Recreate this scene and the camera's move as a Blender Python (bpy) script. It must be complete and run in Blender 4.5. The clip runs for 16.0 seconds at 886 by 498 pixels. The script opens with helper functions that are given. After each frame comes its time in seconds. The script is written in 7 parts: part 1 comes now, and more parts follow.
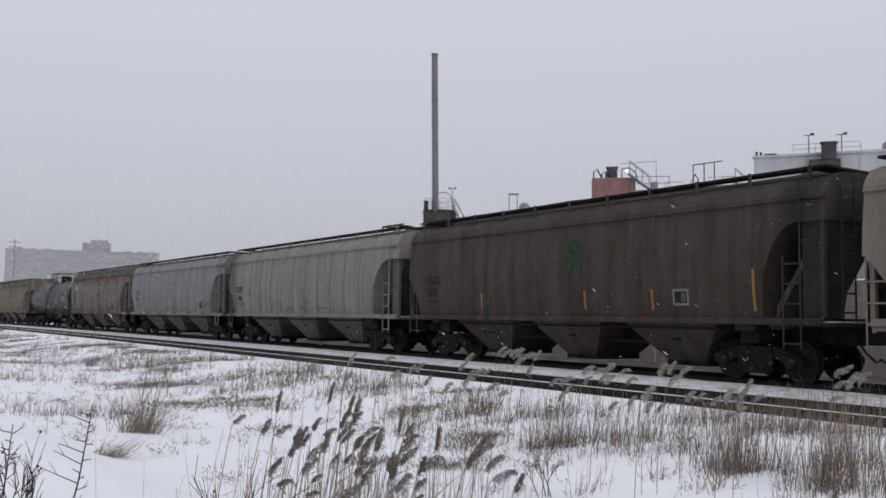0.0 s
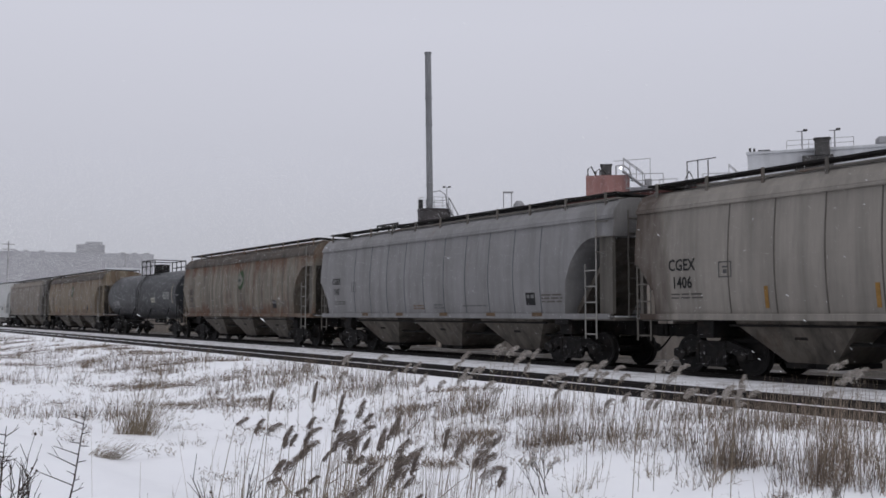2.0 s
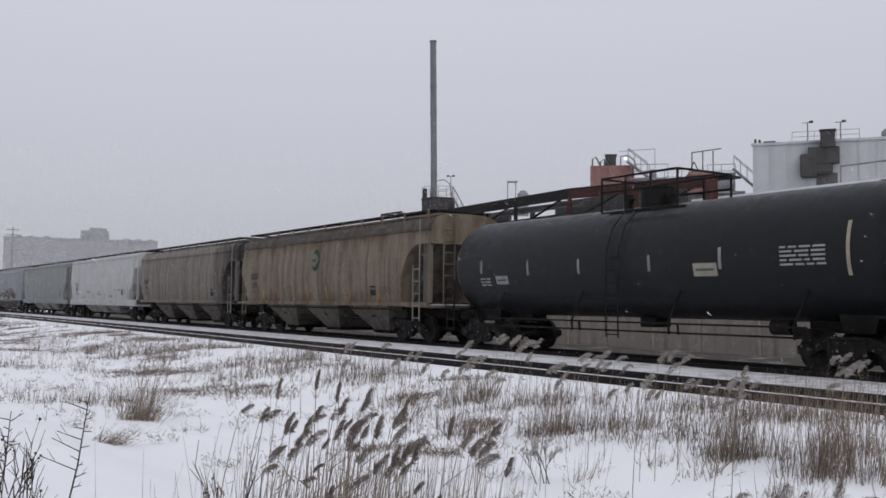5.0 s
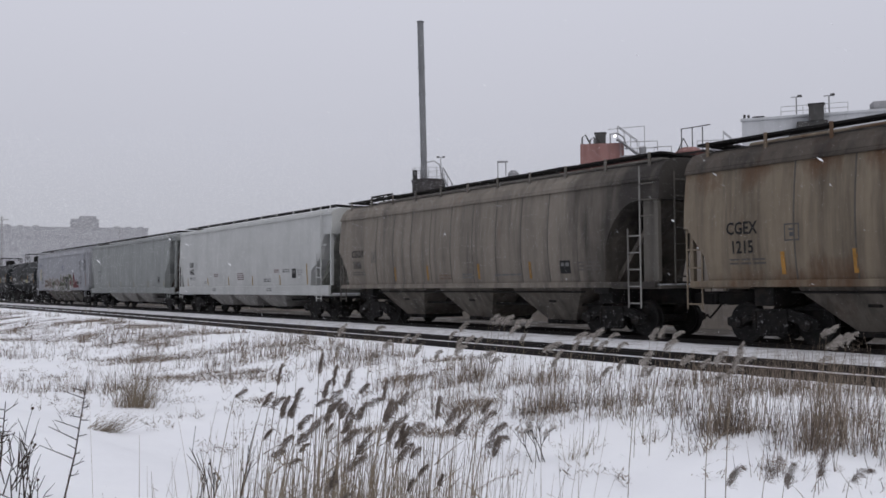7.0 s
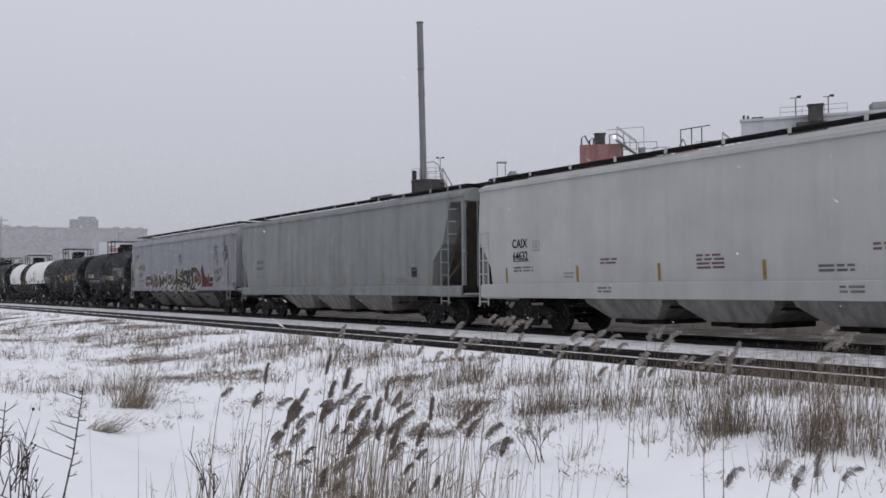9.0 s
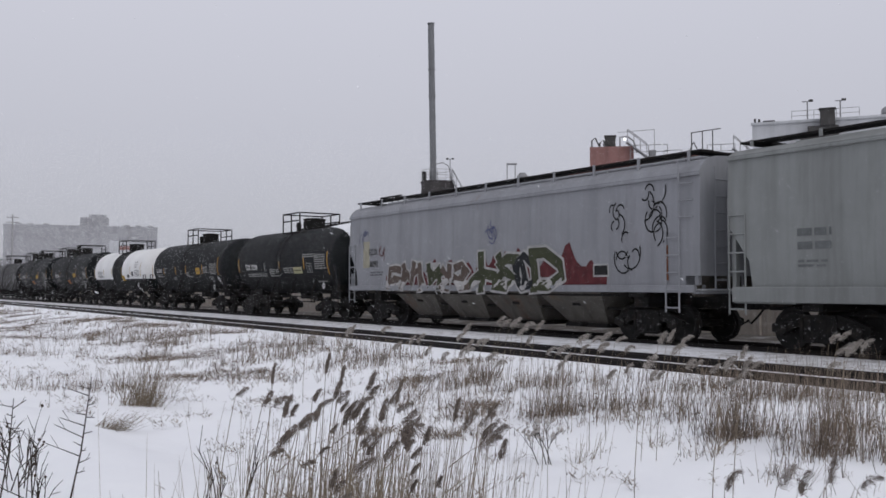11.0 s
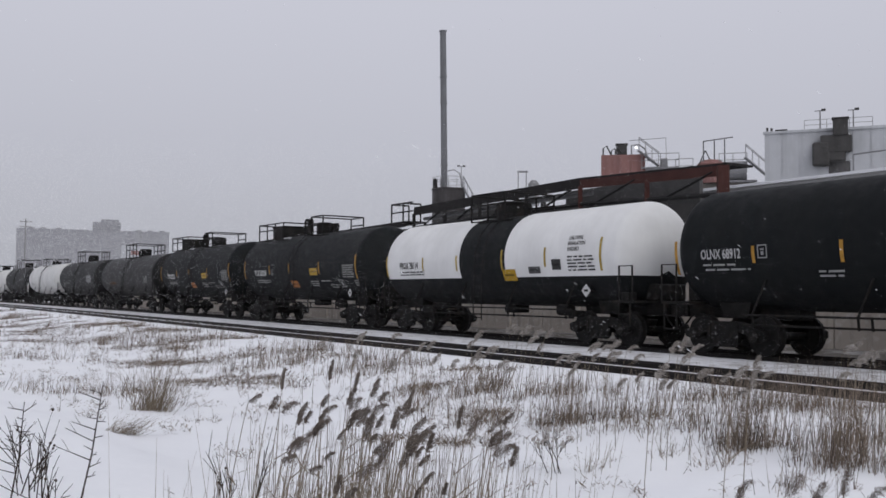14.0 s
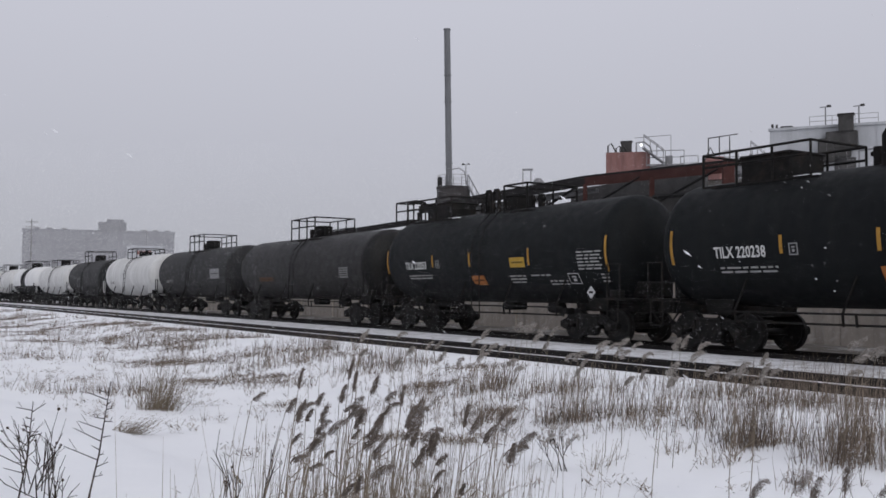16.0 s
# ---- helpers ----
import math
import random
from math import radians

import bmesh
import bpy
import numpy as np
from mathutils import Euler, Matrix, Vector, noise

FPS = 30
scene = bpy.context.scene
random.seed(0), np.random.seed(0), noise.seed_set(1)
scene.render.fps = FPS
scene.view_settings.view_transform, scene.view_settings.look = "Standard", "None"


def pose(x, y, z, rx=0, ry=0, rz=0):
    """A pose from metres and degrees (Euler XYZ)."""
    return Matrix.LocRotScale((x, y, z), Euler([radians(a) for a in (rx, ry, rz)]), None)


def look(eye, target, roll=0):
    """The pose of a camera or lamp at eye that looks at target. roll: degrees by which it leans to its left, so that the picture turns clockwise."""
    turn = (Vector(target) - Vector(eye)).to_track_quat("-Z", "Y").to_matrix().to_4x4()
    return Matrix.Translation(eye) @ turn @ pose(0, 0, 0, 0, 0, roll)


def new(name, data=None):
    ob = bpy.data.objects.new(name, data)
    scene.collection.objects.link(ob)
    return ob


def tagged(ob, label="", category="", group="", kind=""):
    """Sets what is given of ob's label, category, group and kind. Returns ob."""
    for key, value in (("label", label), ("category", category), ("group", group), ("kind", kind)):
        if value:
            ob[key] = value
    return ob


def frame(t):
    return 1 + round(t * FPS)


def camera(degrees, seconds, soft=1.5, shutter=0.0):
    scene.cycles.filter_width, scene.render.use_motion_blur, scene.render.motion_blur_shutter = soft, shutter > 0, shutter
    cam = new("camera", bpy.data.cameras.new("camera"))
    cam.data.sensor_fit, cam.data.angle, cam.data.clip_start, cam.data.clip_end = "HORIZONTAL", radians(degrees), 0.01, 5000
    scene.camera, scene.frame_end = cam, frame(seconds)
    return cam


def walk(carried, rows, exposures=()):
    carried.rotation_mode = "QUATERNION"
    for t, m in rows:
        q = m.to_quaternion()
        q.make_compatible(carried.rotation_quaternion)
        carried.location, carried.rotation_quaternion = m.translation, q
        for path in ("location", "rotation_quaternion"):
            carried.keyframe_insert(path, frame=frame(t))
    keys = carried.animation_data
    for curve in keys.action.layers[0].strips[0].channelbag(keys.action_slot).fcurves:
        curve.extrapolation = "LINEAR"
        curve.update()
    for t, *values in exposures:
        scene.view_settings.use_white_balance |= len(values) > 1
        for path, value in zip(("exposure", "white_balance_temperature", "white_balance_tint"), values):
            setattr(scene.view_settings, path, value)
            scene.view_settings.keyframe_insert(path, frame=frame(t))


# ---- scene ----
EYE = (0.0, 0.0, 1.24)
cam = camera(51.54, 16.0, soft=1.6)
# seconds, pan to the right, tilt upwards, lean, all in degrees
PATH = [(0, -0.173, 4.178, 0.643), (0.5, -0.138, 4.112, 0.664), (1, 0.009, 4.090, 0.419), (1.5, 0.076, 4.108, 0.212),
        (2, 0.149, 4.099, 0.150), (2.5, 0.099, 4.114, 0.236), (3, 0.110, 4.161, 0.311), (3.5, 0.174, 4.039, 0.563),
        (4, -0.058, 4.064, 0.700), (6.5, 0.222, 2.213, 0.257), (7, 0.456, 2.245, -0.531), (7.5, 0.527, 2.144, -0.800),
        (8, 0.524, 2.102, -0.727), (8.5, 0.495, 2.189, -0.438), (9, 0.497, 2.285, -0.514), (11.5, -0.259, 2.396, 0.186),
        (12, -0.460, 2.578, 0.233), (12.5, -0.549, 2.707, 0.237), (13, -0.416, 2.683, 0.293), (13.5, -0.590, 2.713, 0.388),
        (14, -0.732, 2.792, 0.457), (14.5, -0.863, 2.830, 0.691), (15, -1.002, 2.737, 0.296), (15.5, -1.052, 2.712, 0.246),
        (16, -1.047, 2.689, 0.205)]


def aim(pan, tilt, lean):
    p, q = radians(pan), radians(tilt)
    way = Vector((math.sin(p) * math.cos(q), math.cos(p) * math.cos(q), math.sin(q)))
    return look(EYE, Vector(EYE) + 10 * way, lean)


walk(cam, [(t, aim(p, q, r)) for t, p, q, r in PATH], [(0, 0.0), (11.5, -0.03), (13.5, -0.08), (16, -0.11)])

# ---- overcast winter light ----
world = bpy.data.worlds.new("overcast_sky")
scene.world = world
world.use_nodes = True
wn, wl = world.node_tree.nodes, world.node_tree.links
wn.clear()
sky = wn.new("ShaderNodeTexSky")
sky.sky_type, sky.sun_disc = "NISHITA", False
sky.sun_elevation, sky.sun_rotation = radians(38), radians(150)
sky.air_density, sky.dust_density, sky.ozone_density = 1.0, 6.0, 1.0
grey = wn.new("ShaderNodeHueSaturation")
grey.inputs["Saturation"].default_value = 0.12
wl.new(sky.outputs["Color"], grey.inputs["Color"])
bg_sky = wn.new("ShaderNodeBackground")
bg_sky.inputs["Strength"].default_value = 0.012
wl.new(grey.outputs["Color"], bg_sky.inputs["Color"])
coord = wn.new("ShaderNodeTexCoord")
split = wn.new("ShaderNodeSeparateXYZ")
wl.new(coord.outputs["Generated"], split.inputs["Vector"])
ramp = wn.new("ShaderNodeValToRGB")
wl.new(split.outputs["Z"], ramp.inputs["Fac"])
stops = [(0.0, (0.455, 0.465, 0.515)), (0.05, (0.505, 0.515, 0.575)), (0.16, (0.56, 0.57, 0.65)), (0.30, (0.63, 0.64, 0.73)), (1.0, (0.69, 0.70, 0.79))]
el = ramp.color_ramp.elements
while len(el) < len(stops):
    el.new(0.5)
for e, (pos, col) in zip(el, stops):
    e.position, e.color = pos, (*col, 1)
bg_cloud = wn.new("ShaderNodeBackground")
bg_cloud.inputs["Strength"].default_value = 0.9
wl.new(ramp.outputs["Color"], bg_cloud.inputs["Color"])
both = wn.new("ShaderNodeAddShader")
wl.new(bg_sky.outputs[0], both.inputs[0])
wl.new(bg_cloud.outputs[0], both.inputs[1])
wout = wn.new("ShaderNodeOutputWorld")
wl.new(both.outputs[0], wout.inputs["Surface"])

sun = new("sun", bpy.data.lights.new("sun", "SUN"))
sun.data.energy, sun.data.angle, sun.data.color = 0.5, radians(25), (1.0, 0.98, 0.95)
sun.matrix_world = look((0, 0, 60), Vector((0, 0, 60)) - Vector((math.sin(radians(150)), math.cos(radians(150)), math.tan(radians(38)))))
scene.view_settings.exposure = 0.0

# ---- materials ----
class Nodes:
    """Short names for building a node material."""

    def __init__(self, name):
        self.mat = bpy.data.materials.new(name)
        self.mat.use_nodes = True
        self.n, self.l = self.mat.node_tree.nodes, self.mat.node_tree.links
        self.bsdf = self.n["Principled BSDF"]
        self.where = self.n.new("ShaderNodeTexCoord").outputs["Object"]

    def put(self, socket, value):
        if hasattr(value, "is_output"):
            self.l.new(value, socket)
        elif isinstance(value, tuple) and len(value) == 3 and socket.type == "RGBA":
            socket.default_value = (*value, 1)
        else:
            socket.default_value = value

    def set(self, **values):
        for key, value in values.items():
            self.put(self.bsdf.inputs[key.replace("_", " ")], value)
        return self

    def noise(self, scale, detail=4.0, rough=0.55, stretch=(1, 1, 1), where=None):
        m = self.n.new("ShaderNodeMapping")
        self.l.new(where or self.where, m.inputs["Vector"])
        m.inputs["Scale"].default_value = stretch
        t = self.n.new("ShaderNodeTexNoise")
        self.l.new(m.outputs[0], t.inputs["Vector"])
        t.inputs["Scale"].default_value, t.inputs["Detail"].default_value, t.inputs["Roughness"].default_value = scale, detail, rough
        return t.outputs["Fac"]

    def ramp(self, fac, *stops):
        r = self.n.new("ShaderNodeValToRGB")
        self.l.new(fac, r.inputs["Fac"])
        e = r.color_ramp.elements
        while len(e) < len(stops):
            e.new(0.5)
        for k, (pos, col) in zip(e, stops):
            k.position, k.color = pos, (*(col if isinstance(col, tuple) else (col,) * 3), 1)
        return r.outputs["Color"]

    def mix(self, fac, a, b, kind="MIX"):
        m = self.n.new("ShaderNodeMix")
        m.data_type, m.blend_type = "RGBA", kind
        for i, v in ((0, fac), (6, a), (7, b)):
            self.put(m.inputs[i], v)
        return m.outputs[2]

    def math(self, op, a, b=0.0):
        m = self.n.new("ShaderNodeMath")
        m.operation = op
        self.put(m.inputs[0], a)
        self.put(m.inputs[1], b)
        return m.outputs[0]

    def axis(self, k):
        s = self.n.new("ShaderNodeSeparateXYZ")
        self.l.new(self.where, s.inputs[0])
        return s.outputs[k]

    def bump(self, height, strength=0.3, distance=0.02):
        b = self.n.new("ShaderNodeBump")
        b.inputs["Strength"].default_value, b.inputs["Distance"].default_value = strength, distance
        self.l.new(height, b.inputs["Height"])
        self.l.new(b.outputs[0], self.bsdf.inputs["Normal"])
        return self

    def chance(self):
        return self.n.new("ShaderNodeObjectInfo").outputs["Random"]

    def island(self):
        return self.n.new("ShaderNodeNewGeometry").outputs["Random Per Island"]


def paint(name, col, grime=0.4, rust=0.0, gloss=0.5, grime_col=(0.055, 0.05, 0.045), rust_col=(0.16, 0.065, 0.028), spec=0.3, bands=0.0, stain=None):
    """Weathered freight-car paint: rain streaks, road grime from below, soot from above, and rust blooms."""
    m = Nodes(name)
    base = m.mix(m.ramp(m.noise(0.7, 3), (0.35, 0.0), (0.7, 1.0)), col, tuple(c * 0.86 for c in col))
    streak = m.noise(1.6, 6, 0.65, (1.7, 1.0, 0.10))
    fine = m.noise(7.0, 5, 0.7, (1.6, 1.0, 0.16))
    s = m.math("MULTIPLY", m.ramp(streak, (0.42, 0.0), (0.72, 1.0)), min(1.0, grime * 1.6))
    f = m.math("MULTIPLY", m.ramp(fine, (0.5, 0.0), (0.8, 1.0)), grime)
    base = m.mix(s, base, grime_col)
    base = m.mix(m.math("MULTIPLY", f, 0.7), base, tuple(c * 0.9 for c in grime_col))
    if rust > 0:
        bloom = m.noise(0.9, 6, 0.62, (1.0, 1.0, 0.55))
        run = m.noise(3.0, 5, 0.7, (1.3, 1.0, 0.12))
        both_r = m.math("ADD", m.math("MULTIPLY", bloom, 0.65), m.math("MULTIPLY", run, 0.35))
        if bands > 0:
            z = m.axis("Z")
            top = m.math("MULTIPLY", m.ramp(m.math("MULTIPLY", z, 0.2), (0.61, 0.0), (0.73, 1.0), (0.77, 0.8)), bands)
            foot = m.math("MULTIPLY", m.ramp(m.math("MULTIPLY", z, 0.2), (0.28, 1.0), (0.36, 0.0)), bands * 0.7)
            both_r = m.math("ADD", m.math("SUBTRACT", both_r, 0.5 * bands), m.math("ADD", top, foot))
        r = m.math("MULTIPLY", m.ramp(both_r, (0.62 - 0.22 * rust, 0.0), (0.74 - 0.14 * rust, 1.0)), min(1.0, 0.55 + 0.45 * rust))
        tone = m.mix(m.noise(6, 4), rust_col, tuple(c * 0.5 for c in rust_col))
        base = m.mix(r, base, tone)
    if stain:
        x0, x1, tone, much = stain
        grow = m.math("DIVIDE", m.math("SUBTRACT", m.axis("X"), x0), x1 - x0)
        patchy = m.math("ADD", grow, m.math("MULTIPLY", m.math("SUBTRACT", m.noise(1.1, 5, 0.6, (1.6, 1.0, 0.3)), 0.5), 1.6))
        base = m.mix(m.math("MULTIPLY", m.ramp(patchy, (0.25, 0.0), (0.95, 1.0)), much), base, tone)
    m.set(Base_Color=base, Roughness=m.ramp(m.noise(4, 4), (0.3, 0.75 - 0.4 * gloss), (0.7, 0.95 - 0.4 * gloss)))
    m.set(Specular_IOR_Level=spec)
    m.bump(m.noise(2.2, 3), 0.10, 0.03)
    return m.mat


def plain(name, col, rough=0.7, vary=0.25, scale=3.0, metal=0.0, relief=0.15):
    m = Nodes(name)
    dark = tuple(c * (1 - vary) for c in col)
    fac = m.math("ADD", m.math("MULTIPLY", m.noise(scale, 5), 0.6), m.math("MULTIPLY", m.noise(scale * 7, 3), 0.4))
    m.set(Base_Color=m.mix(m.ramp(fac, (0.36, 0.0), (0.64, 1.0)), dark, col), Roughness=rough, Metallic=metal, Specular_IOR_Level=0.2)
    m.bump(m.noise(scale * 5, 4), relief, 0.02)
    return m.mat


def snow_material(name, dirt=0.0):
    m = Nodes(name)
    soft, fine = m.noise(0.5, 4), m.noise(9.0, 5, 0.65)
    col = m.mix(m.ramp(soft, (0.35, 0.0), (0.7, 1.0)), (0.85, 0.86, 0.885), (0.91, 0.92, 0.935))
    if dirt:
        d = m.math("MULTIPLY", m.ramp(m.noise(1.7, 6, 0.7), (0.45, 0.0), (0.66, 1.0)), dirt)
        col = m.mix(d, col, (0.20, 0.17, 0.14))
    m.set(Base_Color=col, Roughness=0.85, Specular_IOR_Level=0.2)
    h = m.math("ADD", m.math("MULTIPLY", m.noise(1.3, 4), 1.0), m.math("MULTIPLY", fine, 0.16))
    m.bump(h, 0.5, 0.08)
    return m.mat


SNOW = snow_material("snow")
SNOW_CAP = plain("snow_crust", (0.86, 0.87, 0.89), 0.85, 0.06, 2.0)


def running_gear_material(name, col, rough, flecks):
    """Greasy dark steel with brown road dust and specks of clinging snow."""
    m = Nodes(name)
    base = m.mix(m.ramp(m.noise(5.0, 5), (0.35, 0.0), (0.65, 1.0)), tuple(c * 0.5 for c in col), col)
    base = m.mix(m.math("MULTIPLY", m.ramp(m.noise(2.3, 6, 0.7), (0.52, 0.0), (0.72, 1.0)), 0.5), base, (0.045, 0.034, 0.026))
    speck = m.math("MULTIPLY", m.ramp(m.noise(6.5, 6, 0.75), (0.60, 0.0), (0.68, 1.0)), flecks)
    m.set(Base_Color=m.mix(speck, base, (0.55, 0.55, 0.56)), Roughness=rough, Specular_IOR_Level=0.15)
    m.bump(m.noise(14, 4), 0.4, 0.02)
    return m.mat


STEEL_DARK = running_gear_material("sooty_steel", (0.015, 0.0140, 0.0135), 0.75, 0.0)
GEAR_STEEL = running_gear_material("snow_flecked_truck_steel", (0.015, 0.014, 0.0135), 0.7, 0.55)
WHEEL_STEEL = running_gear_material("greasy_wheel_steel", (0.016, 0.015, 0.0145), 0.55, 0.12)
RAIL_STEEL = plain("rusty_rail_steel", (0.016, 0.0135, 0.0125), 0.7, 0.35, 4.0)
TIE_WOOD = plain("creosoted_wood", (0.045, 0.038, 0.032), 0.9, 0.4, 6.0)
CONCRETE = plain("stained_concrete", (0.30, 0.28, 0.25), 0.9, 0.35, 0.8)

# ---- the line of the railway: a wide arc, u metres along it, d metres out ----
TURN, BEND, STRAIGHT = radians(61.5186), 0.00043942, 174.09
D_TRAIN, D_SIDING, RAIL_TOP = 24.9, 19.85, -0.13


def on_line(u, d):
    a = max(0.0, STRAIGHT - u)
    along = STRAIGHT - math.sin(BEND * a) / BEND if a > 0 else u
    out = d - (1 - math.cos(BEND * a)) / BEND
    return Vector((out * math.sin(TURN) + along * math.cos(TURN), out * math.cos(TURN) - along * math.sin(TURN), 0))


def heading(u):
    b = BEND * max(0.0, STRAIGHT - u)
    return b - TURN


def line_pose(u, d, z=0.0):
    """x along the line (towards the train's front), y away from the camera."""
    return Matrix.Translation(on_line(u, d) + Vector((0, 0, z))) @ Matrix.Rotation(heading(u), 4, "Z")


def off_line(x, y):
    along = x * math.cos(TURN) - y * math.sin(TURN)
    out = x * math.sin(TURN) + y * math.cos(TURN)
    k = min(0.9, max(0.0, BEND * (STRAIGHT - along)))
    return out + (1 - math.sqrt(1 - k * k)) / BEND


def smooth(a, b, x):
    t = min(1.0, max(0.0, (x - a) / (b - a)))
    return t * t * (3 - 2 * t)


def ground_z(x, y):
    d = off_line(x, y)
    far = smooth(60, 200, math.hypot(x, y))
    z = -0.62 + 0.35 * smooth(13.0, 18.0, d) + 0.07 * smooth(20.75, 21.3, d) - 0.10 * smooth(23.7, 24.3, d) - 0.10 * smooth(8, 12, d) * (1 - smooth(13, 17, d))
    bank = -0.745 * (x + 8.5) - 0.666 * (y - 16.5) + 0.5 * noise.noise((x * 0.3, y * 0.3, 9.0))
    z += 0.26 * smooth(-0.5, 1.1, bank) * (1 - smooth(-3.2, -0.6, x))
    rough = (1 - smooth(16.5, 18.0, d)) * (1 - far)
    z += rough * (0.09 * noise.noise((x * 0.45, y * 0.45, 1.7)) + 0.035 * noise.noise((x * 1.7, y * 1.7, 4.1)))
    return z


# ---- mesh helpers ----
def mesh_from(bm, name):
    me = bpy.data.meshes.new(name)
    bm.normal_update()
    bm.to_mesh(me)
    bm.free()
    return me


def part(name, bm, material, parent=None, label="", smooth_faces=False):
    me = bm if isinstance(bm, bpy.types.Mesh) else mesh_from(bm, name)
    if material is not None and not me.materials:
        me.materials.append(material)
    if smooth_faces:
        me.polygons.foreach_set("use_smooth", [True] * len(me.polygons))
    ob = new(name, me)
    if parent is not None:
        ob.parent = parent
    if label:
        tagged(ob, label)
    return ob


def box(bm, x0, x1, y0, y1, z0, z1, bevel=0.0):
    v = [bm.verts.new((x, y, z)) for x in (x0, x1) for y in (y0, y1) for z in (z0, z1)]
    f = [bm.faces.new([v[i] for i in q]) for q in ((0, 1, 3, 2), (4, 6, 7, 5), (0, 4, 5, 1), (2, 3, 7, 6), (0, 2, 6, 4), (1, 5, 7, 3))]
    if bevel:
        edges = list({e for q in f for e in q.edges})
        bmesh.ops.bevel(bm, geom=edges, offset=bevel, segments=1, affect="EDGES")
    return bm


def boxes(*sizes, bevel=0.0):
    bm = bmesh.new()
    for s in sizes:
        box(bm, *s, bevel=bevel)
    return bm


def rod(bm, a, b, r, sides=6, r2=None):
    """A round bar from a to b."""
    a, b = Vector(a), Vector(b)
    q = (b - a).to_track_quat("Z", "Y")
    rings = []
    for p, k in ((a, r), (b, r if r2 is None else r2)):
        rings.append([bm.verts.new(p + q @ Vector((k * math.cos(2 * math.pi * i / sides), k * math.sin(2 * math.pi * i / sides), 0))) for i in range(sides)])
    for i in range(sides):
        j = (i + 1) % sides
        bm.faces.new((rings[0][i], rings[0][j], rings[1][j], rings[1][i]))
    bm.faces.new(rings[0][::-1])
    bm.faces.new(rings[1])
    return bm


def rods(pairs, r, sides=6):
    bm = bmesh.new()
    for a, b in pairs:
        rod(bm, a, b, r, sides)
    return bm


def pipe(points, r, sides=6):
    """One bent round bar through all the points."""
    ps = [Vector(p) for p in points]
    bm = bmesh.new()
    rings, q = [], None
    for i, p in enumerate(ps):
        way = (ps[min(i + 1, len(ps) - 1)] - ps[max(i - 1, 0)]).normalized()
        q = way.to_track_quat("Z", "Y") if q is None else (q @ Vector((0, 0, 1))).rotation_difference(way) @ q
        rings.append([bm.verts.new(p + q @ Vector((r * math.cos(2 * math.pi * k / sides), r * math.sin(2 * math.pi * k / sides), 0))) for k in range(sides)])
    for a, b in zip(rings, rings[1:]):
        for k in range(sides):
            j = (k + 1) % sides
            bm.faces.new((a[k], a[j], b[j], b[k]))
    bm.faces.new(rings[0][::-1])
    bm.faces.new(rings[-1])
    return bm


def lathe(profile, sides, axis="Y"):
    """profile: (place along the axis, radius) from end to end; one closed skin."""
    bm = bmesh.new()
    rings = []
    for s, r in profile:
        ring = []
        for i in range(sides):
            c, d = r * math.cos(2 * math.pi * i / sides), r * math.sin(2 * math.pi * i / sides)
            ring.append(bm.verts.new((c, s, d) if axis == "Y" else (s, c, d) if axis == "X" else (c, d, s)))
        rings.append(ring)
    for a, b in zip(rings, rings[1:]):
        for i in range(sides):
            j = (i + 1) % sides
            bm.faces.new((a[i], a[j], b[j], b[i]))
    bm.faces.new(rings[0][::-1])
    bm.faces.new(rings[-1])
    bmesh.ops.recalc_face_normals(bm, faces=bm.faces)
    return bm


def plate(outline, y0, y1):
    """A plate with an outline of (x, z), between y0 and y1."""
    bm = bmesh.new()
    a = [bm.verts.new((x, y0, z)) for x, z in outline]
    b = [bm.verts.new((x, y1, z)) for x, z in outline]
    bm.faces.new(a)
    bm.faces.new(b[::-1])
    for i in range(len(a)):
        j = (i + 1) % len(a)
        bm.faces.new((a[i], b[i], b[j], a[j]))
    bmesh.ops.recalc_face_normals(bm, faces=bm.faces)
    return bm


# ---- ground: one sheet of snow to the horizon ----
def spread(lo, hi, fine_lo, fine_hi, step, grow):
    mid = list(np.arange(fine_lo, fine_hi, step))
    right, s = [fine_hi], step
    while right[-1] < hi:
        s *= grow
        right.append(right[-1] + s)
    left, s = [fine_lo - step], step
    while left[-1] > lo:
        s *= grow
        left.append(left[-1] - s)
    return left[::-1] + mid + right


def build_ground():
    xs = spread(-2500, 2500, -14, 14, 0.22, 1.045)
    ys = spread(-400, 3000, 4.5, 27, 0.22, 1.045)
    verts = [(x, y, ground_z(x, y)) for y in ys for x in xs]
    w = len(xs)
    faces = [(j * w + i, j * w + i + 1, (j + 1) * w + i + 1, (j + 1) * w + i) for j in range(len(ys) - 1) for i in range(w - 1)]
    me = bpy.data.meshes.new("ground")
    me.from_pydata(verts, [], faces)
    ob = part("ground", me, SNOW, smooth_faces=True)
    tagged(ob, "uneven snow-covered ground with low drifts", "ground", kind="structure")


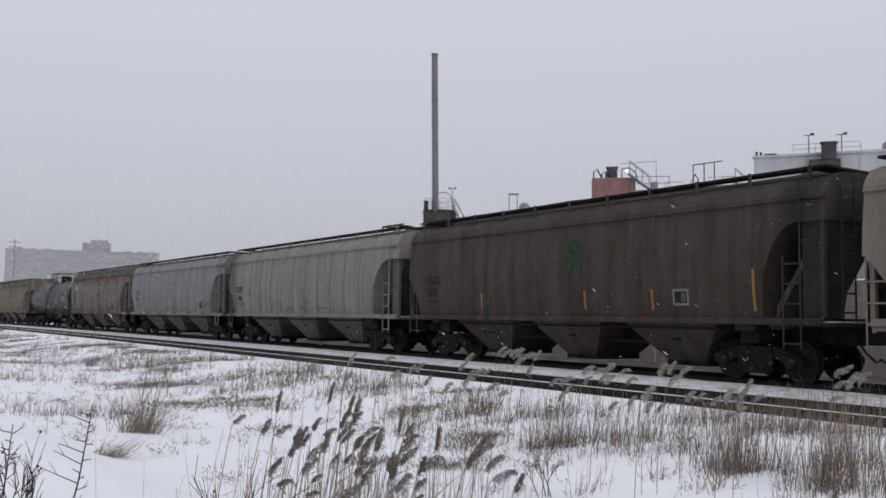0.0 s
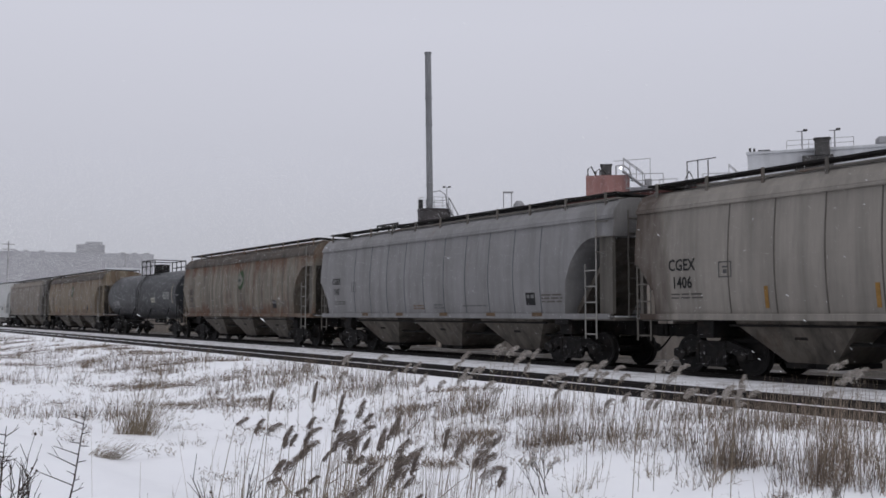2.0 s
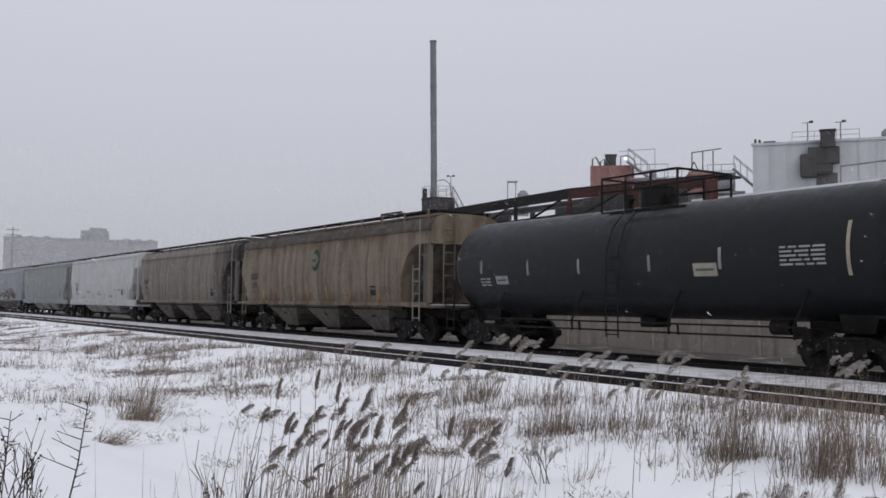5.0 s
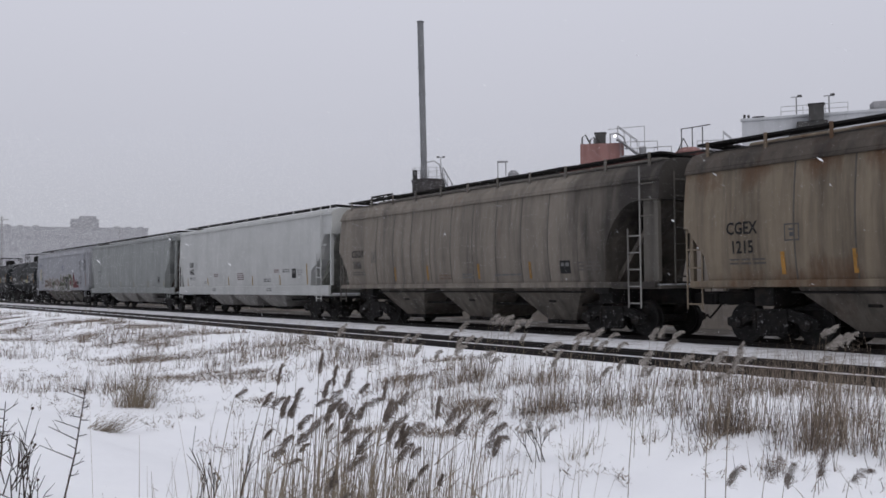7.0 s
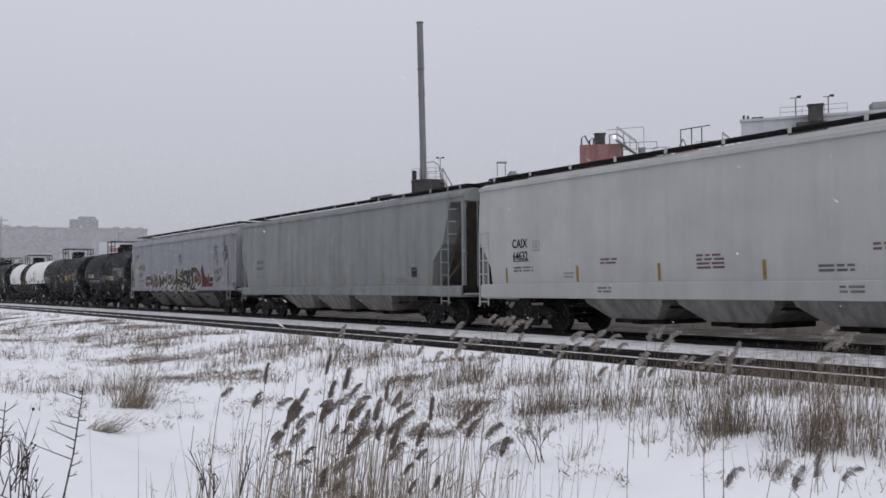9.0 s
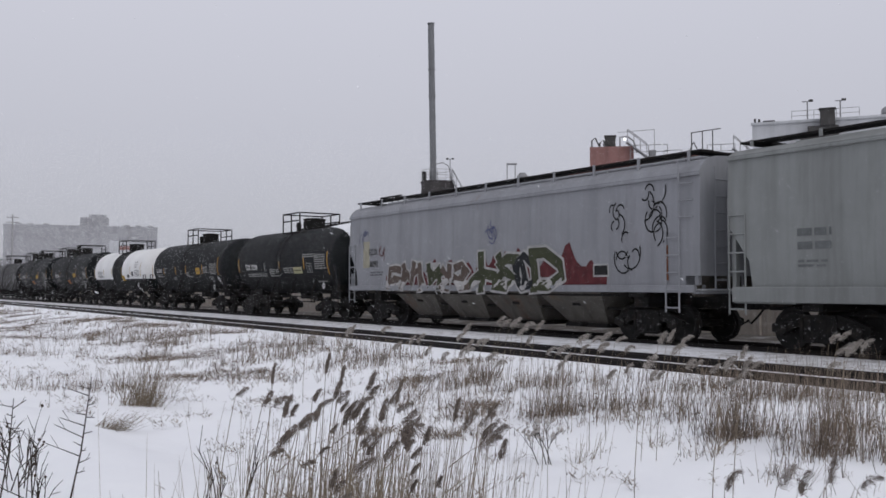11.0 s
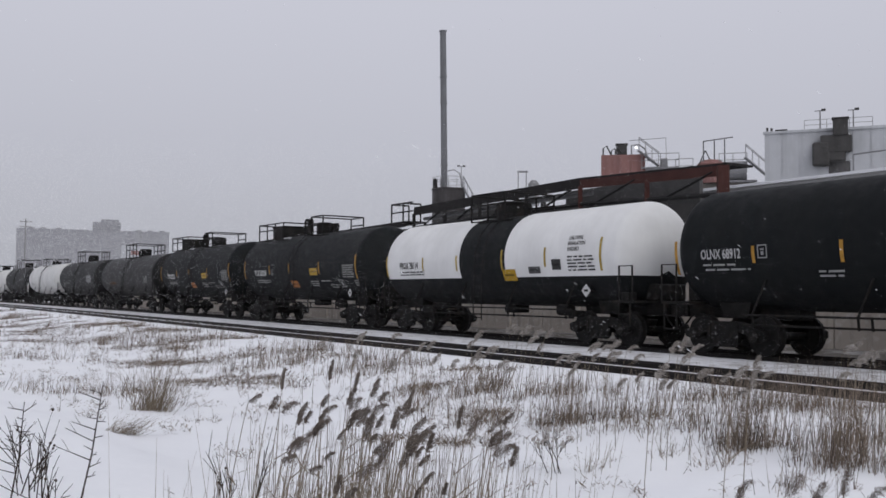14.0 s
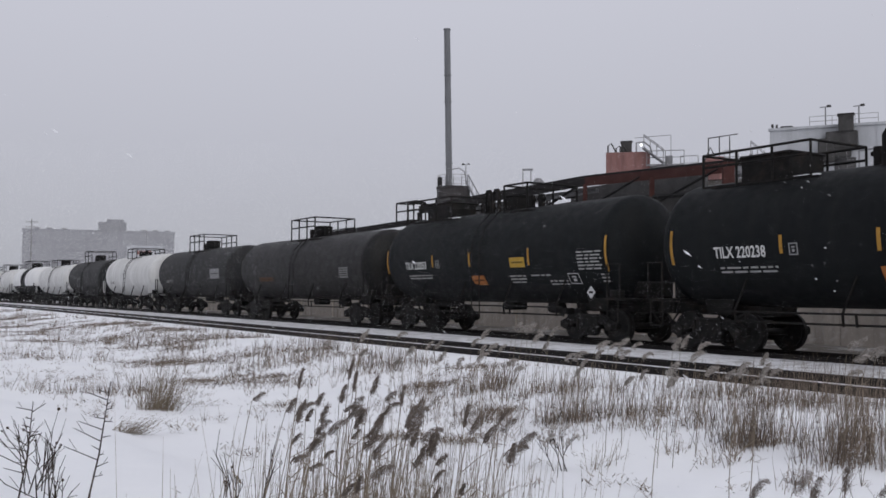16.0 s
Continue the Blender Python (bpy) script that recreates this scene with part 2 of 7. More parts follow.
def build_track(name, d, label):
    top = new(name)
    tagged(top, label, "railway track", kind="structure")
    for k in (-0.7525, 0.7525):
        us = np.arange(-330, 130.1, 4.0)
        section = [(-0.07, -0.17), (-0.07, -0.155), (-0.012, -0.14), (-0.012, -0.045), (-0.036, -0.035), (-0.036, -0.004), (-0.03, 0.0),
                   (0.03, 0.0), (0.036, -0.004), (0.036, -0.035), (0.012, -0.045), (0.012, -0.14), (0.07, -0.155), (0.07, -0.17)]
        verts, faces, m = [], [], len(section)
        for u in us:
            for y, z in section:
                p = on_line(u, d + k + y)
                verts.append((p.x, p.y, z + RAIL_TOP))
        for i in range(len(us) - 1):
            for a in range(m):
                b = (a + 1) % m
                faces.append((m * i + a, m * i + m + a, m * i + m + b, m * i + b))
        me = bpy.data.meshes.new("rail")
        me.from_pydata(verts, [], faces)
        part("rail", me, RAIL_STEEL, top)
    return top

# ---- tracks, ballast and the concrete wall behind them ----
TIE = mesh_from(boxes((-0.115, 0.115, -1.3, 1.3, -0.30, -0.150), bevel=0.012), "tie")
TIE.materials.append(TIE_WOOD)


def build_ballast():
    """A strip of dark, snow-dusted stones under the train's track, with an uneven edge."""
    us = np.arange(-330, 130.1, 0.6)
    ds = np.linspace(23.98, 30.95, 12)
    verts, faces = [], []
    for u in us:
        for j, d in enumerate(ds):
            p = on_line(u, d + (0.12 * noise.noise((u * 0.8, j, 3.0)) if j in (0, 11) else 0))
            edge = min(j, 11 - j)
            z = -0.30 + (0.0 if edge == 0 else 0.05) + 0.02 * noise.noise((u * 2.1, d * 3.0, 0.3))
            verts.append((p.x, p.y, z))
    for i in range(len(us) - 1):
        for j in range(11):
            a = i * 12 + j
            faces.append((a, a + 12, a + 13, a + 1))
    me = bpy.data.meshes.new("ballast")
    me.from_pydata(verts, [], faces)
    m = Nodes("snow_dusted_ballast")
    stone = m.mix(m.noise(16, 3), (0.04, 0.035, 0.03), (0.13, 0.115, 0.10))
    dust = m.ramp(m.noise(1.1, 6, 0.7), (0.50, 0.0), (0.68, 1.0))
    m.set(Base_Color=m.mix(m.math("MULTIPLY", dust, 0.42), stone, (0.7, 0.7, 0.72)), Roughness=0.95)
    m.bump(m.noise(22, 3), 0.8, 0.05)
    ob = part("ballast", me, m.mat)
    tagged(ob, "dark dirty ballast dusted with snow under the train", "ballast", kind="structure")


def build_trackside_snow():
    """Thin snow, greyed by soot and grit, that lies between the two tracks and inside the siding."""
    m = Nodes("sooty_trackside_snow")
    clean = m.mix(m.noise(0.8, 4), (0.62, 0.62, 0.64), (0.80, 0.81, 0.83))
    grit = m.math("MULTIPLY", m.ramp(m.noise(2.6, 6, 0.72, (1, 1, 1)), (0.46, 0.0), (0.64, 1.0)), 0.62)
    m.set(Base_Color=m.mix(grit, clean, (0.17, 0.15, 0.13)), Roughness=0.9, Specular_IOR_Level=0.1)
    m.bump(m.noise(7, 5), 0.5, 0.04)
    top = new("trackside_snow")
    tagged(top, "thin snow greyed with soot and grit between the tracks", "snow", kind="structure")
    us = np.arange(-330, 130.1, 0.6)
    for d0, d1, n in ((20.72, 24.02, 9), (19.16, 20.54, 4)):
        verts, faces = [], []
        for u in us:
            for j in range(n):
                d = d0 + (d1 - d0) * j / (n - 1) + (0.10 * noise.noise((u * 0.9, d0, j)) if j in (0, n - 1) and n > 5 else 0.0)
                p = on_line(u, d)
                verts.append((p.x, p.y, ground_z(p.x, p.y) + (0.012 if 0 < j < n - 1 else -0.004) + 0.008 * noise.noise((u * 2.0, d * 3.0, 1.0))))
        for i in range(len(us) - 1):
            for j in range(n - 1):
                a = i * n + j
                faces.append((a, a + n, a + n + 1, a + 1))
        me = bpy.data.meshes.new("snow_strip")
        me.from_pydata(verts, [], faces)
        part("snow_strip", me, m.mat, top, smooth_faces=True)


def build_tracks():
    for name, d, label in (("track_train", D_TRAIN, "dark railway track under the moving train"), ("track_siding", D_SIDING, "empty siding with dark rails half sunk in snow")):
        top = build_track(name, d, label)
        if name == "track_train":
            for u in np.arange(-75, 15, 0.56):
                t = part("tie", TIE, None, top)
                t.matrix_basis = line_pose(u, d, RAIL_TOP)


def concrete_material():
    m = Nodes("weathered_concrete_wall")
    base = m.mix(m.noise(0.6, 5), (0.36, 0.315, 0.27), (0.52, 0.47, 0.415))
    runs = m.math("MULTIPLY", m.ramp(m.noise(1.3, 6, 0.7, (1.6, 1.6, 0.12)), (0.5, 0.0), (0.72, 1.0)), 0.6)
    base = m.mix(runs, base, (0.15, 0.135, 0.12))
    m.set(Base_Color=m.mix(m.math("MULTIPLY", m.ramp(m.noise(5, 4), (0.55, 0.0), (0.75, 1.0)), 0.55), base, (0.66, 0.65, 0.64)), Roughness=0.92)
    m.bump(m.noise(9, 5), 0.3, 0.02)
    return m.mat


WALL_MAT = concrete_material()


def build_wall():
    top = new("wall_trackside")
    tagged(top, "long stained concrete retaining wall beside the railway", "wall", kind="structure")
    u = -120.0
    rng = random.Random(3)
    while u < 60:
        w = 4.5
        zt = 2.35 + rng.uniform(-0.02, 0.02)
        p = part("wall_panel", boxes((-w / 2 + 0.015, w / 2 - 0.015, -0.15, 0.15, -0.6, zt), (-0.14, 0.14, -0.26, -0.14, -0.6, zt - 0.3), bevel=0.015), WALL_MAT, top)
        p.matrix_basis = line_pose(u, 31.0)
        c = part("wall_coping_snow", boxes((-w / 2 + 0.02, w / 2 - 0.02, -0.17, 0.17, zt, zt + 0.07), bevel=0.03), SNOW_CAP, top)
        c.matrix_basis = line_pose(u, 31.0)
        u += w


build_ground()
build_ballast()
build_trackside_snow()
build_tracks()
build_wall()

# ---- the plant behind the railway ----
CLAD_WHITE = paint("white_metal_cladding", (0.50, 0.51, 0.53), 0.16, 0.0, 0.3, (0.22, 0.22, 0.22))
# Red lightened towards pink; this colour holds the haze in front of the plant.
CLAD_RED = paint("hazed_red_cladding", (0.32, 0.17, 0.155), 0.35, 0.1, 0.2, (0.09, 0.05, 0.045))
DARK_BRICK = plain("dark_brick_cladding", (0.060, 0.055, 0.055), 0.9, 0.35, 1.5)
STACK_STEEL = paint("grey_stack_steel", (0.19, 0.195, 0.205), 0.3, 0.0, 0.3, (0.09, 0.09, 0.09))
# Steel made paler than its own tone, as haze painted onto far rails.
GALV = plain("hazed_galvanised_steel", (0.31, 0.31, 0.32), 0.6, 0.25, 3.0, 0.3)
ROOF_DARK = plain("tarred_roofing", (0.030, 0.028, 0.028), 0.85, 0.35, 2.0)
RED_OXIDE = plain("red_oxide_steel", (0.085, 0.035, 0.030), 0.8, 0.35, 2.0)
SOOT = plain("soot_black_cladding", (0.035, 0.034, 0.034), 0.9, 0.4, 2.0)
DUCT = plain("sooty_duct_metal", (0.085, 0.082, 0.08), 0.9, 0.45, 1.5)
# Wall and window tones set pale and nearly equal to carry distance haze.
HAZY = plain("hazed_concrete", (0.315, 0.315, 0.33), 0.9, 0.08, 0.05)
HAZY_DARK = plain("hazed_glazing", (0.298, 0.298, 0.312), 0.7, 0.08, 0.05)
# Pole wood lightened towards the sky's grey: haze put into the colour.
WOOD_POLE = plain("hazed_pole_wood", (0.30, 0.295, 0.295), 0.9, 0.3, 4.0)


def thing(name, label, category, at=(0, 0, 0), turn=0.0, group="", kind=""):
    ob = new(name)
    ob.matrix_basis = Matrix.Translation(at) @ Matrix.Rotation(radians(turn), 4, "Z")
    tagged(ob, label, category, group, kind)
    return ob


def railing(parent, pts, high, material=None, name="railing", step=1.2, r=0.028):
    for a, b in zip(pts, pts[1:]):
        a, b = Vector(a), Vector(b)
        n = max(1, round((b - a).length / step))
        up = Vector((0, 0, high))
        bars = [(a + (b - a) * i / n, a + (b - a) * i / n + up) for i in range(n + 1)] + [(a + up, b + up), (a + up / 2, b + up / 2)]
        part(name, rods(bars, r, 5), material or GALV, parent)


def stair(parent, a, b, wide=0.7):
    a, b = Vector(a), Vector(b)
    n = max(3, round((b - a).length / 0.3))
    side_v = Vector((0, wide / 2, 0))
    part("stair_string", rods([(a - side_v, b - side_v), (a + side_v, b + side_v)], 0.06, 4), GALV, parent)
    bm = bmesh.new()
    for i in range(n + 1):
        p = a + (b - a) * i / n
        box(bm, p.x - 0.12, p.x + 0.12, p.y - wide / 2, p.y + wide / 2, p.z - 0.02, p.z + 0.02)
    part("stair_treads", bm, GALV, parent)
    up = Vector((0, 0, 1.0))
    part("stair_rail", rods([(a - side_v + up, b - side_v + up), (a + side_v + up, b + side_v + up)] + [(a + (b - a) * k / 3 - side_v, a + (b - a) * k / 3 - side_v + up) for k in range(4)], 0.03, 5), GALV, parent)


def flood_lamp(parent, p, high, two=True):
    x, y, z = p
    part("lamp_post", rods([((x, y, z), (x, y, z + high))], 0.04), GALV, parent)
    for s in ((-0.25, 0.25) if two else (0.2,)):
        part("lamp_head", boxes((x + s - 0.13, x + s + 0.13, y - 0.1, y + 0.1, z + high - 0.02, z + high + 0.11), bevel=0.03), DUCT, parent)
    part("lamp_arm", rods([((x - 0.3, y, z + high), (x + 0.3, y, z + high))], 0.03), GALV, parent)


def build_chimney():
    s = thing("chimney", "tall slender grey steel chimney stack with flanged joints", "chimney")
    s.matrix_basis = Matrix.Translation((-0.82, 85.0, 0)) @ Matrix.Rotation(radians(-0.95), 4, "Y")
    edges = [10.9, 13.2, 19.0, 21.5, 25.9]
    for a, b in zip(edges, edges[1:]):
        part("stack_section", lathe([(a + 0.02, 0.30), (b - 0.02, 0.29)], 20, "Z"), STACK_STEEL, s, smooth_faces=False)
    for z in edges[1:-1] + [25.85]:
        part("flange", lathe([(z - 0.05, 0.31), (z - 0.05, 0.345), (z + 0.05, 0.345), (z + 0.05, 0.31)], 20, "Z"), STACK_STEEL, s)
    part("stack_foot", lathe([(-1, 0.5), (10.92, 0.36)], 20, "Z"), STACK_STEEL, s)
    h = thing("boiler_house_tower", "dark round tower with a railed roof deck", "tower", (-0.6, 85.6, 0))
    part("tower_wall", lathe([(-1, 1.55), (10.85, 1.55), (10.9, 1.62), (11.05, 1.62)], 28, "Z"), DARK_BRICK, h)
    ring = [(1.5 * math.cos(a * math.pi / 6), 1.5 * math.sin(a * math.pi / 6), 11.05) for a in range(13)]
    railing(h, ring, 1.05, step=0.9, r=0.022)
    part("roof_vent", boxes((-1.45, -1.05, -0.9, -0.5, 11.05, 11.9), bevel=0.03), SOOT, h)
    flood_lamp(h, (1.15, -0.9, 11.05), 2.0)
    part("bent_pipe", pipe([(-0.2, -0.9, 12.6), (0.5, -0.9, 12.75), (1.0, -0.9, 12.4), (1.3, -0.9, 11.05)], 0.05), GALV, h)
    stair(h, (1.35, -1.0, 11.1), (2.5, -1.0, 9.0))


def build_red_tower():
    s = thing("process_tower", "pale red clad process tower with pipes and a dark cap", "tower", (12.6, 69.4, 0), -10.4)
    part("tower_wall", boxes((-1.5, 1.75, -0.6, 3.5, -1, 11.80)), CLAD_RED, s)
    for x in np.linspace(-1.45, 1.7, 10):
        part("cladding_rib", boxes((x - 0.03, x + 0.03, -0.64, -0.6, -1, 11.74)), CLAD_RED, s)
    part("cap_unit", boxes((-0.38, 0.42, -0.3, 0.6, 11.79, 12.65), bevel=0.04), DUCT, s)
    part("cap_lid", boxes((-0.44, 0.48, -0.36, 0.66, 12.65, 12.7)), DUCT, s)
    for x in (-1.35, -0.75, -0.45):
        part("vent_pipe", pipe([(x, -0.5, 11.2), (x, -0.5, 12.1 + 0.2 * (x < -1)), (x + 0.25, -0.5, 12.5 - 0.2 * (x > -1)), (x + 0.7, -0.5, 11.6)], 0.055), DUCT, s)
    part("pipe_loop", pipe([(0.75, -0.5, 11.7), (0.75, -0.5, 12.5), (1.3, -0.5, 12.55), (1.75, -0.5, 12.2), (2.0, -0.5, 11.3)], 0.06), GALV, s)
    glow = bpy.data.materials.new("lit_lamp")
    glow.use_nodes = True
    b = glow.node_tree.nodes["Principled BSDF"]
    b.inputs["Emission Color"].default_value, b.inputs["Emission Strength"].default_value = (1.0, 0.97, 0.92, 1), 2.2
    part("wall_lamp", boxes((1.02, 1.18, -0.72, -0.6, 12.22, 12.40), bevel=0.03), glow, s, "lit white lamp")
    part("mast", rods([((3.3, 0, 10.5), (3.3, 0, 13.1)), ((0.6, 0, 12.95), (3.3, 0, 13.1))], 0.022), GALV, s)
    stair(s, (1.3, -0.8, 12.0), (2.7, -0.8, 10.9))
    part("side_deck", boxes((1.45, 4.2, -0.9, 1.5, 10.7, 10.8)), GALV, s)
    part("deck_leg", boxes((4.0, 4.15, -0.9, -0.75, -1, 10.7)), GALV, s)
    railing(s, [(1.5, -0.9, 10.8), (4.2, -0.9, 10.8)], 1.0)
    part("small_vent", boxes((2.9, 3.4, -0.4, 0.2, 10.8, 11.5), bevel=0.05), GALV, s)


def build_mid_tower():
    s = thing("equipment_deck", "raised steel equipment deck with railings and small tanks", "platform", (19.6, 70.2, 0), -16)
    part("wall", boxes((-3.0, 3.4, -0.4, 4.5, -1, 9.8)), CONCRETE, s)
    part("red_tank", lathe([(9.8, 1.05), (11.3, 1.05), (11.6, 0.7)], 20, "Z"), CLAD_RED, s)
    part("grey_tank", lathe([(0.9, 0.75), (2.6, 0.75)], 18, "X"), GALV, s).location = (0, -0.2, 10.7)
    part("deck", boxes((-2.6, 3.3, -0.8, 2.5, 9.8, 9.95)), GALV, s)
    railing(s, [(-2.6, -0.8, 10.6), (-1.3, -0.8, 10.6)], 1.1)
    for a, b in (((-0.55, -0.6, 10.9), (-0.55, -0.6, 13.0)), ((0.25, -0.6, 10.9), (0.25, -0.6, 13.1)), ((1.0, -0.6, 10.9), (1.0, -0.6, 13.1)), ((-0.6, -0.6, 13.0), (1.6, -0.6, 13.25)),
                 ((-0.9, -0.6, 11.2), (-0.4, -0.6, 12.3)), ((0.1, -0.6, 11.2), (-0.4, -0.6, 12.3))):
        part("gantry_bar", rods([(a, b)], 0.042), DUCT, s)
    railing(s, [(0.6, -0.8, 11.0), (2.6, -0.8, 11.0)], 1.0)
    stair(s, (2.5, -0.8, 11.6), (3.9, -0.8, 10.3))
    flood_lamp(s, (-7.8, -0.6, 9.6), 1.6)
    f = thing("vent_frame", "small steel frame carrying a roof vent", "vent frame", (5.85, 79.8, 0), -4)
    part("frame", rods([((x, y, -1), (x, y, 11.9)) for x in (-0.35, 0.35) for y in (-0.3, 0.3)], 0.045, 5), GALV, f)
    part("frame_top", boxes((-0.42, 0.5, -0.36, 0.36, 11.9, 11.98)), GALV, f)
    part("round_vent", lathe([(9.0, 0.5), (10.9, 0.5), (11.2, 0.25)], 16, "Z"), GALV, f).location = (1.0, 0.3, 0)


def build_hall():
    s = thing("factory_hall", "large pale metal-clad factory hall with rooftop rails", "building", (19.2, 56.85, 0), -22.3)
    part("wall", boxes((0, 30, 0, 22, -1, 11.27)), CLAD_WHITE, s)
    for x in np.arange(0.0, 30, 1.0):
        part("cladding_rib", boxes((x + 0.01, x + 0.05, -0.035, 0.0, -1, 11.26)), CLAD_WHITE, s)
    part("parapet", boxes((-0.08, 30.1, -0.10, 0.3, 11.27, 11.44), bevel=0.02), CLAD_WHITE, s)
    part("exhaust_duct", boxes((3.9, 4.75, -0.7, 0.05, 10.9, 11.92), (3.84, 4.81, -0.76, 0.1, 11.90, 11.97), (3.2, 4.95, -0.55, -0.04, 9.9, 10.95), bevel=0.05), DUCT, s)
    part("duct_elbow", boxes((2.75, 3.7, -0.6, -0.05, 9.1, 10.55), (3.5, 4.6, -0.5, -0.05, 9.35, 10.2), bevel=0.10), DUCT, s)
    part("soot_stained_panel", boxes((3.65, 4.85, -0.045, -0.037, 5.0, 9.4)), plain("soot_stain", (0.15, 0.145, 0.145), 0.9, 0.6, 1.2), s)
    railing(s, [(2.3, 0.2, 11.44), (6.1, 0.2, 11.44)], 0.6, r=0.016)
    flood_lamp(s, (3.2, 0.1, 11.44), 1.12, False)
    flood_lamp(s, (5.05, 0.1, 11.44), 1.05, False)
    part("roof_pipe", rods([((0.15, 0.2, 11.4), (0.15, 0.2, 11.72)), ((0.4, 0.2, 11.4), (0.4, 0.2, 11.68))], 0.07), DUCT, s)
    part("roof_hump", boxes((0.6, 1.35, 0.05, 0.6, 11.44, 11.55), bevel=0.05), SOOT, s)
    part("roof_cowl", lathe([(7.3, 0.25), (7.5, 0.42), (8.4, 0.42), (8.6, 0.2)], 16, "X"), GALV, s).location = (0, 0.4, 11.57)


def build_canopy():
    s = thing("loading_canopy", "long dark loading canopy on steel posts beside the track", "canopy", kind="")
    cuts = [-60.0, -53.5, -47.2, -46.3, -40.0, -32.5, -24.6]
    tops = [5.15, 5.25, 5.35, 6.05, 6.18, 6.30, 6.05]
    for i in (0, 1, 3, 4, 5):
        a, b = on_line(cuts[i], 33.0), on_line(cuts[i + 1], 33.0)
        n = (on_line(cuts[i], 36.5) - on_line(cuts[i], 33.0)).normalized() * 1.3
        red = i == 5
        for nm, t, w, mat in (("roof_panel", 0.09, 1.0, ROOF_DARK), ("fascia", 0.47 if i > 2 else 0.34, 0.03, RED_OXIDE if red else ROOF_DARK)):
            bm = bmesh.new()
            vs = []
            off = n * (w if nm == "roof_panel" else 0.03)
            base = Vector((0, 0, 0.0)) if nm == "roof_panel" else -n * 0.02
            for p, z in ((a, tops[i]), (b, tops[i + 1])):
                for k in (0, 1):
                    for dz in (-t, 0 if nm == "roof_panel" else -0.092):
                        vs.append(bm.verts.new(p + base + off * k + Vector((0, 0, z + dz))))
            for q in ((0, 1, 3, 2), (4, 6, 7, 5), (0, 4, 5, 1), (2, 3, 7, 6), (0, 2, 6, 4), (1, 5, 7, 3)):
                bm.faces.new([vs[j] for j in q])
            bmesh.ops.recalc_face_normals(bm, faces=bm.faces)
            part(nm, bm, mat, s)
        m = 2
        for j in range(m):
            f = j / m
            p = a + (b - a) * f
            z = tops[i] + (tops[i + 1] - tops[i]) * f - 0.38
            part("post", boxes((p.x - 0.09, p.x + 0.09, p.y - 0.09, p.y + 0.09, -0.5, z)), SOOT if not red else RED_OXIDE, s)
            q = a + (b - a) * (f + 0.42)
            part("diagonal_brace", rods([((p.x, p.y, z - 1.1), (q.x, q.y, z - 0.02))], 0.06, 4), SOOT, s)
        lo = Vector((0, 0, -1.15))
        part("lower_beam", rods([(a + Vector((0, 0, tops[i])) + lo, b + Vector((0, 0, tops[i + 1])) + lo)], 0.09, 4), SOOT, s)
        if i < 5:
            e = [a + n * 0.5 + Vector((0, 0, tops[i] - 0.62)), b + n * 0.5 + Vector((0, 0, tops[i + 1] - 0.62))]
            part("conveyor_pipe", rods([e], 0.10, 8), GALV, s)
    end = on_line(-24.75, 32.98)
    part("end_post", boxes((end.x - 0.2, end.x + 0.2, end.y - 0.12, end.y + 0.12, -0.5, 5.96)), RED_OXIDE, s)
    for u in (-48.6, -47.3):
        part("access_rail", rods([(on_line(u, d) + Vector((0, 0, 5.3)), on_line(u, d) + Vector((0, 0, 6.35))) for d in (32.9, 34.0)] + [(on_line(u, 32.9) + Vector((0, 0, 6.35)), on_line(u, 34.0) + Vector((0, 0, 6.35)))], 0.05, 5), SOOT, s)
    for z in (5.85, 6.35):
        part("access_rail", rods([(on_line(-48.6, 32.9) + Vector((0, 0, z)), on_line(-46.3, 32.9) + Vector((0, 0, z)))], 0.045, 5), SOOT, s)
    w = thing("loading_shed", "low grey loading shed with pale window openings", "building")
    u = -60.0
    k = 0
    while u < -30:
        open_bay = k % 4 == 1
        zt = float(np.interp(u + 2, cuts, tops)) - 0.12
        p = part("wall_panel", boxes((-2.0, 2.0, 0, 0.2, -0.5, zt - (0.62 if open_bay else 0.0))), SHED_GREY, w)
        p.matrix_basis = line_pose(u + 2, 35.2)
        if open_bay:
            for x0, x1, z0 in ((-2.0, -1.8, -0.63), (-0.1, 0.1, -0.63), (1.8, 2.0, -0.63)):
                q = part("window_mullion", boxes((x0, x1, 0, 0.18, zt + z0, zt)), SHED_GREY, w)
                q.matrix_basis = line_pose(u + 2, 35.2)
            q = part("window_head", boxes((-1.8, 1.8, 0.01, 0.19, zt - 0.25, zt)), SHED_GREY, w)
            q.matrix_basis = line_pose(u + 2, 35.2)
        u += 4
        k += 1
    d = thing("pale_annex", "pale rendered annex with a flat snowy roof", "building", on_line(-25.0, 37.5), math.degrees(heading(-25.0)))
    part("wall", boxes((-8.2, 9, 0, 6, -0.5, 5.75)), plain("pale_render", (0.36, 0.36, 0.36), 0.9, 0.2, 0.6), d)
    part("roof_edge", boxes((-8.3, 9.1, -0.1, 6.1, 5.75, 5.86)), SNOW_CAP, d)
    part("door", boxes((-6.9, -6.2, -0.05, 0.0, 4.2, 5.35)), SOOT, d)
    part("low_railing", rods([((2, 0.1, 6.5), (8.5, 0.1, 6.5)), ((2, 0.1, 5.8), (2, 0.1, 6.5)), ((5, 0.1, 5.8), (5, 0.1, 6.5)), ((8.5, 0.1, 5.8), (8.5, 0.1, 6.5))], 0.035), GALV, d)


SHED_GREY = plain("grey_corrugated_wall", (0.115, 0.112, 0.112), 0.9, 0.35, 1.2)


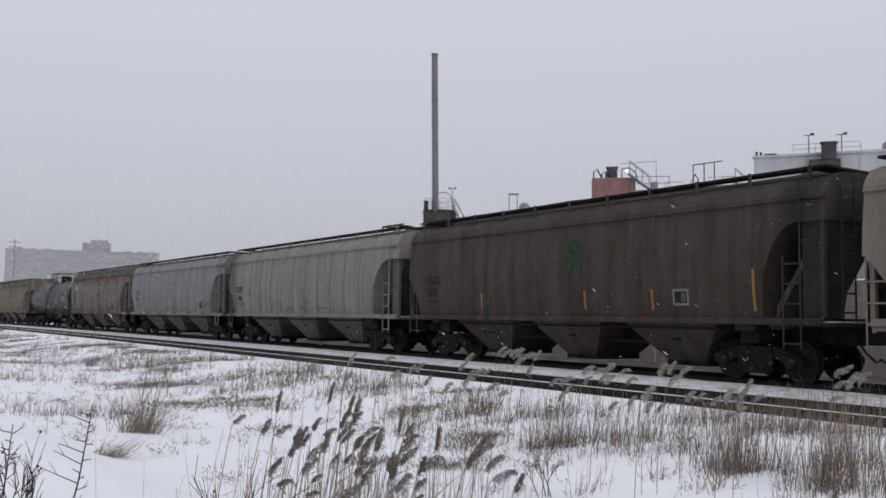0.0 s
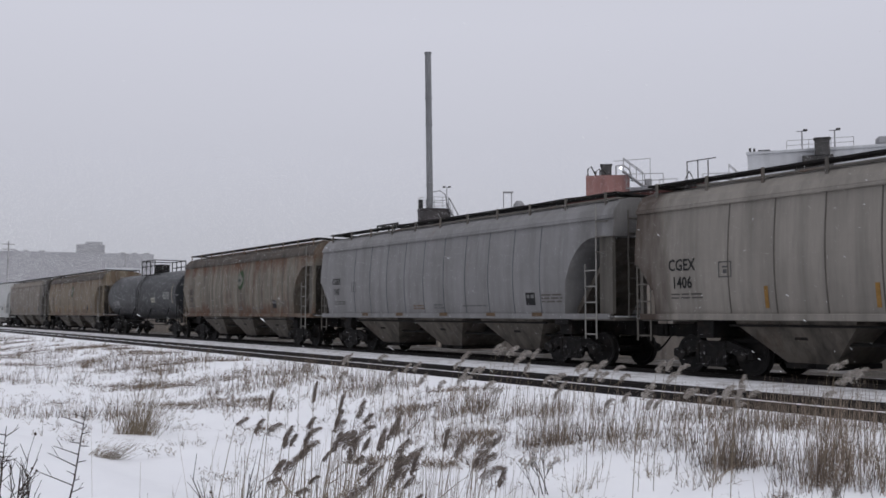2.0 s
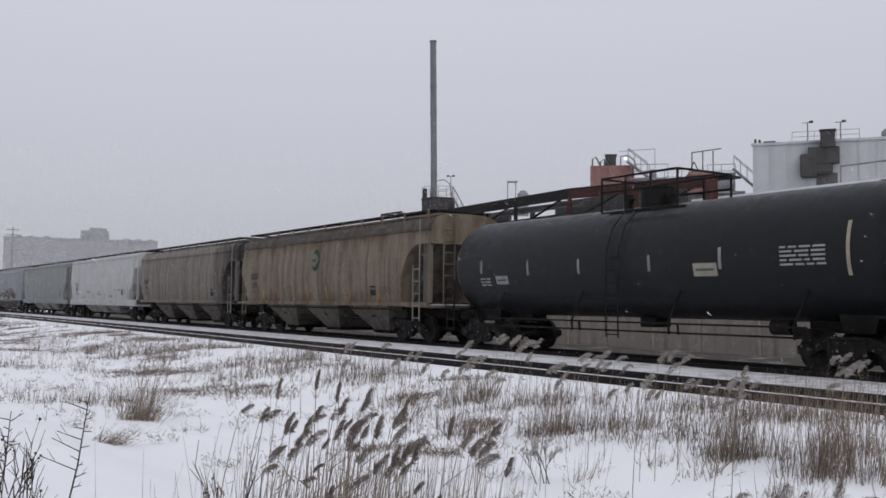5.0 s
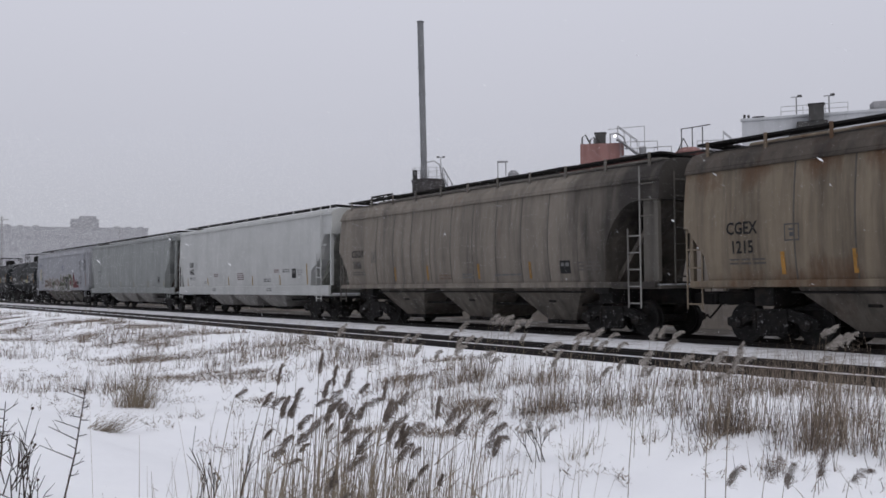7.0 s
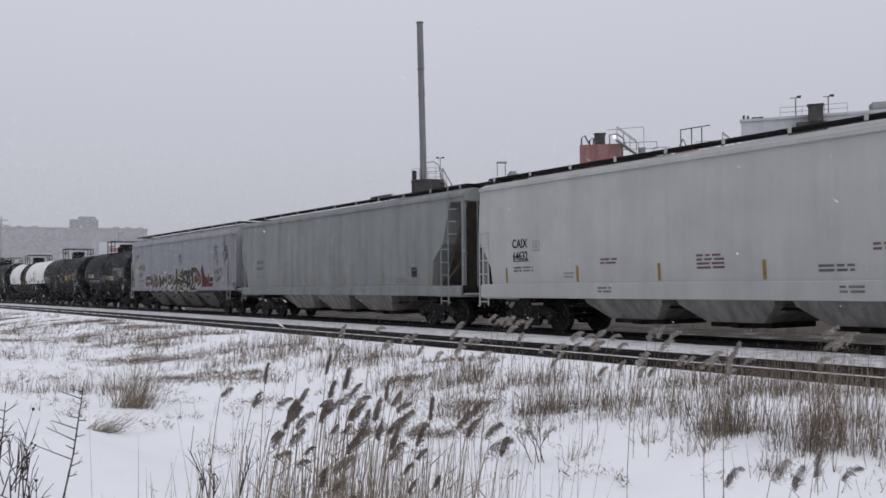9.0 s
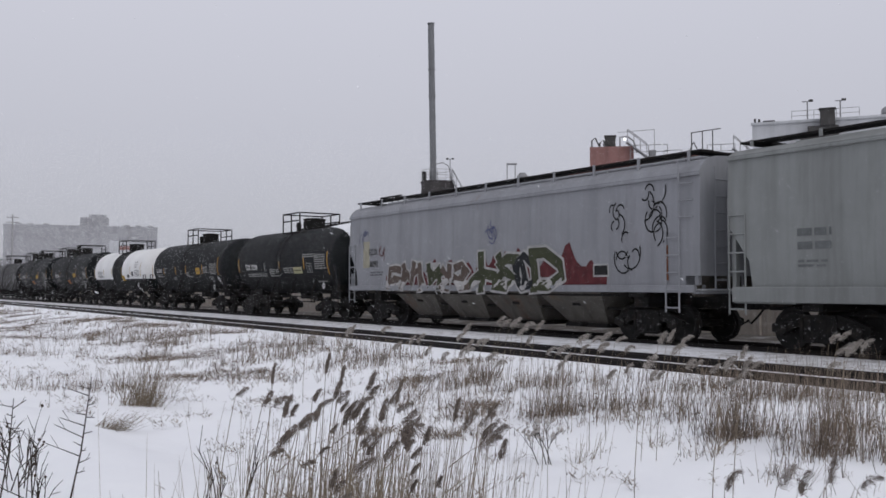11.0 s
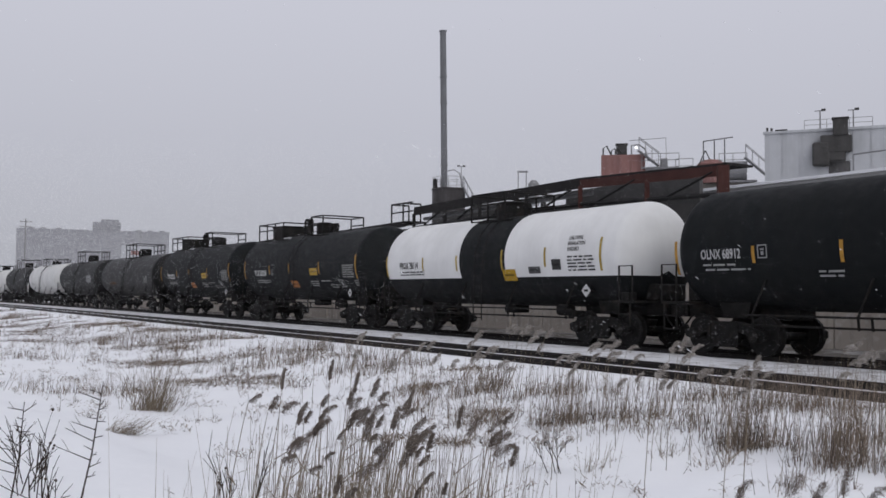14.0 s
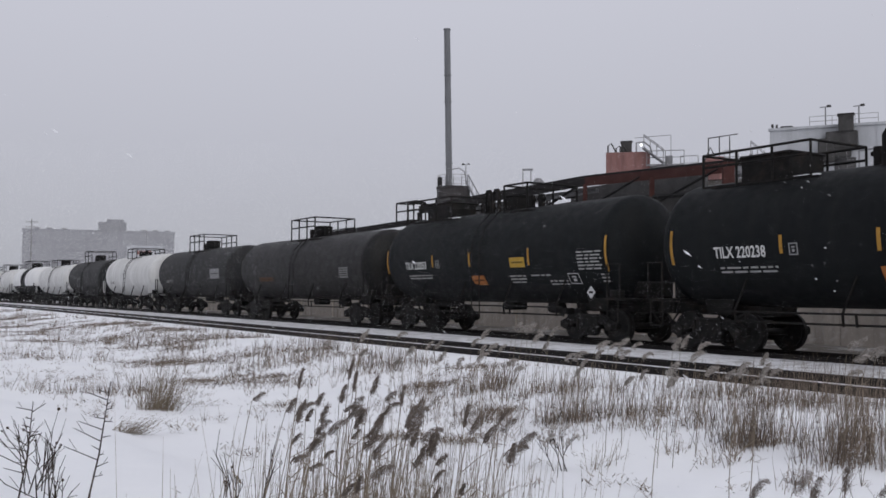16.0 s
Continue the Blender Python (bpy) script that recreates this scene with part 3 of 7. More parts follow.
def build_distance():
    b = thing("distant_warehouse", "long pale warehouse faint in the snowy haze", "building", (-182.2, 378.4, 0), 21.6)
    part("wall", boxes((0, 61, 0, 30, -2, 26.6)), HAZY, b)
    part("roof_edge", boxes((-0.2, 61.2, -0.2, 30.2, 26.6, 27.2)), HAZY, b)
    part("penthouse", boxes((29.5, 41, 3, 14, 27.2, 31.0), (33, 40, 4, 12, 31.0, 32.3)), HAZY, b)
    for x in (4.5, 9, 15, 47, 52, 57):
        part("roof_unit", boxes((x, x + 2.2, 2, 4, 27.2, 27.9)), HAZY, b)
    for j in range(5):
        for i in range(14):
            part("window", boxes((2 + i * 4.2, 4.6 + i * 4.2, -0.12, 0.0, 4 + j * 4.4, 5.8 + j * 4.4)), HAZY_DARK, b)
    for x, y, h in ((-85.3, 180.9, 15.5), (-84.5, 245.9, 17.6)):
        p = thing("utility_pole", "tall wooden utility pole with crossarm, faint in haze", "utility pole", (x, y, 0), 25, "utility poles")
        part("pole", lathe([(-1, 0.20), (h, 0.12)], 10, "Z"), WOOD_POLE, p)
        for z in (h - 0.6, h - 1.6):
            part("crossarm", boxes((-1.1, 1.1, -0.06, 0.06, z - 0.07, z + 0.07)), WOOD_POLE, p)
            for k in (-1.0, -0.4, 0.4, 1.0):
                part("insulator", lathe([(z + 0.07, 0.05), (z + 0.2, 0.04)], 6, "Z"), GALV, p).location = (k, 0, 0)
    c = thing("white_trailer", "white box trailer standing beyond the line", "trailer", (-49.0, 141.8, 0), 18)
    part("box", boxes((-2.7, 2.7, 0, 2.6, 4.2, 8.3), bevel=0.05), CLAD_WHITE, c)
    part("red_panel", boxes((-1.2, 1.0, -0.02, 0.0, 6.9, 7.5)), CLAD_RED, c)
    part("frame", boxes((-2.6, 2.6, 0.3, 2.3, 3.8, 4.2)), SOOT, c)
    for x in (-1.8, 1.8):
        part("leg", boxes((x - 0.15, x + 0.15, 0.3, 2.3, -0.4, 3.8)), SOOT, c)


build_chimney()
build_red_tower()
build_mid_tower()
build_hall()
build_canopy()
build_distance()

# ---- the train: shared pieces ----
WHEELSET = mesh_from(lathe([(-0.98, 0.06), (-0.98, 0.09), (-0.80, 0.09), (-0.80, 0.12), (-0.79, 0.36), (-0.81, 0.40), (-0.81, 0.455), (-0.70, 0.462), (-0.685, 0.485),
                            (-0.665, 0.485), (-0.665, 0.40), (-0.70, 0.36), (-0.70, 0.13), (-0.64, 0.085), (0.64, 0.085), (0.70, 0.13), (0.70, 0.36), (0.665, 0.40),
                            (0.665, 0.485), (0.685, 0.485), (0.70, 0.462), (0.81, 0.455), (0.81, 0.40), (0.79, 0.36), (0.80, 0.12), (0.80, 0.09), (0.98, 0.09), (0.98, 0.06)], 24), "wheelset")
FRAME_LINE = [(-1.16, 0.40), (-1.16, 0.56), (-0.92, 0.64), (-0.50, 0.78), (0.50, 0.78), (0.92, 0.64), (1.16, 0.56), (1.16, 0.40), (0.98, 0.33), (0.78, 0.40), (0.62, 0.50),
              (0.42, 0.54), (0.40, 0.30), (0.30, 0.20), (-0.30, 0.20), (-0.40, 0.30), (-0.42, 0.54), (-0.62, 0.50), (-0.78, 0.40), (-0.98, 0.33)]
SIDE_FRAME = mesh_from(plate(FRAME_LINE, -0.07, 0.07), "side_frame")
BOLSTER = mesh_from(boxes((-0.22, 0.22, -1.16, 1.16, 0.40, 0.70), (-0.35, 0.35, -0.4, 0.4, 0.68, 0.86), bevel=0.03), "bolster")
SPRING = mesh_from(rods([((x, 0, 0.26), (x, 0, 0.42)) for x in (-0.24, 0.0, 0.24)], 0.07, 8), "spring_nest")
BEARING = mesh_from(lathe([(-0.09, 0.05), (-0.09, 0.13), (0.06, 0.15), (0.06, 0.08)], 10), "bearing_cap")
FRAME_RIB = mesh_from(boxes((-0.86, -0.44, -0.03, 0.03, 0.585, 0.63), (0.44, 0.86, -0.03, 0.03, 0.585, 0.63), (-0.42, 0.42, -0.035, 0.035, 0.72, 0.785), (-0.38, 0.38, -0.04, 0.04, 0.19, 0.25),
                                (-0.44, -0.36, -0.03, 0.03, 0.25, 0.72), (0.36, 0.44, -0.03, 0.03, 0.25, 0.72), bevel=0.012), "frame_rib")
BRAKE_BEAM = mesh_from(rods([((0, -0.78, 0.36), (0, 0.78, 0.36)), ((0, -0.75, 0.36), (0.12, 0, 0.36)), ((0.12, 0, 0.36), (0, 0.75, 0.36)), ((0.12, 0.0, 0.36), (0.05, 0.0, 0.82))], 0.035), "brake_beam")
BRAKE_SHOE = mesh_from(boxes((-0.03, 0.05, -0.06, 0.06, 0.22, 0.56), (-0.10, 0.0, -0.03, 0.03, 0.32, 0.44), bevel=0.015), "brake_shoe")
for me, mat in ((WHEELSET, WHEEL_STEEL), (SIDE_FRAME, GEAR_STEEL), (BOLSTER, STEEL_DARK), (SPRING, GEAR_STEEL), (BEARING, GEAR_STEEL), (FRAME_RIB, GEAR_STEEL), (BRAKE_BEAM, STEEL_DARK), (BRAKE_SHOE, GEAR_STEEL)):
    me.materials.append(mat)
WHEELSETS = []


def trucks(car, at):
    for k in (-1, 1):
        t = part("truck", BOLSTER, None, car)
        t.location = (k * at, 0, RAIL_TOP)
        for s in (-1, 1):
            f = part("side_frame", SIDE_FRAME, None, t)
            f.location = (0, s * 1.08, 0)
            r = part("frame_rib", FRAME_RIB, None, t)
            r.location = (0, s * 1.155, 0)
            n = part("spring_nest", SPRING, None, t)
            n.location = (0, s * 1.10, 0)
            for j in (-0.889, 0.889):
                b = part("bearing_cap", BEARING, None, t)
                b.location, b.rotation_euler = (j, s * 1.12, 0.457), (0, 0, 0 if s < 0 else math.pi)
        for j in (-1, 1):
            b = part("brake_beam", BRAKE_BEAM, None, t)
            b.location, b.rotation_euler = (j * 0.36, 0, 0), (0, 0, 0 if j < 0 else math.pi)
            for s in (-0.75, 0.75):
                q = part("brake_shoe", BRAKE_SHOE, None, t)
                q.location, q.rotation_euler = (j * 0.39, s, 0), (0, 0, 0 if j > 0 else math.pi)
        for j in (-0.889, 0.889):
            w = part("wheelset", WHEELSET, None, t, smooth_faces=False)
            w.location = (j, 0, 0.457)
            WHEELSETS.append(w)


COUPLER = mesh_from(boxes((-0.75, -0.18, -0.13, 0.13, 0.72, 0.98), (-0.20, 0.06, -0.20, 0.20, 0.70, 1.02), (-0.05, 0.10, -0.24, -0.06, 0.74, 0.98), bevel=0.02), "coupler")
COUPLER.materials.append(STEEL_DARK)


def couplers(car, H):
    for k in (-1, 1):
        c = part("coupler", COUPLER, None, car)
        c.location, c.rotation_euler = (k * H, 0, 0), (0, 0, 0 if k > 0 else math.pi)
        bm = pipe([(k * (H - 0.5), -0.32, 0.78), (k * (H - 0.3), -0.34, 0.55), (k * (H - 0.1), -0.34, 0.38), (k * (H + 0.02), -0.30, 0.45)], 0.025)
        part("air_hose", bm, STEEL_DARK, car)


# ---- markings: flat films that lie on a curved side ----
MARKS = {}


def mark_paint(col, worn=0.25):
    key = (col, worn)
    if key not in MARKS:
        MARKS[key] = plain("marking_paint", col, 0.7, worn, 5.0, relief=0.05)
    return MARKS[key]


def film(verts, faces, side, lift=0.009):
    me = bpy.data.meshes.new("marking")
    out = []
    for x, z in verts:
        y, n = side(x, z)
        out.append((x + n[0] * lift, y + n[1] * lift, z + n[2] * lift))
    me.from_pydata(out, [], faces)
    return me


def patch(car, side, x0, x1, z0, z1, col, name="stencil", lift=0.009, worn=0.25, skew=0.0, label=""):
    n = max(1, int((z1 - z0) / 0.12))
    m = max(1, int((x1 - x0) / 0.5))
    verts = [(x0 + (x1 - x0) * i / m + skew * (j / n), z0 + (z1 - z0) * j / n) for j in range(n + 1) for i in range(m + 1)]
    faces = [(j * (m + 1) + i, j * (m + 1) + i + 1, (j + 1) * (m + 1) + i + 1, (j + 1) * (m + 1) + i) for j in range(n) for i in range(m)]
    return part(name, film(verts, faces, side, lift), mark_paint(col, worn), car, label)


def shape(car, side, points, col, name="stencil", lift=0.009, worn=0.25, label=""):
    """A film with any outline, cut into small triangles so that it follows the side."""
    bm = bmesh.new()
    bm.faces.new([bm.verts.new((x, z, 0)) for x, z in points])
    bmesh.ops.triangulate(bm, faces=bm.faces)
    for _ in range(2):
        long = [e for e in bm.edges if e.calc_length() > 0.35]
        if long:
            bmesh.ops.subdivide_edges(bm, edges=long, cuts=1)
            bmesh.ops.triangulate(bm, faces=[f for f in bm.faces if len(f.verts) > 3])
    bm.verts.index_update()
    verts, faces = [(v.co.x, v.co.y) for v in bm.verts], [[v.index for v in f.verts] for f in bm.faces]
    bm.free()
    return part(name, film(verts, faces, side, lift), mark_paint(col, worn), car, label)


TEXTS = {}


def letters(text):
    if text not in TEXTS:
        cu = bpy.data.curves.new("lettering", "FONT")
        cu.body, cu.size, cu.resolution_u, cu.offset = text, 1.0, 2, 0.022
        ob = bpy.data.objects.new("lettering", cu)
        scene.collection.objects.link(ob)
        me = bpy.data.meshes.new_from_object(ob.evaluated_get(bpy.context.evaluated_depsgraph_get()))
        TEXTS[text] = ([(v.co.x, v.co.y) for v in me.vertices], [tuple(p.vertices) for p in me.polygons])
        bpy.data.objects.remove(ob)
        bpy.data.curves.remove(cu)
        bpy.data.meshes.remove(me)
    return TEXTS[text]


def words(car, side, text, x, z, high, col, wide=1.0, worn=0.3):
    """Lettering with its lower left corner at x, z."""
    verts, faces = letters(text)
    k = high / 0.70
    me = film([(x + vx * k * wide, z + vy * k) for vx, vy in verts], faces, side, 0.011)
    return part("lettering", me, mark_paint(col, worn), car)


def small_print(car, side, x, z, wide, rows, col, high=0.05, gap=0.045, seed=1):
    rng = random.Random(seed * 91 + int(x * 13))
    for r in range(rows):
        a = x
        while a < x + wide - 0.05:
            w = min(rng.uniform(0.12, 0.42), x + wide - a)
            patch(car, side, a, a + w, z - r * (high + gap), z - r * (high + gap) + high, col, "print_bar", worn=0.4)
            a += w + 0.06


def frame_mark(car, side, x, z, w, h, col, inner=None):
    t = 0.025
    for a, b, c, d in ((x, x + w, z, z + t), (x, x + w, z + h - t, z + h), (x, x + t, z + t, z + h - t), (x + w - t, x + w, z + t, z + h - t)):
        patch(car, side, a, b, c, d, col, "outline_mark")
    patch(car, side, x + w * 0.35, x + w * 0.65, z + h * 0.25, z + h * 0.5, col, "print_bar")
    patch(car, side, x + w * 0.3, x + w * 0.7, z + h * 0.6, z + h * 0.72, col, "print_bar")


# ---- covered hopper cars ----
def hopper(key, st):
    L, H = st["L"], st["L"] / 2
    car = new("covered_hopper_car")
    tagged(car, st["label"], "freight car", "cars of the train")
    skin, sill_lo, sill_hi = st["paint"], st.get("sill", (1.13, 1.28))[0], st.get("sill", (1.13, 1.28))[1]
    metal = st.get("metal", skin)
    eave, crown, bulge = st.get("eave", 3.80), st.get("crown", 4.38), st.get("bulge", 0.11)
    xe, xs = H - 0.42, H - st.get("cut", 2.35)
    ztop = st.get("cut_top", 3.3)
    foot = 1.47
    reach = st.get("cut_end", 0.45 if st.get("cut_kind") == "tri" else 0.7)

    def half(z):
        k = (z - sill_hi) / (eave - sill_hi)
        return foot + bulge * math.sin(math.pi * min(1, max(0, k)) ** 0.9) - 0.02 * k

    def side(x, z):
        if z < sill_hi:
            return -1.556, Vector((0, -1, 0))
        dz = 0.02
        s = (half(z + dz) - half(z - dz)) / (2 * dz)
        n = Vector((0, -1, s)).normalized()
        return -half(z), n

    xr, zrear = H - st.get("rear_cut", 1.05), st.get("rear_top", 2.5)

    def low(x):
        a, x1 = (abs(x), xs) if x > 0 else (abs(x), xr)
        if a <= x1:
            return sill_hi
        t = min(1.0, (a - x1) / (xe - (reach if x > 0 else 0.1) - x1))
        if x < 0:
            return sill_hi + (zrear - sill_hi) * (0.38 + 0.62 * t)
        if st.get("cut_kind") == "step":
            return sill_hi + (ztop - sill_hi) * (0.26 + 0.26 * t / 0.7 if t < 0.7 else 0.52 + 0.48 * ((t - 0.7) / 0.3) ** 0.8)
        if st.get("cut_kind") == "tri":
            return sill_hi + (ztop - sill_hi) * (0.36 + 0.64 * t ** 1.15)
        return sill_hi + (ztop - sill_hi) * math.sqrt(max(0, 1 - (1 - t) ** 2))

    # body shell
    xsn = [-xe] + [-xr - (xe - 0.1 - xr) * (1 - i / 9) for i in range(10)] + list(np.linspace(-xr, xs, 13)[1:-1])
    xsn += [xs + (xe - reach - xs) * i / 9 for i in range(10)] + [xe - 0.2, xe]
    rings = []
    bm = bmesh.new()
    for x in xsn:
        z0 = low(x)
        pts = [(half(z0 + (eave - z0) * i / 8), z0 + (eave - z0) * i / 8) for i in range(9)]
        pts += [(half(eave) + 0.035, eave + 0.02), (half(eave) + 0.035, eave + 0.07), (1.40, eave + (crown - eave) * 0.42), (1.22, eave + (crown - eave) * 0.74), (0.85, crown - 0.035), (0.45, crown - 0.01)]
        full = [(-y, z) for y, z in pts] + [(0, crown)] + [(y, z) for y, z in pts[::-1]]
        rings.append([bm.verts.new((x, y, z)) for y, z in full])
    for a, b in zip(rings, rings[1:]):
        for i in range(len(a) - 1):
            bm.faces.new((a[i], b[i], b[i + 1], a[i + 1]))
        bm.faces.new((a[-1], b[-1], b[0], a[0]))
    bm.faces.new(rings[0])
    bm.faces.new(rings[-1][::-1])
    bmesh.ops.recalc_face_normals(bm, faces=bm.faces)
    body = part("body", bm, skin, car)
    body.data.materials.append(st.get("roof_paint", skin))
    for f in body.data.polygons:
        f.material_index = 1 if f.center.z > eave + 0.03 and abs(f.normal.x) < 0.5 else 0
    for s in (-1, 1):
        part("eave_angle", boxes((-xe, xe, s * (half(eave) + 0.02) - 0.05, s * (half(eave) + 0.02) + 0.05, eave - 0.035, eave + 0.03), bevel=0.012), st.get("roof_paint", skin), car)
    # sloping end sheets, set in under the overhanging ends
    for k in (-1, 1):
        xq = xs if k > 0 else xr
        line = [(k * (xe - 0.30), (ztop if k > 0 else zrear) + 0.02), (k * (xe - 0.36), (ztop if k > 0 else zrear) + 0.05), (k * (xq - 0.25), sill_lo), (k * (xq - 0.12), sill_lo - 0.1)]
        part("slope_sheet", plate(line, -1.02, 1.02), st.get("slope_paint", P_BAY), car)
        for s in (-1, 1):
            part("corner_post", boxes((k * (H - 0.55) - 0.05, k * (H - 0.55) + 0.05, s * 1.40 - 0.06, s * 1.40 + 0.06, sill_hi, ztop + 0.25)), metal, car)
        if st.get("cut_kind") in ("tri", "step"):
            part("brace", rods([((k * (xs + 0.35), -1.2, sill_hi), (k * (H - 0.6), -1.2, ztop - 0.4 if st["cut_kind"] == "tri" else 2.3))], 0.04), st.get("slope_paint", metal), car)
    if "cut_kind" not in st:
        for s in (-1, 1):
            part("end_panel", boxes((H - 1.08, H - 0.61, s * 1.33 - 0.02, s * 1.33 + 0.02, sill_hi - 0.05, ztop + 0.15)), P_END_A if metal is not P_BROWN else P_BROWN, car)
    part("gap_beam", rods([((-(xs - 0.6), -0.95, 0.66), (xs - 0.6, -0.95, 0.66))], 0.045), STEEL_DARK, car)
    # weld seams
    n = st.get("seams", 9)
    for i in range(n):
        x = -xs + 0.35 + (2 * xs - 0.7) * (i + 0.5) / n
        vs, fs = [], []
        for j in range(10):
            z = sill_hi + 0.01 + (eave - sill_hi - 0.02) * j / 9
            for dx, up in ((-0.02, 0.0), (-0.009, 0.010), (0.009, 0.010), (0.02, 0.0)):
                vs.append((x + dx, -half(z) - up, z))
        for j in range(9):
            for q in range(3):
                fs.append((4 * j + q, 4 * j + q + 1, 4 * j + q + 5, 4 * j + q + 4))
        me = bpy.data.meshes.new("weld_seam")
        me.from_pydata(vs, [], fs)
        part("weld_seam", me, st.get("seam_paint", metal), body)
    # side sills, end platforms, stub sill
    for s in (-1, 1):
        part("side_sill", boxes((-(H - 0.55), H - 0.55, s * 1.5 - 0.055, s * 1.5 + 0.055, sill_lo, sill_hi), bevel=0.015), st.get("sill_paint", skin), car)
    for k in (-1, 1):
        part("end_platform", boxes((min(k * (xs + 0.2), k * (H - 0.5)), max(k * (xs + 0.2), k * (H - 0.5)), -1.42, 1.42, sill_lo - 0.03, sill_lo + 0.05), bevel=0.01), metal, car)
        part("snow_on_platform", boxes((min(k * (H - 0.75), k * (H - 0.52)), max(k * (H - 0.75), k * (H - 0.52)), -1.3, 1.1, sill_lo + 0.052, sill_lo + 0.09), bevel=0.02), SNOW_CAP, car, "thin snow on the end platform")
        part("stub_sill", boxes((min(k * (xs - 1.6), k * (H - 0.55)), max(k * (xs - 1.6), k * (H - 0.55)), -0.28, 0.28, 0.70, sill_lo - 0.03), bevel=0.02), STEEL_DARK, car)
        part("body_bolster", boxes((k * (H - 2.45) - 0.25, k * (H - 2.45) + 0.25, -1.36, 1.36, 0.72, sill_lo), bevel=0.02), STEEL_DARK, car)
    part("center_sill", boxes((-(xs - 1.6), xs - 1.6, -0.26, 0.26, 0.70 if "tube" in st else st.get("mid_sill", 0.62), sill_lo - 0.03), bevel=0.02), STEEL_DARK, car)
    # hopper bays
    bays = st.get("bays", 3)
    span = st.get("bay_span", 2 * (H - 2.85))
    for i in range(bays):
        c = -span / 2 + span * (i + 0.5) / bays
        w = span / bays / 2 - st.get("bay_gap", 0.5)
        b0, gate = st.get("bay_low", 0.22), st.get("bay_foot", 0.58) + 0.06
        bm = bmesh.new()
        top = [bm.verts.new((c + sx * w, sy * 1.44, sill_lo + 0.02)) for sx, sy in ((-1, -1), (1, -1), (1, 1), (-1, 1))]
        mid = [bm.verts.new((c + sx * w * 0.97, sy * 1.36, sill_lo - 0.12)) for sx, sy in ((-1, -1), (1, -1), (1, 1), (-1, 1))]
        bot = [bm.verts.new((c + sx * st.get("bay_foot", 0.58), sy * st.get("bay_width", 0.8), b0)) for sx, sy in ((-1, -1), (1, -1), (1, 1), (-1, 1))]
        for p, q in ((top, mid), (mid, bot)):
            for a in range(4):
                d = (a + 1) % 4
                bm.faces.new((p[a], q[a], q[d], p[d]))
        bm.faces.new(bot)
        bm.faces.new(top[::-1])
        bmesh.ops.recalc_face_normals(bm, faces=bm.faces)
        bay = part("hopper_bay", bm, st.get("bay_paint", P_BAY), car)
        if "tube" in st:
            tw = st["tube"]
            part("discharge_tube", boxes((c - tw, c + tw, -0.95, 0.95, 0.30, 0.66), (c - tw * 0.8, c + tw * 0.8, -0.8, 0.8, 0.20, 0.34), bevel=0.05), STEEL_DARK, bay)
        part("outlet_gate", boxes((c - gate, c + gate, -0.80, 0.80, b0 - 0.12, b0), (c - 0.1, c + 0.1, -1.05, 1.05, b0 - 0.10, b0 - 0.02), bevel=0.01), STEEL_DARK, bay)
        part("latch_bracket", boxes((c - 0.12, c + 0.2, -1.20, -1.05, 0.72, 0.86), bevel=0.02), STEEL_DARK, bay)
    part("brake_pipe", rods([((-H + 3.2, -1.40, 1.02), (H - 3.2, -1.40, 1.02))], 0.028), STEEL_DARK, car)
    # roof walk on brackets, with hatches
    zw = crown + 0.07
    for s in (-1, 1):
        part("roof_walk", boxes((-(xe - 0.15), xe - 0.15, s * 1.0 - 0.22, s * 1.0 + 0.22, zw, zw + 0.05)), STEEL_DARK, car)
        m = st.get("posts", 11)
        for i in range(m):
            x = -(xe - 0.5) + 2 * (xe - 0.5) * i / (m - 1)
            part("walk_bracket", boxes((x - 0.035, x + 0.035, s * 1.27 - 0.02, s * 1.27 + 0.02, eave + 0.26, zw + 0.06)), metal if s < 0 else STEEL_DARK, car)
    for k in (-1, 1):
        part("cross_walk", boxes((k * (xe - 0.42) - 0.24, k * (xe - 0.42) + 0.24, -0.78, 0.78, zw - 0.01, zw + 0.04)), STEEL_DARK, car)
    part("hatch_trough", boxes((-(xe - 0.9), xe - 0.9, -0.32, 0.32, crown - 0.03, crown + 0.13), bevel=0.04), metal, car)
    # ladders
    def ladder(x0, x1, z0, z1, y, tall=0.0, coat=None):
        part("ladder", rods([((x0, y, z0), (x0, y, z1)), ((x1, y, z0), (x1, y, z1 + tall))] +
                            [((x0, y, z0 + 0.12 + 0.42 * i), (x1, y, z0 + 0.12 + 0.42 * i)) for i in range(int((z1 - z0 - 0.1) / 0.42) + 1)], 0.022), coat or st.get("rail_paint", metal), car)
    la = H - st.get("ladder", 1.42)
    ladder(la, la + 0.42, 0.62, 2.6, -1.56, eave + 0.35 - 2.6)
    ladder(-(H - 0.46), -(H - 0.90), 0.62, 2.85, -1.52, 0.0, metal)
    ladder(la, la + 0.42, 0.62, 2.6, 1.56)
    for i in range(3):
        part("grab_iron", rods([((la + 0.42, -1.58, 2.9 + 0.4 * i), (la + 0.8, -1.5, 2.9 + 0.4 * i))], 0.018), metal, car)
    part("end_ladder", rods([((H - 0.42, -0.95, 1.2), (H - 0.42, -0.95, eave + 0.2)), ((H - 0.42, -0.5, 1.2), (H - 0.42, -0.5, eave + 0.2))] +
                            [((H - 0.42, -0.95, 1.4 + 0.4 * i), (H - 0.42, -0.5, 1.4 + 0.4 * i)) for i in range(7)], 0.024), metal, car)
    wheel = [(H - 0.36, 0.25 + 0.27 * math.cos(a * math.pi / 8), 2.2 + 0.27 * math.sin(a * math.pi / 8)) for a in range(17)]
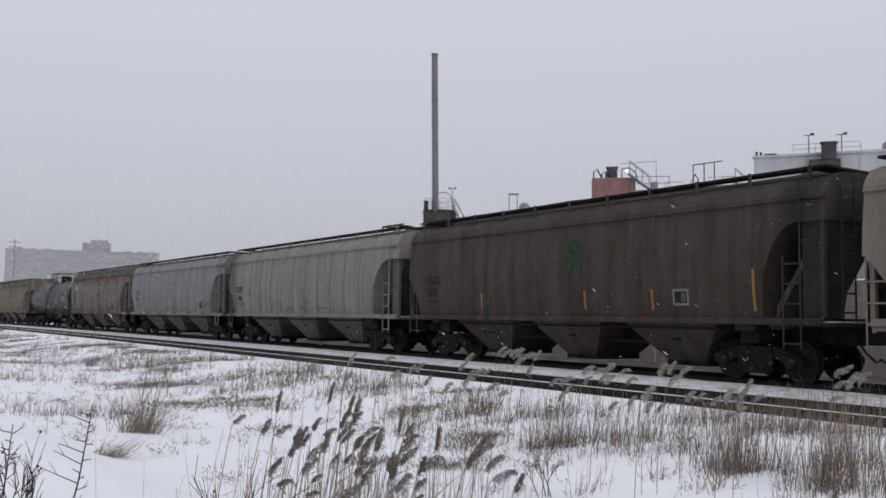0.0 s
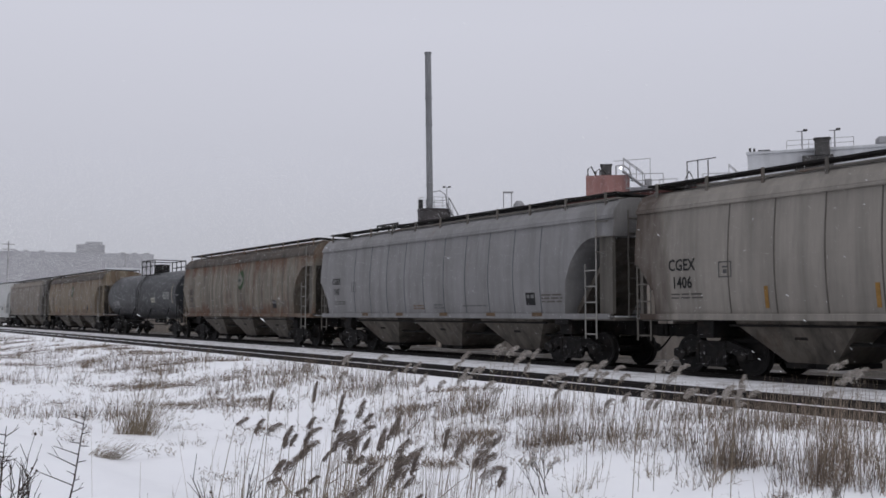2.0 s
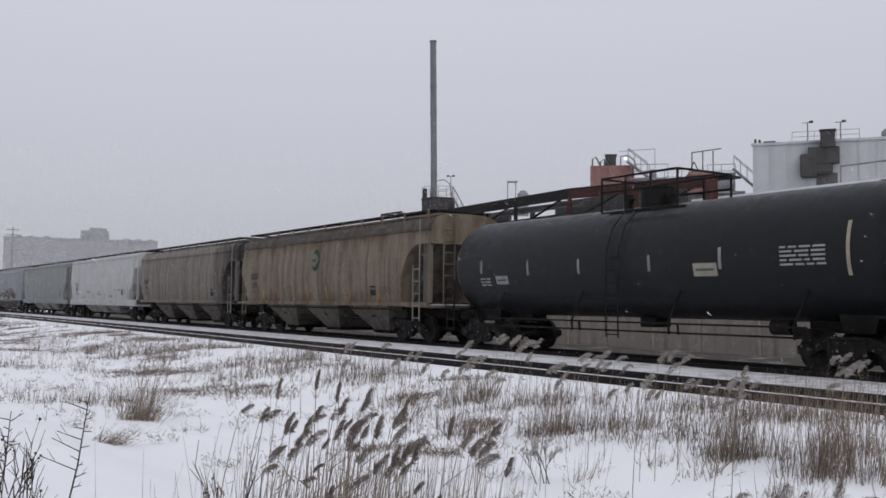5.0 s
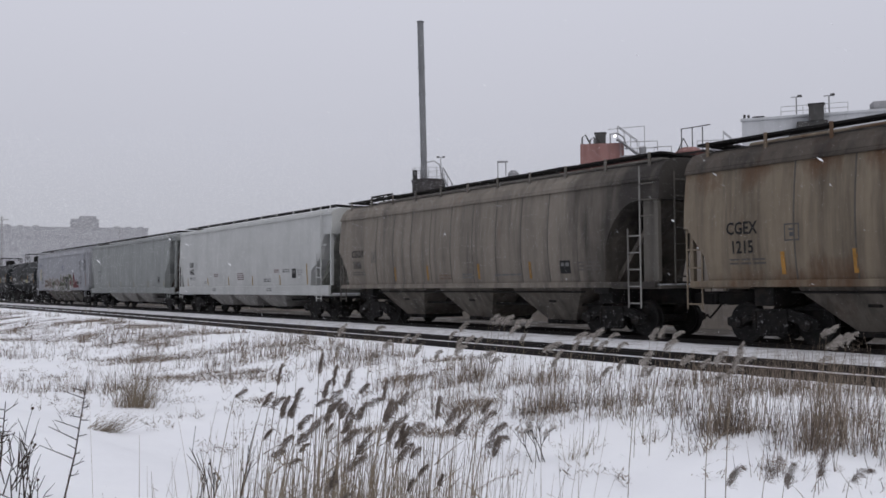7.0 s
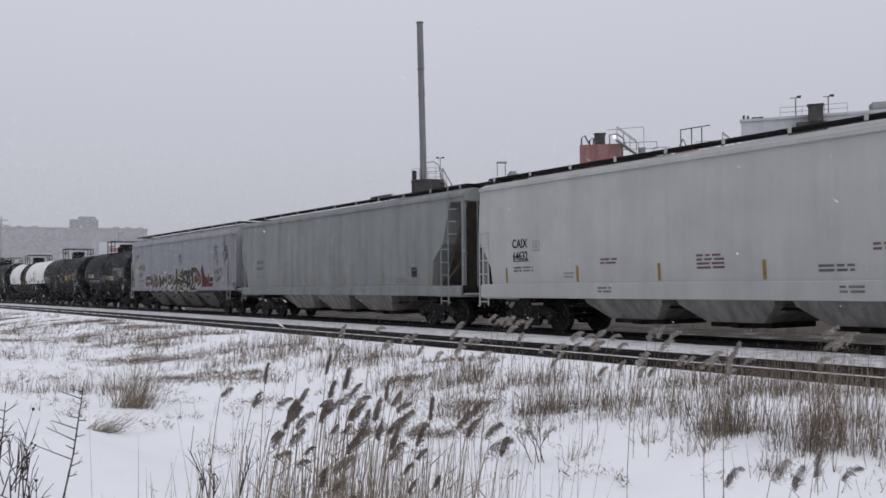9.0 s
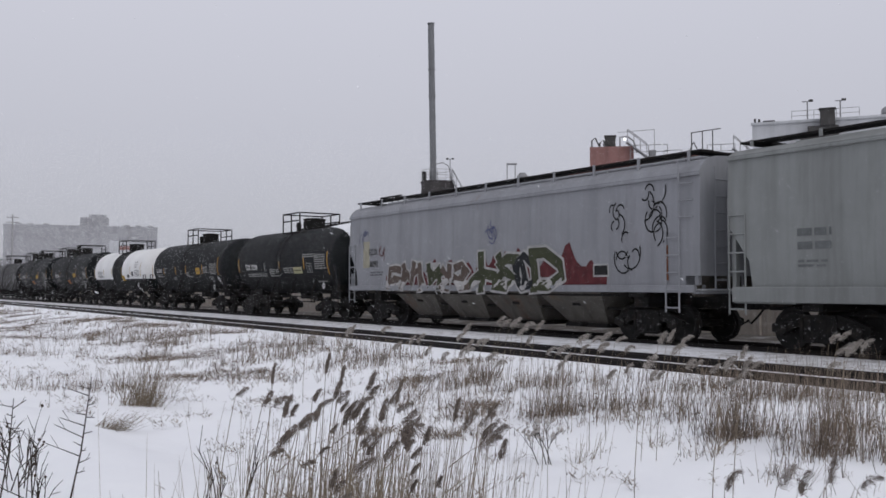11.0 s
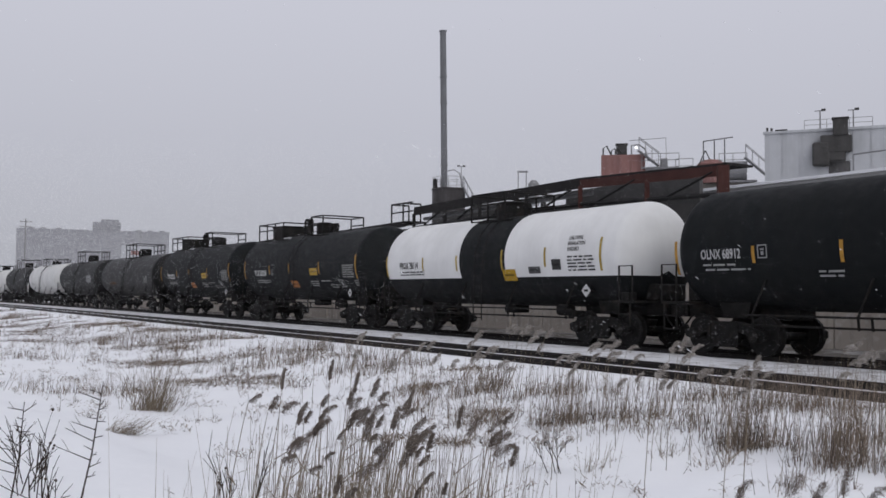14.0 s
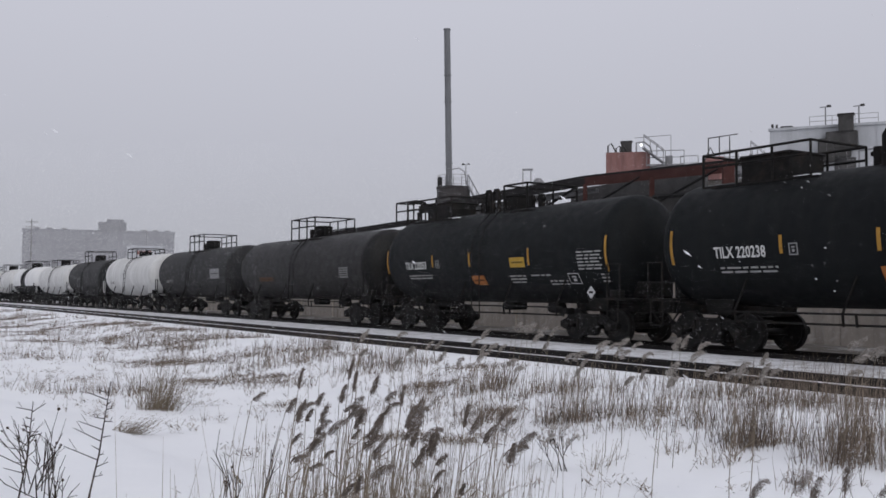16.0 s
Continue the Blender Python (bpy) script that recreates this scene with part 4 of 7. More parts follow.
    part("brake_wheel", rods(list(zip(wheel, wheel[1:])) + [(wheel[i], wheel[i + 8]) for i in (0, 4)], 0.02, 5), metal, car)
    part("brake_wheel_mount", rods([((H - 0.62, 0.25, 2.2), (H - 0.36, 0.25, 2.2)), ((H - 0.6, 0.25, 1.2), (H - 0.6, 0.25, 2.4))], 0.035), metal, car)
    part("jacking_pad", boxes((H - 2.7, H - 2.15, -1.55, -1.40, 0.98, sill_lo), bevel=0.02), STEEL_DARK, car)
    trucks(car, H - 2.45)
    couplers(car, H)
    st["marks"](car, side, H)
    return car


# ---- tank cars ----
def tank(key, st):
    L, H = st["L"], st["L"] / 2
    car = new("tank_car")
    tagged(car, st["label"], "freight car", "cars of the train")
    R, zc = st.get("R", 1.5), st.get("zc", 2.42)
    xt = H - 1.25

    def side(x, z):
        k = max(-0.98, min(0.98, (z - zc) / R))
        n = Vector((0, -math.sqrt(1 - k * k), k))
        return n.y * (R + st.get("coat", 0.0)), n

    head = [(0.62 * (1 - math.cos(a)), R * math.sin(a)) for a in np.linspace(0.12, math.pi / 2, 8)]
    prof = [(-xt - 0.62 + s, r) for s, r in head] + [(-xt + 0.03, R), (-0.5, R), (0.5, R), (xt - 0.03, R)] + [(xt + 0.62 - s, r) for s, r in head[::-1]]
    bm = lathe(prof, 40, "X")
    bmesh.ops.translate(bm, verts=bm.verts, vec=(0, 0, zc))
    shell = part("tank_shell", bm, st["paint"], car)
    me = shell.data
    me.polygons.foreach_set("use_smooth", [len(p.vertices) == 4 for p in me.polygons])
    if "jacket" in st:
        for a, b in st["jacket"]:
            vs, fs = [], []
            dome = [xt + 0.63 * math.sin(g) for g in np.linspace(0.15, 1.45, 9)]
            xs2 = np.concatenate([np.linspace(a, xt, 6), dome]) if b > 0 else np.concatenate([[-v for v in dome[::-1]], np.linspace(-xt, b, 6)])
            lo, n = st.get("jacket_low", 1.75), 22
            for x in xs2:
                rr = R + 0.012
                e = min(1.0, max(0.0, (abs(x) - xt) / 0.635))
                q = rr * math.sqrt(max(0.004, 1 - e * e))
                a0 = math.asin(max(-1.0, (lo - zc) / q))
                for i in range(n + 1):
                    g = a0 + (math.pi - 2 * a0) * i / n
                    vs.append((x, -q * math.cos(g), zc + q * math.sin(g)))
            for i in range(len(xs2) - 1):
                for j in range(n):
                    fs.append((i * (n + 1) + j, i * (n + 1) + j + 1, (i + 1) * (n + 1) + j + 1, (i + 1) * (n + 1) + j))
            tip = (len(xs2) - 1) * (n + 1) if b > 0 else 0
            fs.append(tuple(range(tip, tip + n + 1)))
            jm = bpy.data.meshes.new("painted_jacket")
            jm.from_pydata(vs, [], fs)
            part("painted_jacket", jm, st["jacket_paint"], car, "white-painted upper jacket", True)
    for x in st.get("bands", ()):
        bm = lathe([(x - 0.03, R), (x - 0.03, R + 0.014), (x + 0.03, R + 0.014), (x + 0.03, R)], 40, "X")
        bmesh.ops.delete(bm, geom=[f for f in bm.faces if len(f.verts) > 4], context="FACES")
        bmesh.ops.translate(bm, verts=bm.verts, vec=(0, 0, zc))
        part("seam_band", bm, st["paint"], shell)
    # cradles, stub sills, running board along the sill
    for k in (-1, 1):
        at = k * (H - 2.15)
        line = [(at - 0.35, 0.72), (at + 0.35, 0.72), (at + 0.45, 1.1), (at + 0.2, 1.3), (at - 0.2, 1.3), (at - 0.45, 1.1)]
        part("saddle", plate(line, -0.72, 0.72), STEEL_DARK, car)
        part("stub_sill", boxes((min(k * (H - 0.45), k * (H - 3.6)), max(k * (H - 0.45), k * (H - 3.6)), -0.3, 0.3, 0.70, 1.06), bevel=0.02), STEEL_DARK, car)
        part("end_platform", boxes((min(k * (H - 1.3), k * (H - 0.45)), max(k * (H - 1.3), k * (H - 0.45)), -1.4, 1.4, 1.04, 1.10)), STEEL_DARK, car)
        part("brake_stand", boxes((min(k * (H - 1.0), k * (H - 0.52)), max(k * (H - 1.0), k * (H - 0.52)), -0.55, 0.55, 1.10, 1.55), bevel=0.04), GEAR_STEEL, car)
        yy = -1.46
        part("end_handrail", pipe([(k * (H - 0.52), yy, 1.1), (k * (H - 0.52), yy, 2.0), (k * (H - 1.0), yy, 2.0), (k * (H - 1.0), yy, 1.1)], 0.026), st.get("rail_paint", STEEL_DARK), car)
        part("step", rods([((k * (H - 0.6), yy, 1.05), (k * (H - 0.6), yy, 0.42)), ((k * (H - 1.0), yy, 1.05), (k * (H - 1.0), yy, 0.42)),
                           ((k * (H - 0.6), yy, 0.43), (k * (H - 1.0), yy, 0.43)), ((k * (H - 0.6), yy, 0.75), (k * (H - 1.0), yy, 0.75))], 0.022), STEEL_DARK, car)
    part("side_handrail", rods([((-(H - 2.9), -1.42, 0.82), (H - 2.9, -1.42, 0.82)), ((-(H - 2.9), -1.38, 0.60), (H - 2.9, -1.38, 0.60))], 0.026), STEEL_DARK, car)
    for x in np.linspace(-(H - 3.2), H - 3.2, 4):
        part("rail_bracket", rods([((x, -1.42, 0.82), (x + 0.25, -1.25, 1.62)), ((x, -1.42, 0.84), (x, -1.38, 0.56)), ((x + 0.3, -1.42, 0.84), (x + 0.3, -1.38, 0.56))], 0.03), STEEL_DARK, car)
    zt = zc + R
    lx = st.get("ladder", 0.0)
    for x in (lx - 0.22, lx + 0.22):
        part("ladder_rail", pipe([(x, -1.58, 0.42), (x, -1.60, 1.2), (x, -R - 0.07, zc + 0.25), (x, -R * 0.86 - 0.05, zc + R * 0.58), (x, -0.86, zt - 0.14)], 0.02, 5), STEEL_DARK, car)
    for i in range(7):
        part("ladder_rung", rods([((lx - 0.22, -1.585, 0.5 + 0.33 * i), (lx + 0.22, -1.585, 0.5 + 0.33 * i))], 0.016, 5), STEEL_DARK, car)
    part("brake_cylinder", lathe([(H - 4.2, 0.08), (H - 4.2, 0.17), (H - 3.7, 0.17), (H - 3.7, 0.08)], 12, "X"), STEEL_DARK, car).location = (0, -0.75, 0.80)
    part("bottom_outlet", boxes((-0.3, 0.3, -0.3, 0.3, zc - R - 0.24, zc - R + 0.05), bevel=0.04), STEEL_DARK, car)
    # top platforms with guard rails and fittings
    for p0, p1, rh in st.get("decks", ((-1.2, 1.2, 0.8),)):
        part("top_platform", boxes((p0, p1, -0.74, 0.74, zt - 0.19, zt - 0.15), (p0, p1, -1.0, -0.97, zt - 0.20, zt - 0.16)), STEEL_DARK, car)
        m = max(2, int((p1 - p0) / 0.8) + 1)
        zr = zt + rh
        for s in (-1.0, 1.0):
            bars = [((p0 + (p1 - p0) * i / (m - 1), s, zt - 0.2), (p0 + (p1 - p0) * i / (m - 1), s, zr)) for i in range(m)] + [((p0, s, zr), (p1, s, zr))]
            if st.get("mid_rail", True):
                bars.append(((p0, s, (zt + zr) / 2), (p1, s, (zt + zr) / 2)))
            part("guard_rail", rods(bars, 0.032), STEEL_DARK, car)
        for x in (p0, p1):
            part("end_rail", rods([((x, -1.0, zr), (x, 1.0, zr))], 0.032), STEEL_DARK, car)
    for x, r, h in st.get("domes", ((0.0, 0.42, 0.5),)):
        bm = lathe([(zt - 0.25, r), (zt + h * 0.8, r), (zt + h * 0.82, r * 1.08), (zt + h * 0.92, r * 1.08), (zt + h, r * 0.75)], 18, "Z")
        bmesh.ops.translate(bm, verts=bm.verts, vec=(x, 0, 0))
        part("manway", bm, STEEL_DARK, car)
    for x0, x1, h in st.get("housings", ()):
        part("valve_housing", boxes((x0, x1, -0.62, 0.62, zt - 0.15, zt + h), (x0 - 0.04, x1 + 0.04, -0.66, 0.66, zt + h - 0.06, zt + h + 0.02), bevel=0.04), STEEL_DARK, car)
        part("deck_snow", boxes((x1 + 0.1, x1 + 0.75, -0.7, -0.1, zt - 0.149, zt - 0.10), bevel=0.02), SNOW_CAP, car, "a little snow on the platform")
    for x in st.get("valves", (0.75, -0.8)):
        part("valve", boxes((x - 0.09, x + 0.09, -0.25, -0.07, zt - 0.1, zt + 0.38), (x - 0.16, x + 0.16, -0.24, -0.08, zt + 0.18, zt + 0.28), bevel=0.02), STEEL_DARK, car)
    for x in st.get("hoops", ()):
        part("vent_hoop", pipe([(x - 0.16, -0.5, zt - 0.1), (x - 0.16, -0.5, zt + 0.55), (x - 0.08, -0.5, zt + 0.66), (x + 0.08, -0.5, zt + 0.66), (x + 0.16, -0.5, zt + 0.55), (x + 0.16, -0.5, zt - 0.1)], 0.055, 8), STEEL_DARK, car)
    part("brake_rigging", boxes((H - 3.3, H - 2.9, -1.25, -0.95, 0.62, 0.80), (H - 1.2, H - 0.9, -1.2, -0.9, 1.1, 1.32), bevel=0.02), STEEL_DARK, car)
    trucks(car, H - 2.15)
    couplers(car, H)
    st["marks"](car, side, H)
    return car

# ---- what each car looks like ----
BLACK, WHITE, AMBER, PALE, RUSTY = (0.02, 0.02, 0.02), (0.70, 0.70, 0.68), (0.50, 0.27, 0.05), (0.40, 0.40, 0.39), (0.20, 0.09, 0.04)


def stripes(car, side, rows, col=AMBER, w=0.09):
    for x, z0, z1 in rows:
        patch(car, side, x - w / 2, x + w / 2, z0, z1, col, "reflective_strip", worn=0.45, label="amber reflective strip")


def square_plate(car, side, x, z, w=0.42, h=0.36):
    patch(car, side, x, x + w, z, z + h, BLACK, "black_panel")
    patch(car, side, x + 0.05, x + w * 0.42, z + 0.20, z + h - 0.06, (0.16, 0.16, 0.16), "print_bar", 0.013)
    patch(car, side, x + w * 0.55, x + w - 0.05, z + 0.20, z + h - 0.06, (0.16, 0.16, 0.16), "print_bar", 0.013)


def round_logo(car, side, x, z, r):
    ring = [(x + r * 0.82 * math.cos(a * math.pi / 12), z + r * math.sin(a * math.pi / 12)) for a in range(24)]
    shape(car, side, ring, (0.036, 0.072, 0.028), "round_emblem", worn=0.6, label="faded green round emblem")
    k = 0.62 * r
    leaf = [(x - 0.25 * r + k * math.cos(a * math.pi / 8), z + k * math.sin(a * math.pi / 8)) for a in range(3, 14)] + [(x + 0.62 * r, z)]
    shape(car, side, leaf, (0.17, 0.165, 0.14), "emblem_leaf", 0.014, worn=0.35)
    patch(car, side, x - 0.62 * r, x + 0.02 * r, z - 0.16 * r, z + 0.16 * r, (0.05, 0.06, 0.05), "print_bar", 0.018)


def grain_marks(number, col=BLACK, mark="CGEX", logo=None, plate_x=None, boxes_=True, strips=(-4.5, -1.95, 0.7, 3.3), strip_col=(0.30, 0.17, 0.05), worn=0.3, high=0.27, at=0.0):
    def put(car, side, H):
        words(car, side, mark, -7.25 + at, 2.30 + 3.5 * (0.27 - high), high, col, 0.80, worn)
        words(car, side, number, -7.15 + at, 1.88 + 4.0 * (0.27 - high), high, col, 0.80, worn)
        small_print(car, side, -7.2, 1.72, 0.95, 2, (0.09, 0.085, 0.08), 0.035, 0.05, seed=len(number))
        if boxes_:
            frame_mark(car, side, -5.75, 2.1, 0.36, 0.36, (0.09, 0.09, 0.09))
        stripes(car, side, [(x, 1.40, 1.88) for x in strips], strip_col, 0.10)
        small_print(car, side, -1.3, 1.52, 0.7, 2, (0.16, 0.11, 0.08), seed=2)
        small_print(car, side, 0.0, 1.54, 0.6, 2, (0.14, 0.14, 0.14), seed=3)
        small_print(car, side, 1.7, 1.50, 1.3, 1, (0.14, 0.14, 0.14), seed=4)
        if number == "1347":
            for x in (-4.9, -2.4, 0.4, 3.0, 5.2):
                part("rust_patch", boxes((x, x + 0.45, -1.562, -1.556, 1.20, 1.31)), mark_paint((0.15, 0.10, 0.06), 0.5), car)
        if logo:
            round_logo(car, side, *logo)
        if plate_x is not None:
            square_plate(car, side, plate_x, 1.52)
            small_print(car, side, plate_x + 0.7, 1.78, 0.9, 3, (0.12, 0.11, 0.10), seed=5)
    return put


def marks_brown(car, side, H):
    shape(car, side, [(0.43 + 0.36 * math.cos(a * math.pi / 9), 2.95 + 0.44 * math.sin(a * math.pi / 9)) for a in range(18)], (0.030, 0.058, 0.026), "round_emblem", worn=0.6, label="faded green round emblem")
    words(car, side, "CGOX", -7.0, 2.30, 0.27, (0.018, 0.015, 0.013), 0.8, 0.5)
    words(car, side, "3077", -6.9, 1.88, 0.27, (0.018, 0.015, 0.013), 0.8, 0.5)
    small_print(car, side, -6.9, 1.70, 0.9, 1, (0.02, 0.018, 0.016), seed=8)
    stripes(car, side, [(x, 1.45, 1.95) for x in (-3.81, 0.94, 3.39)] + [(6.41, 1.42, 2.35)], (0.33, 0.19, 0.06), 0.07)
    patch(car, side, 4.06, 4.56, 1.55, 1.95, (0.22, 0.20, 0.18), "pale_panel")
    patch(car, side, 4.12, 4.50, 1.61, 1.89, BLACK, "black_panel", 0.013)
    patch(car, side, 4.33, 4.47, 1.64, 1.86, (0.10, 0.09, 0.08), "print_bar", 0.017)


def marks_plain(car, side, H):
    small_print(car, side, -7.0, 2.3, 0.9, 2, BLACK, 0.2, 0.15, seed=4)


def marks_white(car, side, H):
    words(car, side, "CAIX", -7.55, 2.32, 0.25, BLACK, 0.85)
    words(car, side, "64632", -7.52, 1.96, 0.25, BLACK, 0.78)
    patch(car, side, -7.55, -6.78, 1.92, 1.94, BLACK, "print_bar")
    small_print(car, side, -7.5, 1.72, 0.9, 2, (0.2, 0.2, 0.2), seed=1)
    frame_mark(car, side, -6.6, 2.2, 0.3, 0.3, (0.3, 0.3, 0.3))
    stripes(car, side, [(x, 1.31, 1.74) for x in (-7.85, -4.75, -1.82, 1.2, 4.3)] + [(7.03, 1.32, 2.2)], (0.36, 0.24, 0.07))
    for x, z, w, r, c in ((-5.3, 1.52, 0.4, 2, (0.3, 0.3, 0.3)), (-3.85, 1.86, 0.62, 2, (0.19, 0.12, 0.12)), (-0.65, 1.86, 0.8, 4, (0.19, 0.12, 0.12)), (2.5, 1.55, 0.8, 2, (0.15, 0.15, 0.15)),
                          (3.7, 1.95, 0.5, 2, (0.2, 0.12, 0.12)), (4.6, 1.95, 0.7, 2, (0.15, 0.15, 0.15)), (-3.9, 1.12, 0.5, 2, (0.2, 0.2, 0.2)), (3.0, 1.12, 0.6, 2, (0.2, 0.2, 0.2))):
        small_print(car, side, x, z, w, r, c, seed=6)
    square_plate(car, side, 5.55, 1.6, 0.42, 0.40)
    small_print(car, side, 6.1, 1.9, 0.5, 3, (0.3, 0.3, 0.3), seed=7)


def marks_green(car, side, H):
    small_print(car, side, -7.4, 2.3, 0.8, 2, (0.16, 0.17, 0.17), 0.16, 0.12, seed=4)
    small_print(car, side, -7.4, 1.75, 0.7, 2, (0.18, 0.19, 0.19), seed=5)
    stripes(car, side, [(x, 1.31, 1.65) for x in (-4.5, -1.7, 1.2, 4.2, 7.2)], (0.30, 0.22, 0.10), 0.06)
    square_plate(car, side, 6.1, 1.55, 0.34, 0.32)
    small_print(car, side, 5.0, 1.45, 0.7, 2, (0.2, 0.2, 0.2), seed=6)


def marks_spray(car, side, H):
    words(car, side, "ECUX", -7.2, 2.42, 0.24, (0.08, 0.08, 0.08), 0.72, 0.6)
    words(car, side, "860892", -7.12, 1.98, 0.22, (0.08, 0.08, 0.08), 0.66, 0.6)
    small_print(car, side, -7.1, 1.75, 1.0, 2, (0.12, 0.12, 0.13), seed=2)
    patch(car, side, -7.65, -7.15, 1.95, 2.95, (0.36, 0.34, 0.26), "faded_panel", 0.006)
    red, olive, brown, edge = (0.13, 0.030, 0.034), (0.060, 0.066, 0.036), (0.125, 0.095, 0.080), (0.46, 0.45, 0.44)
    rng = random.Random(5)
    # red flames behind the letters
    x = -5.9
    while x < 4.6:
        w, h = rng.uniform(0.7, 1.3), rng.uniform(0.10, 0.45)
        top = 2.04 if -1 < x < 4 else 1.80
        outline = [(x, 1.30), (x + w, 1.30)]
        for q in range(9):
            f = 1 - q / 8
            outline.append((x + w * f + rng.uniform(-0.03, 0.03), top - 0.22 + (h + 0.2) * math.exp(-((f - 0.45) / 0.22) ** 2) + rng.uniform(-0.05, 0.05)))
        shape(car, side, outline, red, "spray_flame", 0.008, 0.55)
        x += w * 0.8

    # fat bent strokes with a pale edge
    def stroke(points, half, col, lift):
        left, right = [], []
        for q, (px, pz) in enumerate(points):
            ax, az = points[max(q - 1, 0)]
            bx, bz = points[min(q + 1, len(points) - 1)]
            n = math.hypot(bx - ax, bz - az) or 1.0
            ux, uz = (bx - ax) / n, (bz - az) / n
            end = half * 0.8 if q in (0, len(points) - 1) else 0.0
            sx = -end if q == 0 else end
            left.append((px - uz * half + ux * sx, pz + ux * half + uz * sx))
            right.append((px + uz * half + ux * sx, pz - ux * half + uz * sx))
        shape(car, side, left + right[::-1], col, "spray_outline" if col == edge else "spray_letter", lift, 0.45)

    hooks = ([(0.1, 0.05), (0.12, 0.5), (0.2, 0.95), (0.55, 0.98), (0.9, 0.85)], [(0.9, 0.9), (0.4, 0.95), (0.12, 0.7), (0.5, 0.5), (0.85, 0.3), (0.5, 0.06), (0.1, 0.1)],
             [(0.1, 0.0), (0.2, 0.9), (0.5, 0.45), (0.8, 0.1), (0.88, 0.95)], [(0.95, 0.15), (0.5, 0.0), (0.12, 0.3), (0.15, 0.75), (0.55, 0.98), (0.95, 0.8)], [(0.5, 0.0), (0.5, 0.5), (0.52, 0.95)])
    bars = ([(0.1, 0.2), (0.5, 0.45), (1.0, 0.35)], [(0.85, 0.05), (0.6, 0.5), (0.95, 0.8)], [(0.0, 0.6), (0.45, 0.75), (0.6, 0.2)])
    bowl, stem = [(0.10, 0.05), (0.55, 0.06), (0.92, 0.35), (0.90, 0.65), (0.5, 0.95), (0.1, 0.98)], [(0.12, 0.0), (0.14, 0.5), (0.12, 1.0)]
    x = -5.75
    rows = []
    for i, (w, z1, col) in enumerate(((0.95, 1.95, brown), (0.9, 2.05, brown), (1.0, 2.05, brown), (0.85, 2.0, olive), (0.9, 1.95, brown), (0.9, 2.0, brown), (1.3, 2.28, olive), (1.15, 2.2, olive), (0.8, 2.2, (0.02, 0.022, 0.024)), (1.5, 2.28, olive))):
        for line in ((bowl, stem) if i == 9 else (hooks[(i * 2 + i // 3) % 5], bars[i % 3])):
            rows.append(([(x + w * (px + 0.12 * pz * math.sin(2.0 * i)), 1.20 + (z1 - 1.24) * pz + rng.uniform(-0.03, 0.03)) for px, pz in ([(1 - a if i % 3 == 1 else a, 1 - b if i % 2 and i < 9 else b) for a, b in line])], 0.13 + 0.03 * (w > 1.1), col))
        x += w * 0.95
    for k, (line, half, col) in enumerate(rows):
        stroke(line, half + 0.075, edge, 0.010 + 0.0004 * k)
    for k, (line, half, col) in enumerate(rows):
        stroke(line, half, col, 0.020 + 0.0004 * k)
    # thin loose strokes
    for cx, cz, s, col, seed in ((-7.6, 3.2, 0.35, (0.10, 0.11, 0.18), 1), (0.6, 2.95, 0.32, (0.10, 0.11, 0.20), 2), (-6.2, 2.5, 0.3, (0.12, 0.06, 0.06), 3), (6.0, 3.0, 0.35, BLACK, 4),
                                 (7.3, 3.3, 0.45, BLACK, 5), (7.4, 2.7, 0.4, BLACK, 6), (6.5, 2.2, 0.5, BLACK, 7)):
        r2 = random.Random(seed)
        for q in range(7):
            a0, rr, ox, oz = r2.uniform(0, 6.3), r2.uniform(0.3, 0.9) * s, r2.uniform(-0.6, 0.6) * s, r2.uniform(-0.8, 0.8) * s
            arc = [a0 + 0.45 * i for i in range(7)]
            t = 0.022
            pts = [(cx + ox + (rr + t) * math.cos(a) * 0.8, cz + oz + (rr + t) * math.sin(a)) for a in arc] + [(cx + ox + (rr - t) * math.cos(a) * 0.8, cz + oz + (rr - t) * math.sin(a)) for a in arc[::-1]]
            shape(car, side, pts, col, "spray_stroke", 0.012, 0.3)
    stripes(car, side, [(7.75, 1.40, 2.25)], (0.25, 0.10, 0.05), 0.10)
    patch(car, side, 5.15, 5.75, 1.5, 1.85, PALE, "pale_panel")
    patch(car, side, 5.2, 5.7, 1.55, 1.80, BLACK, "black_panel", 0.013)


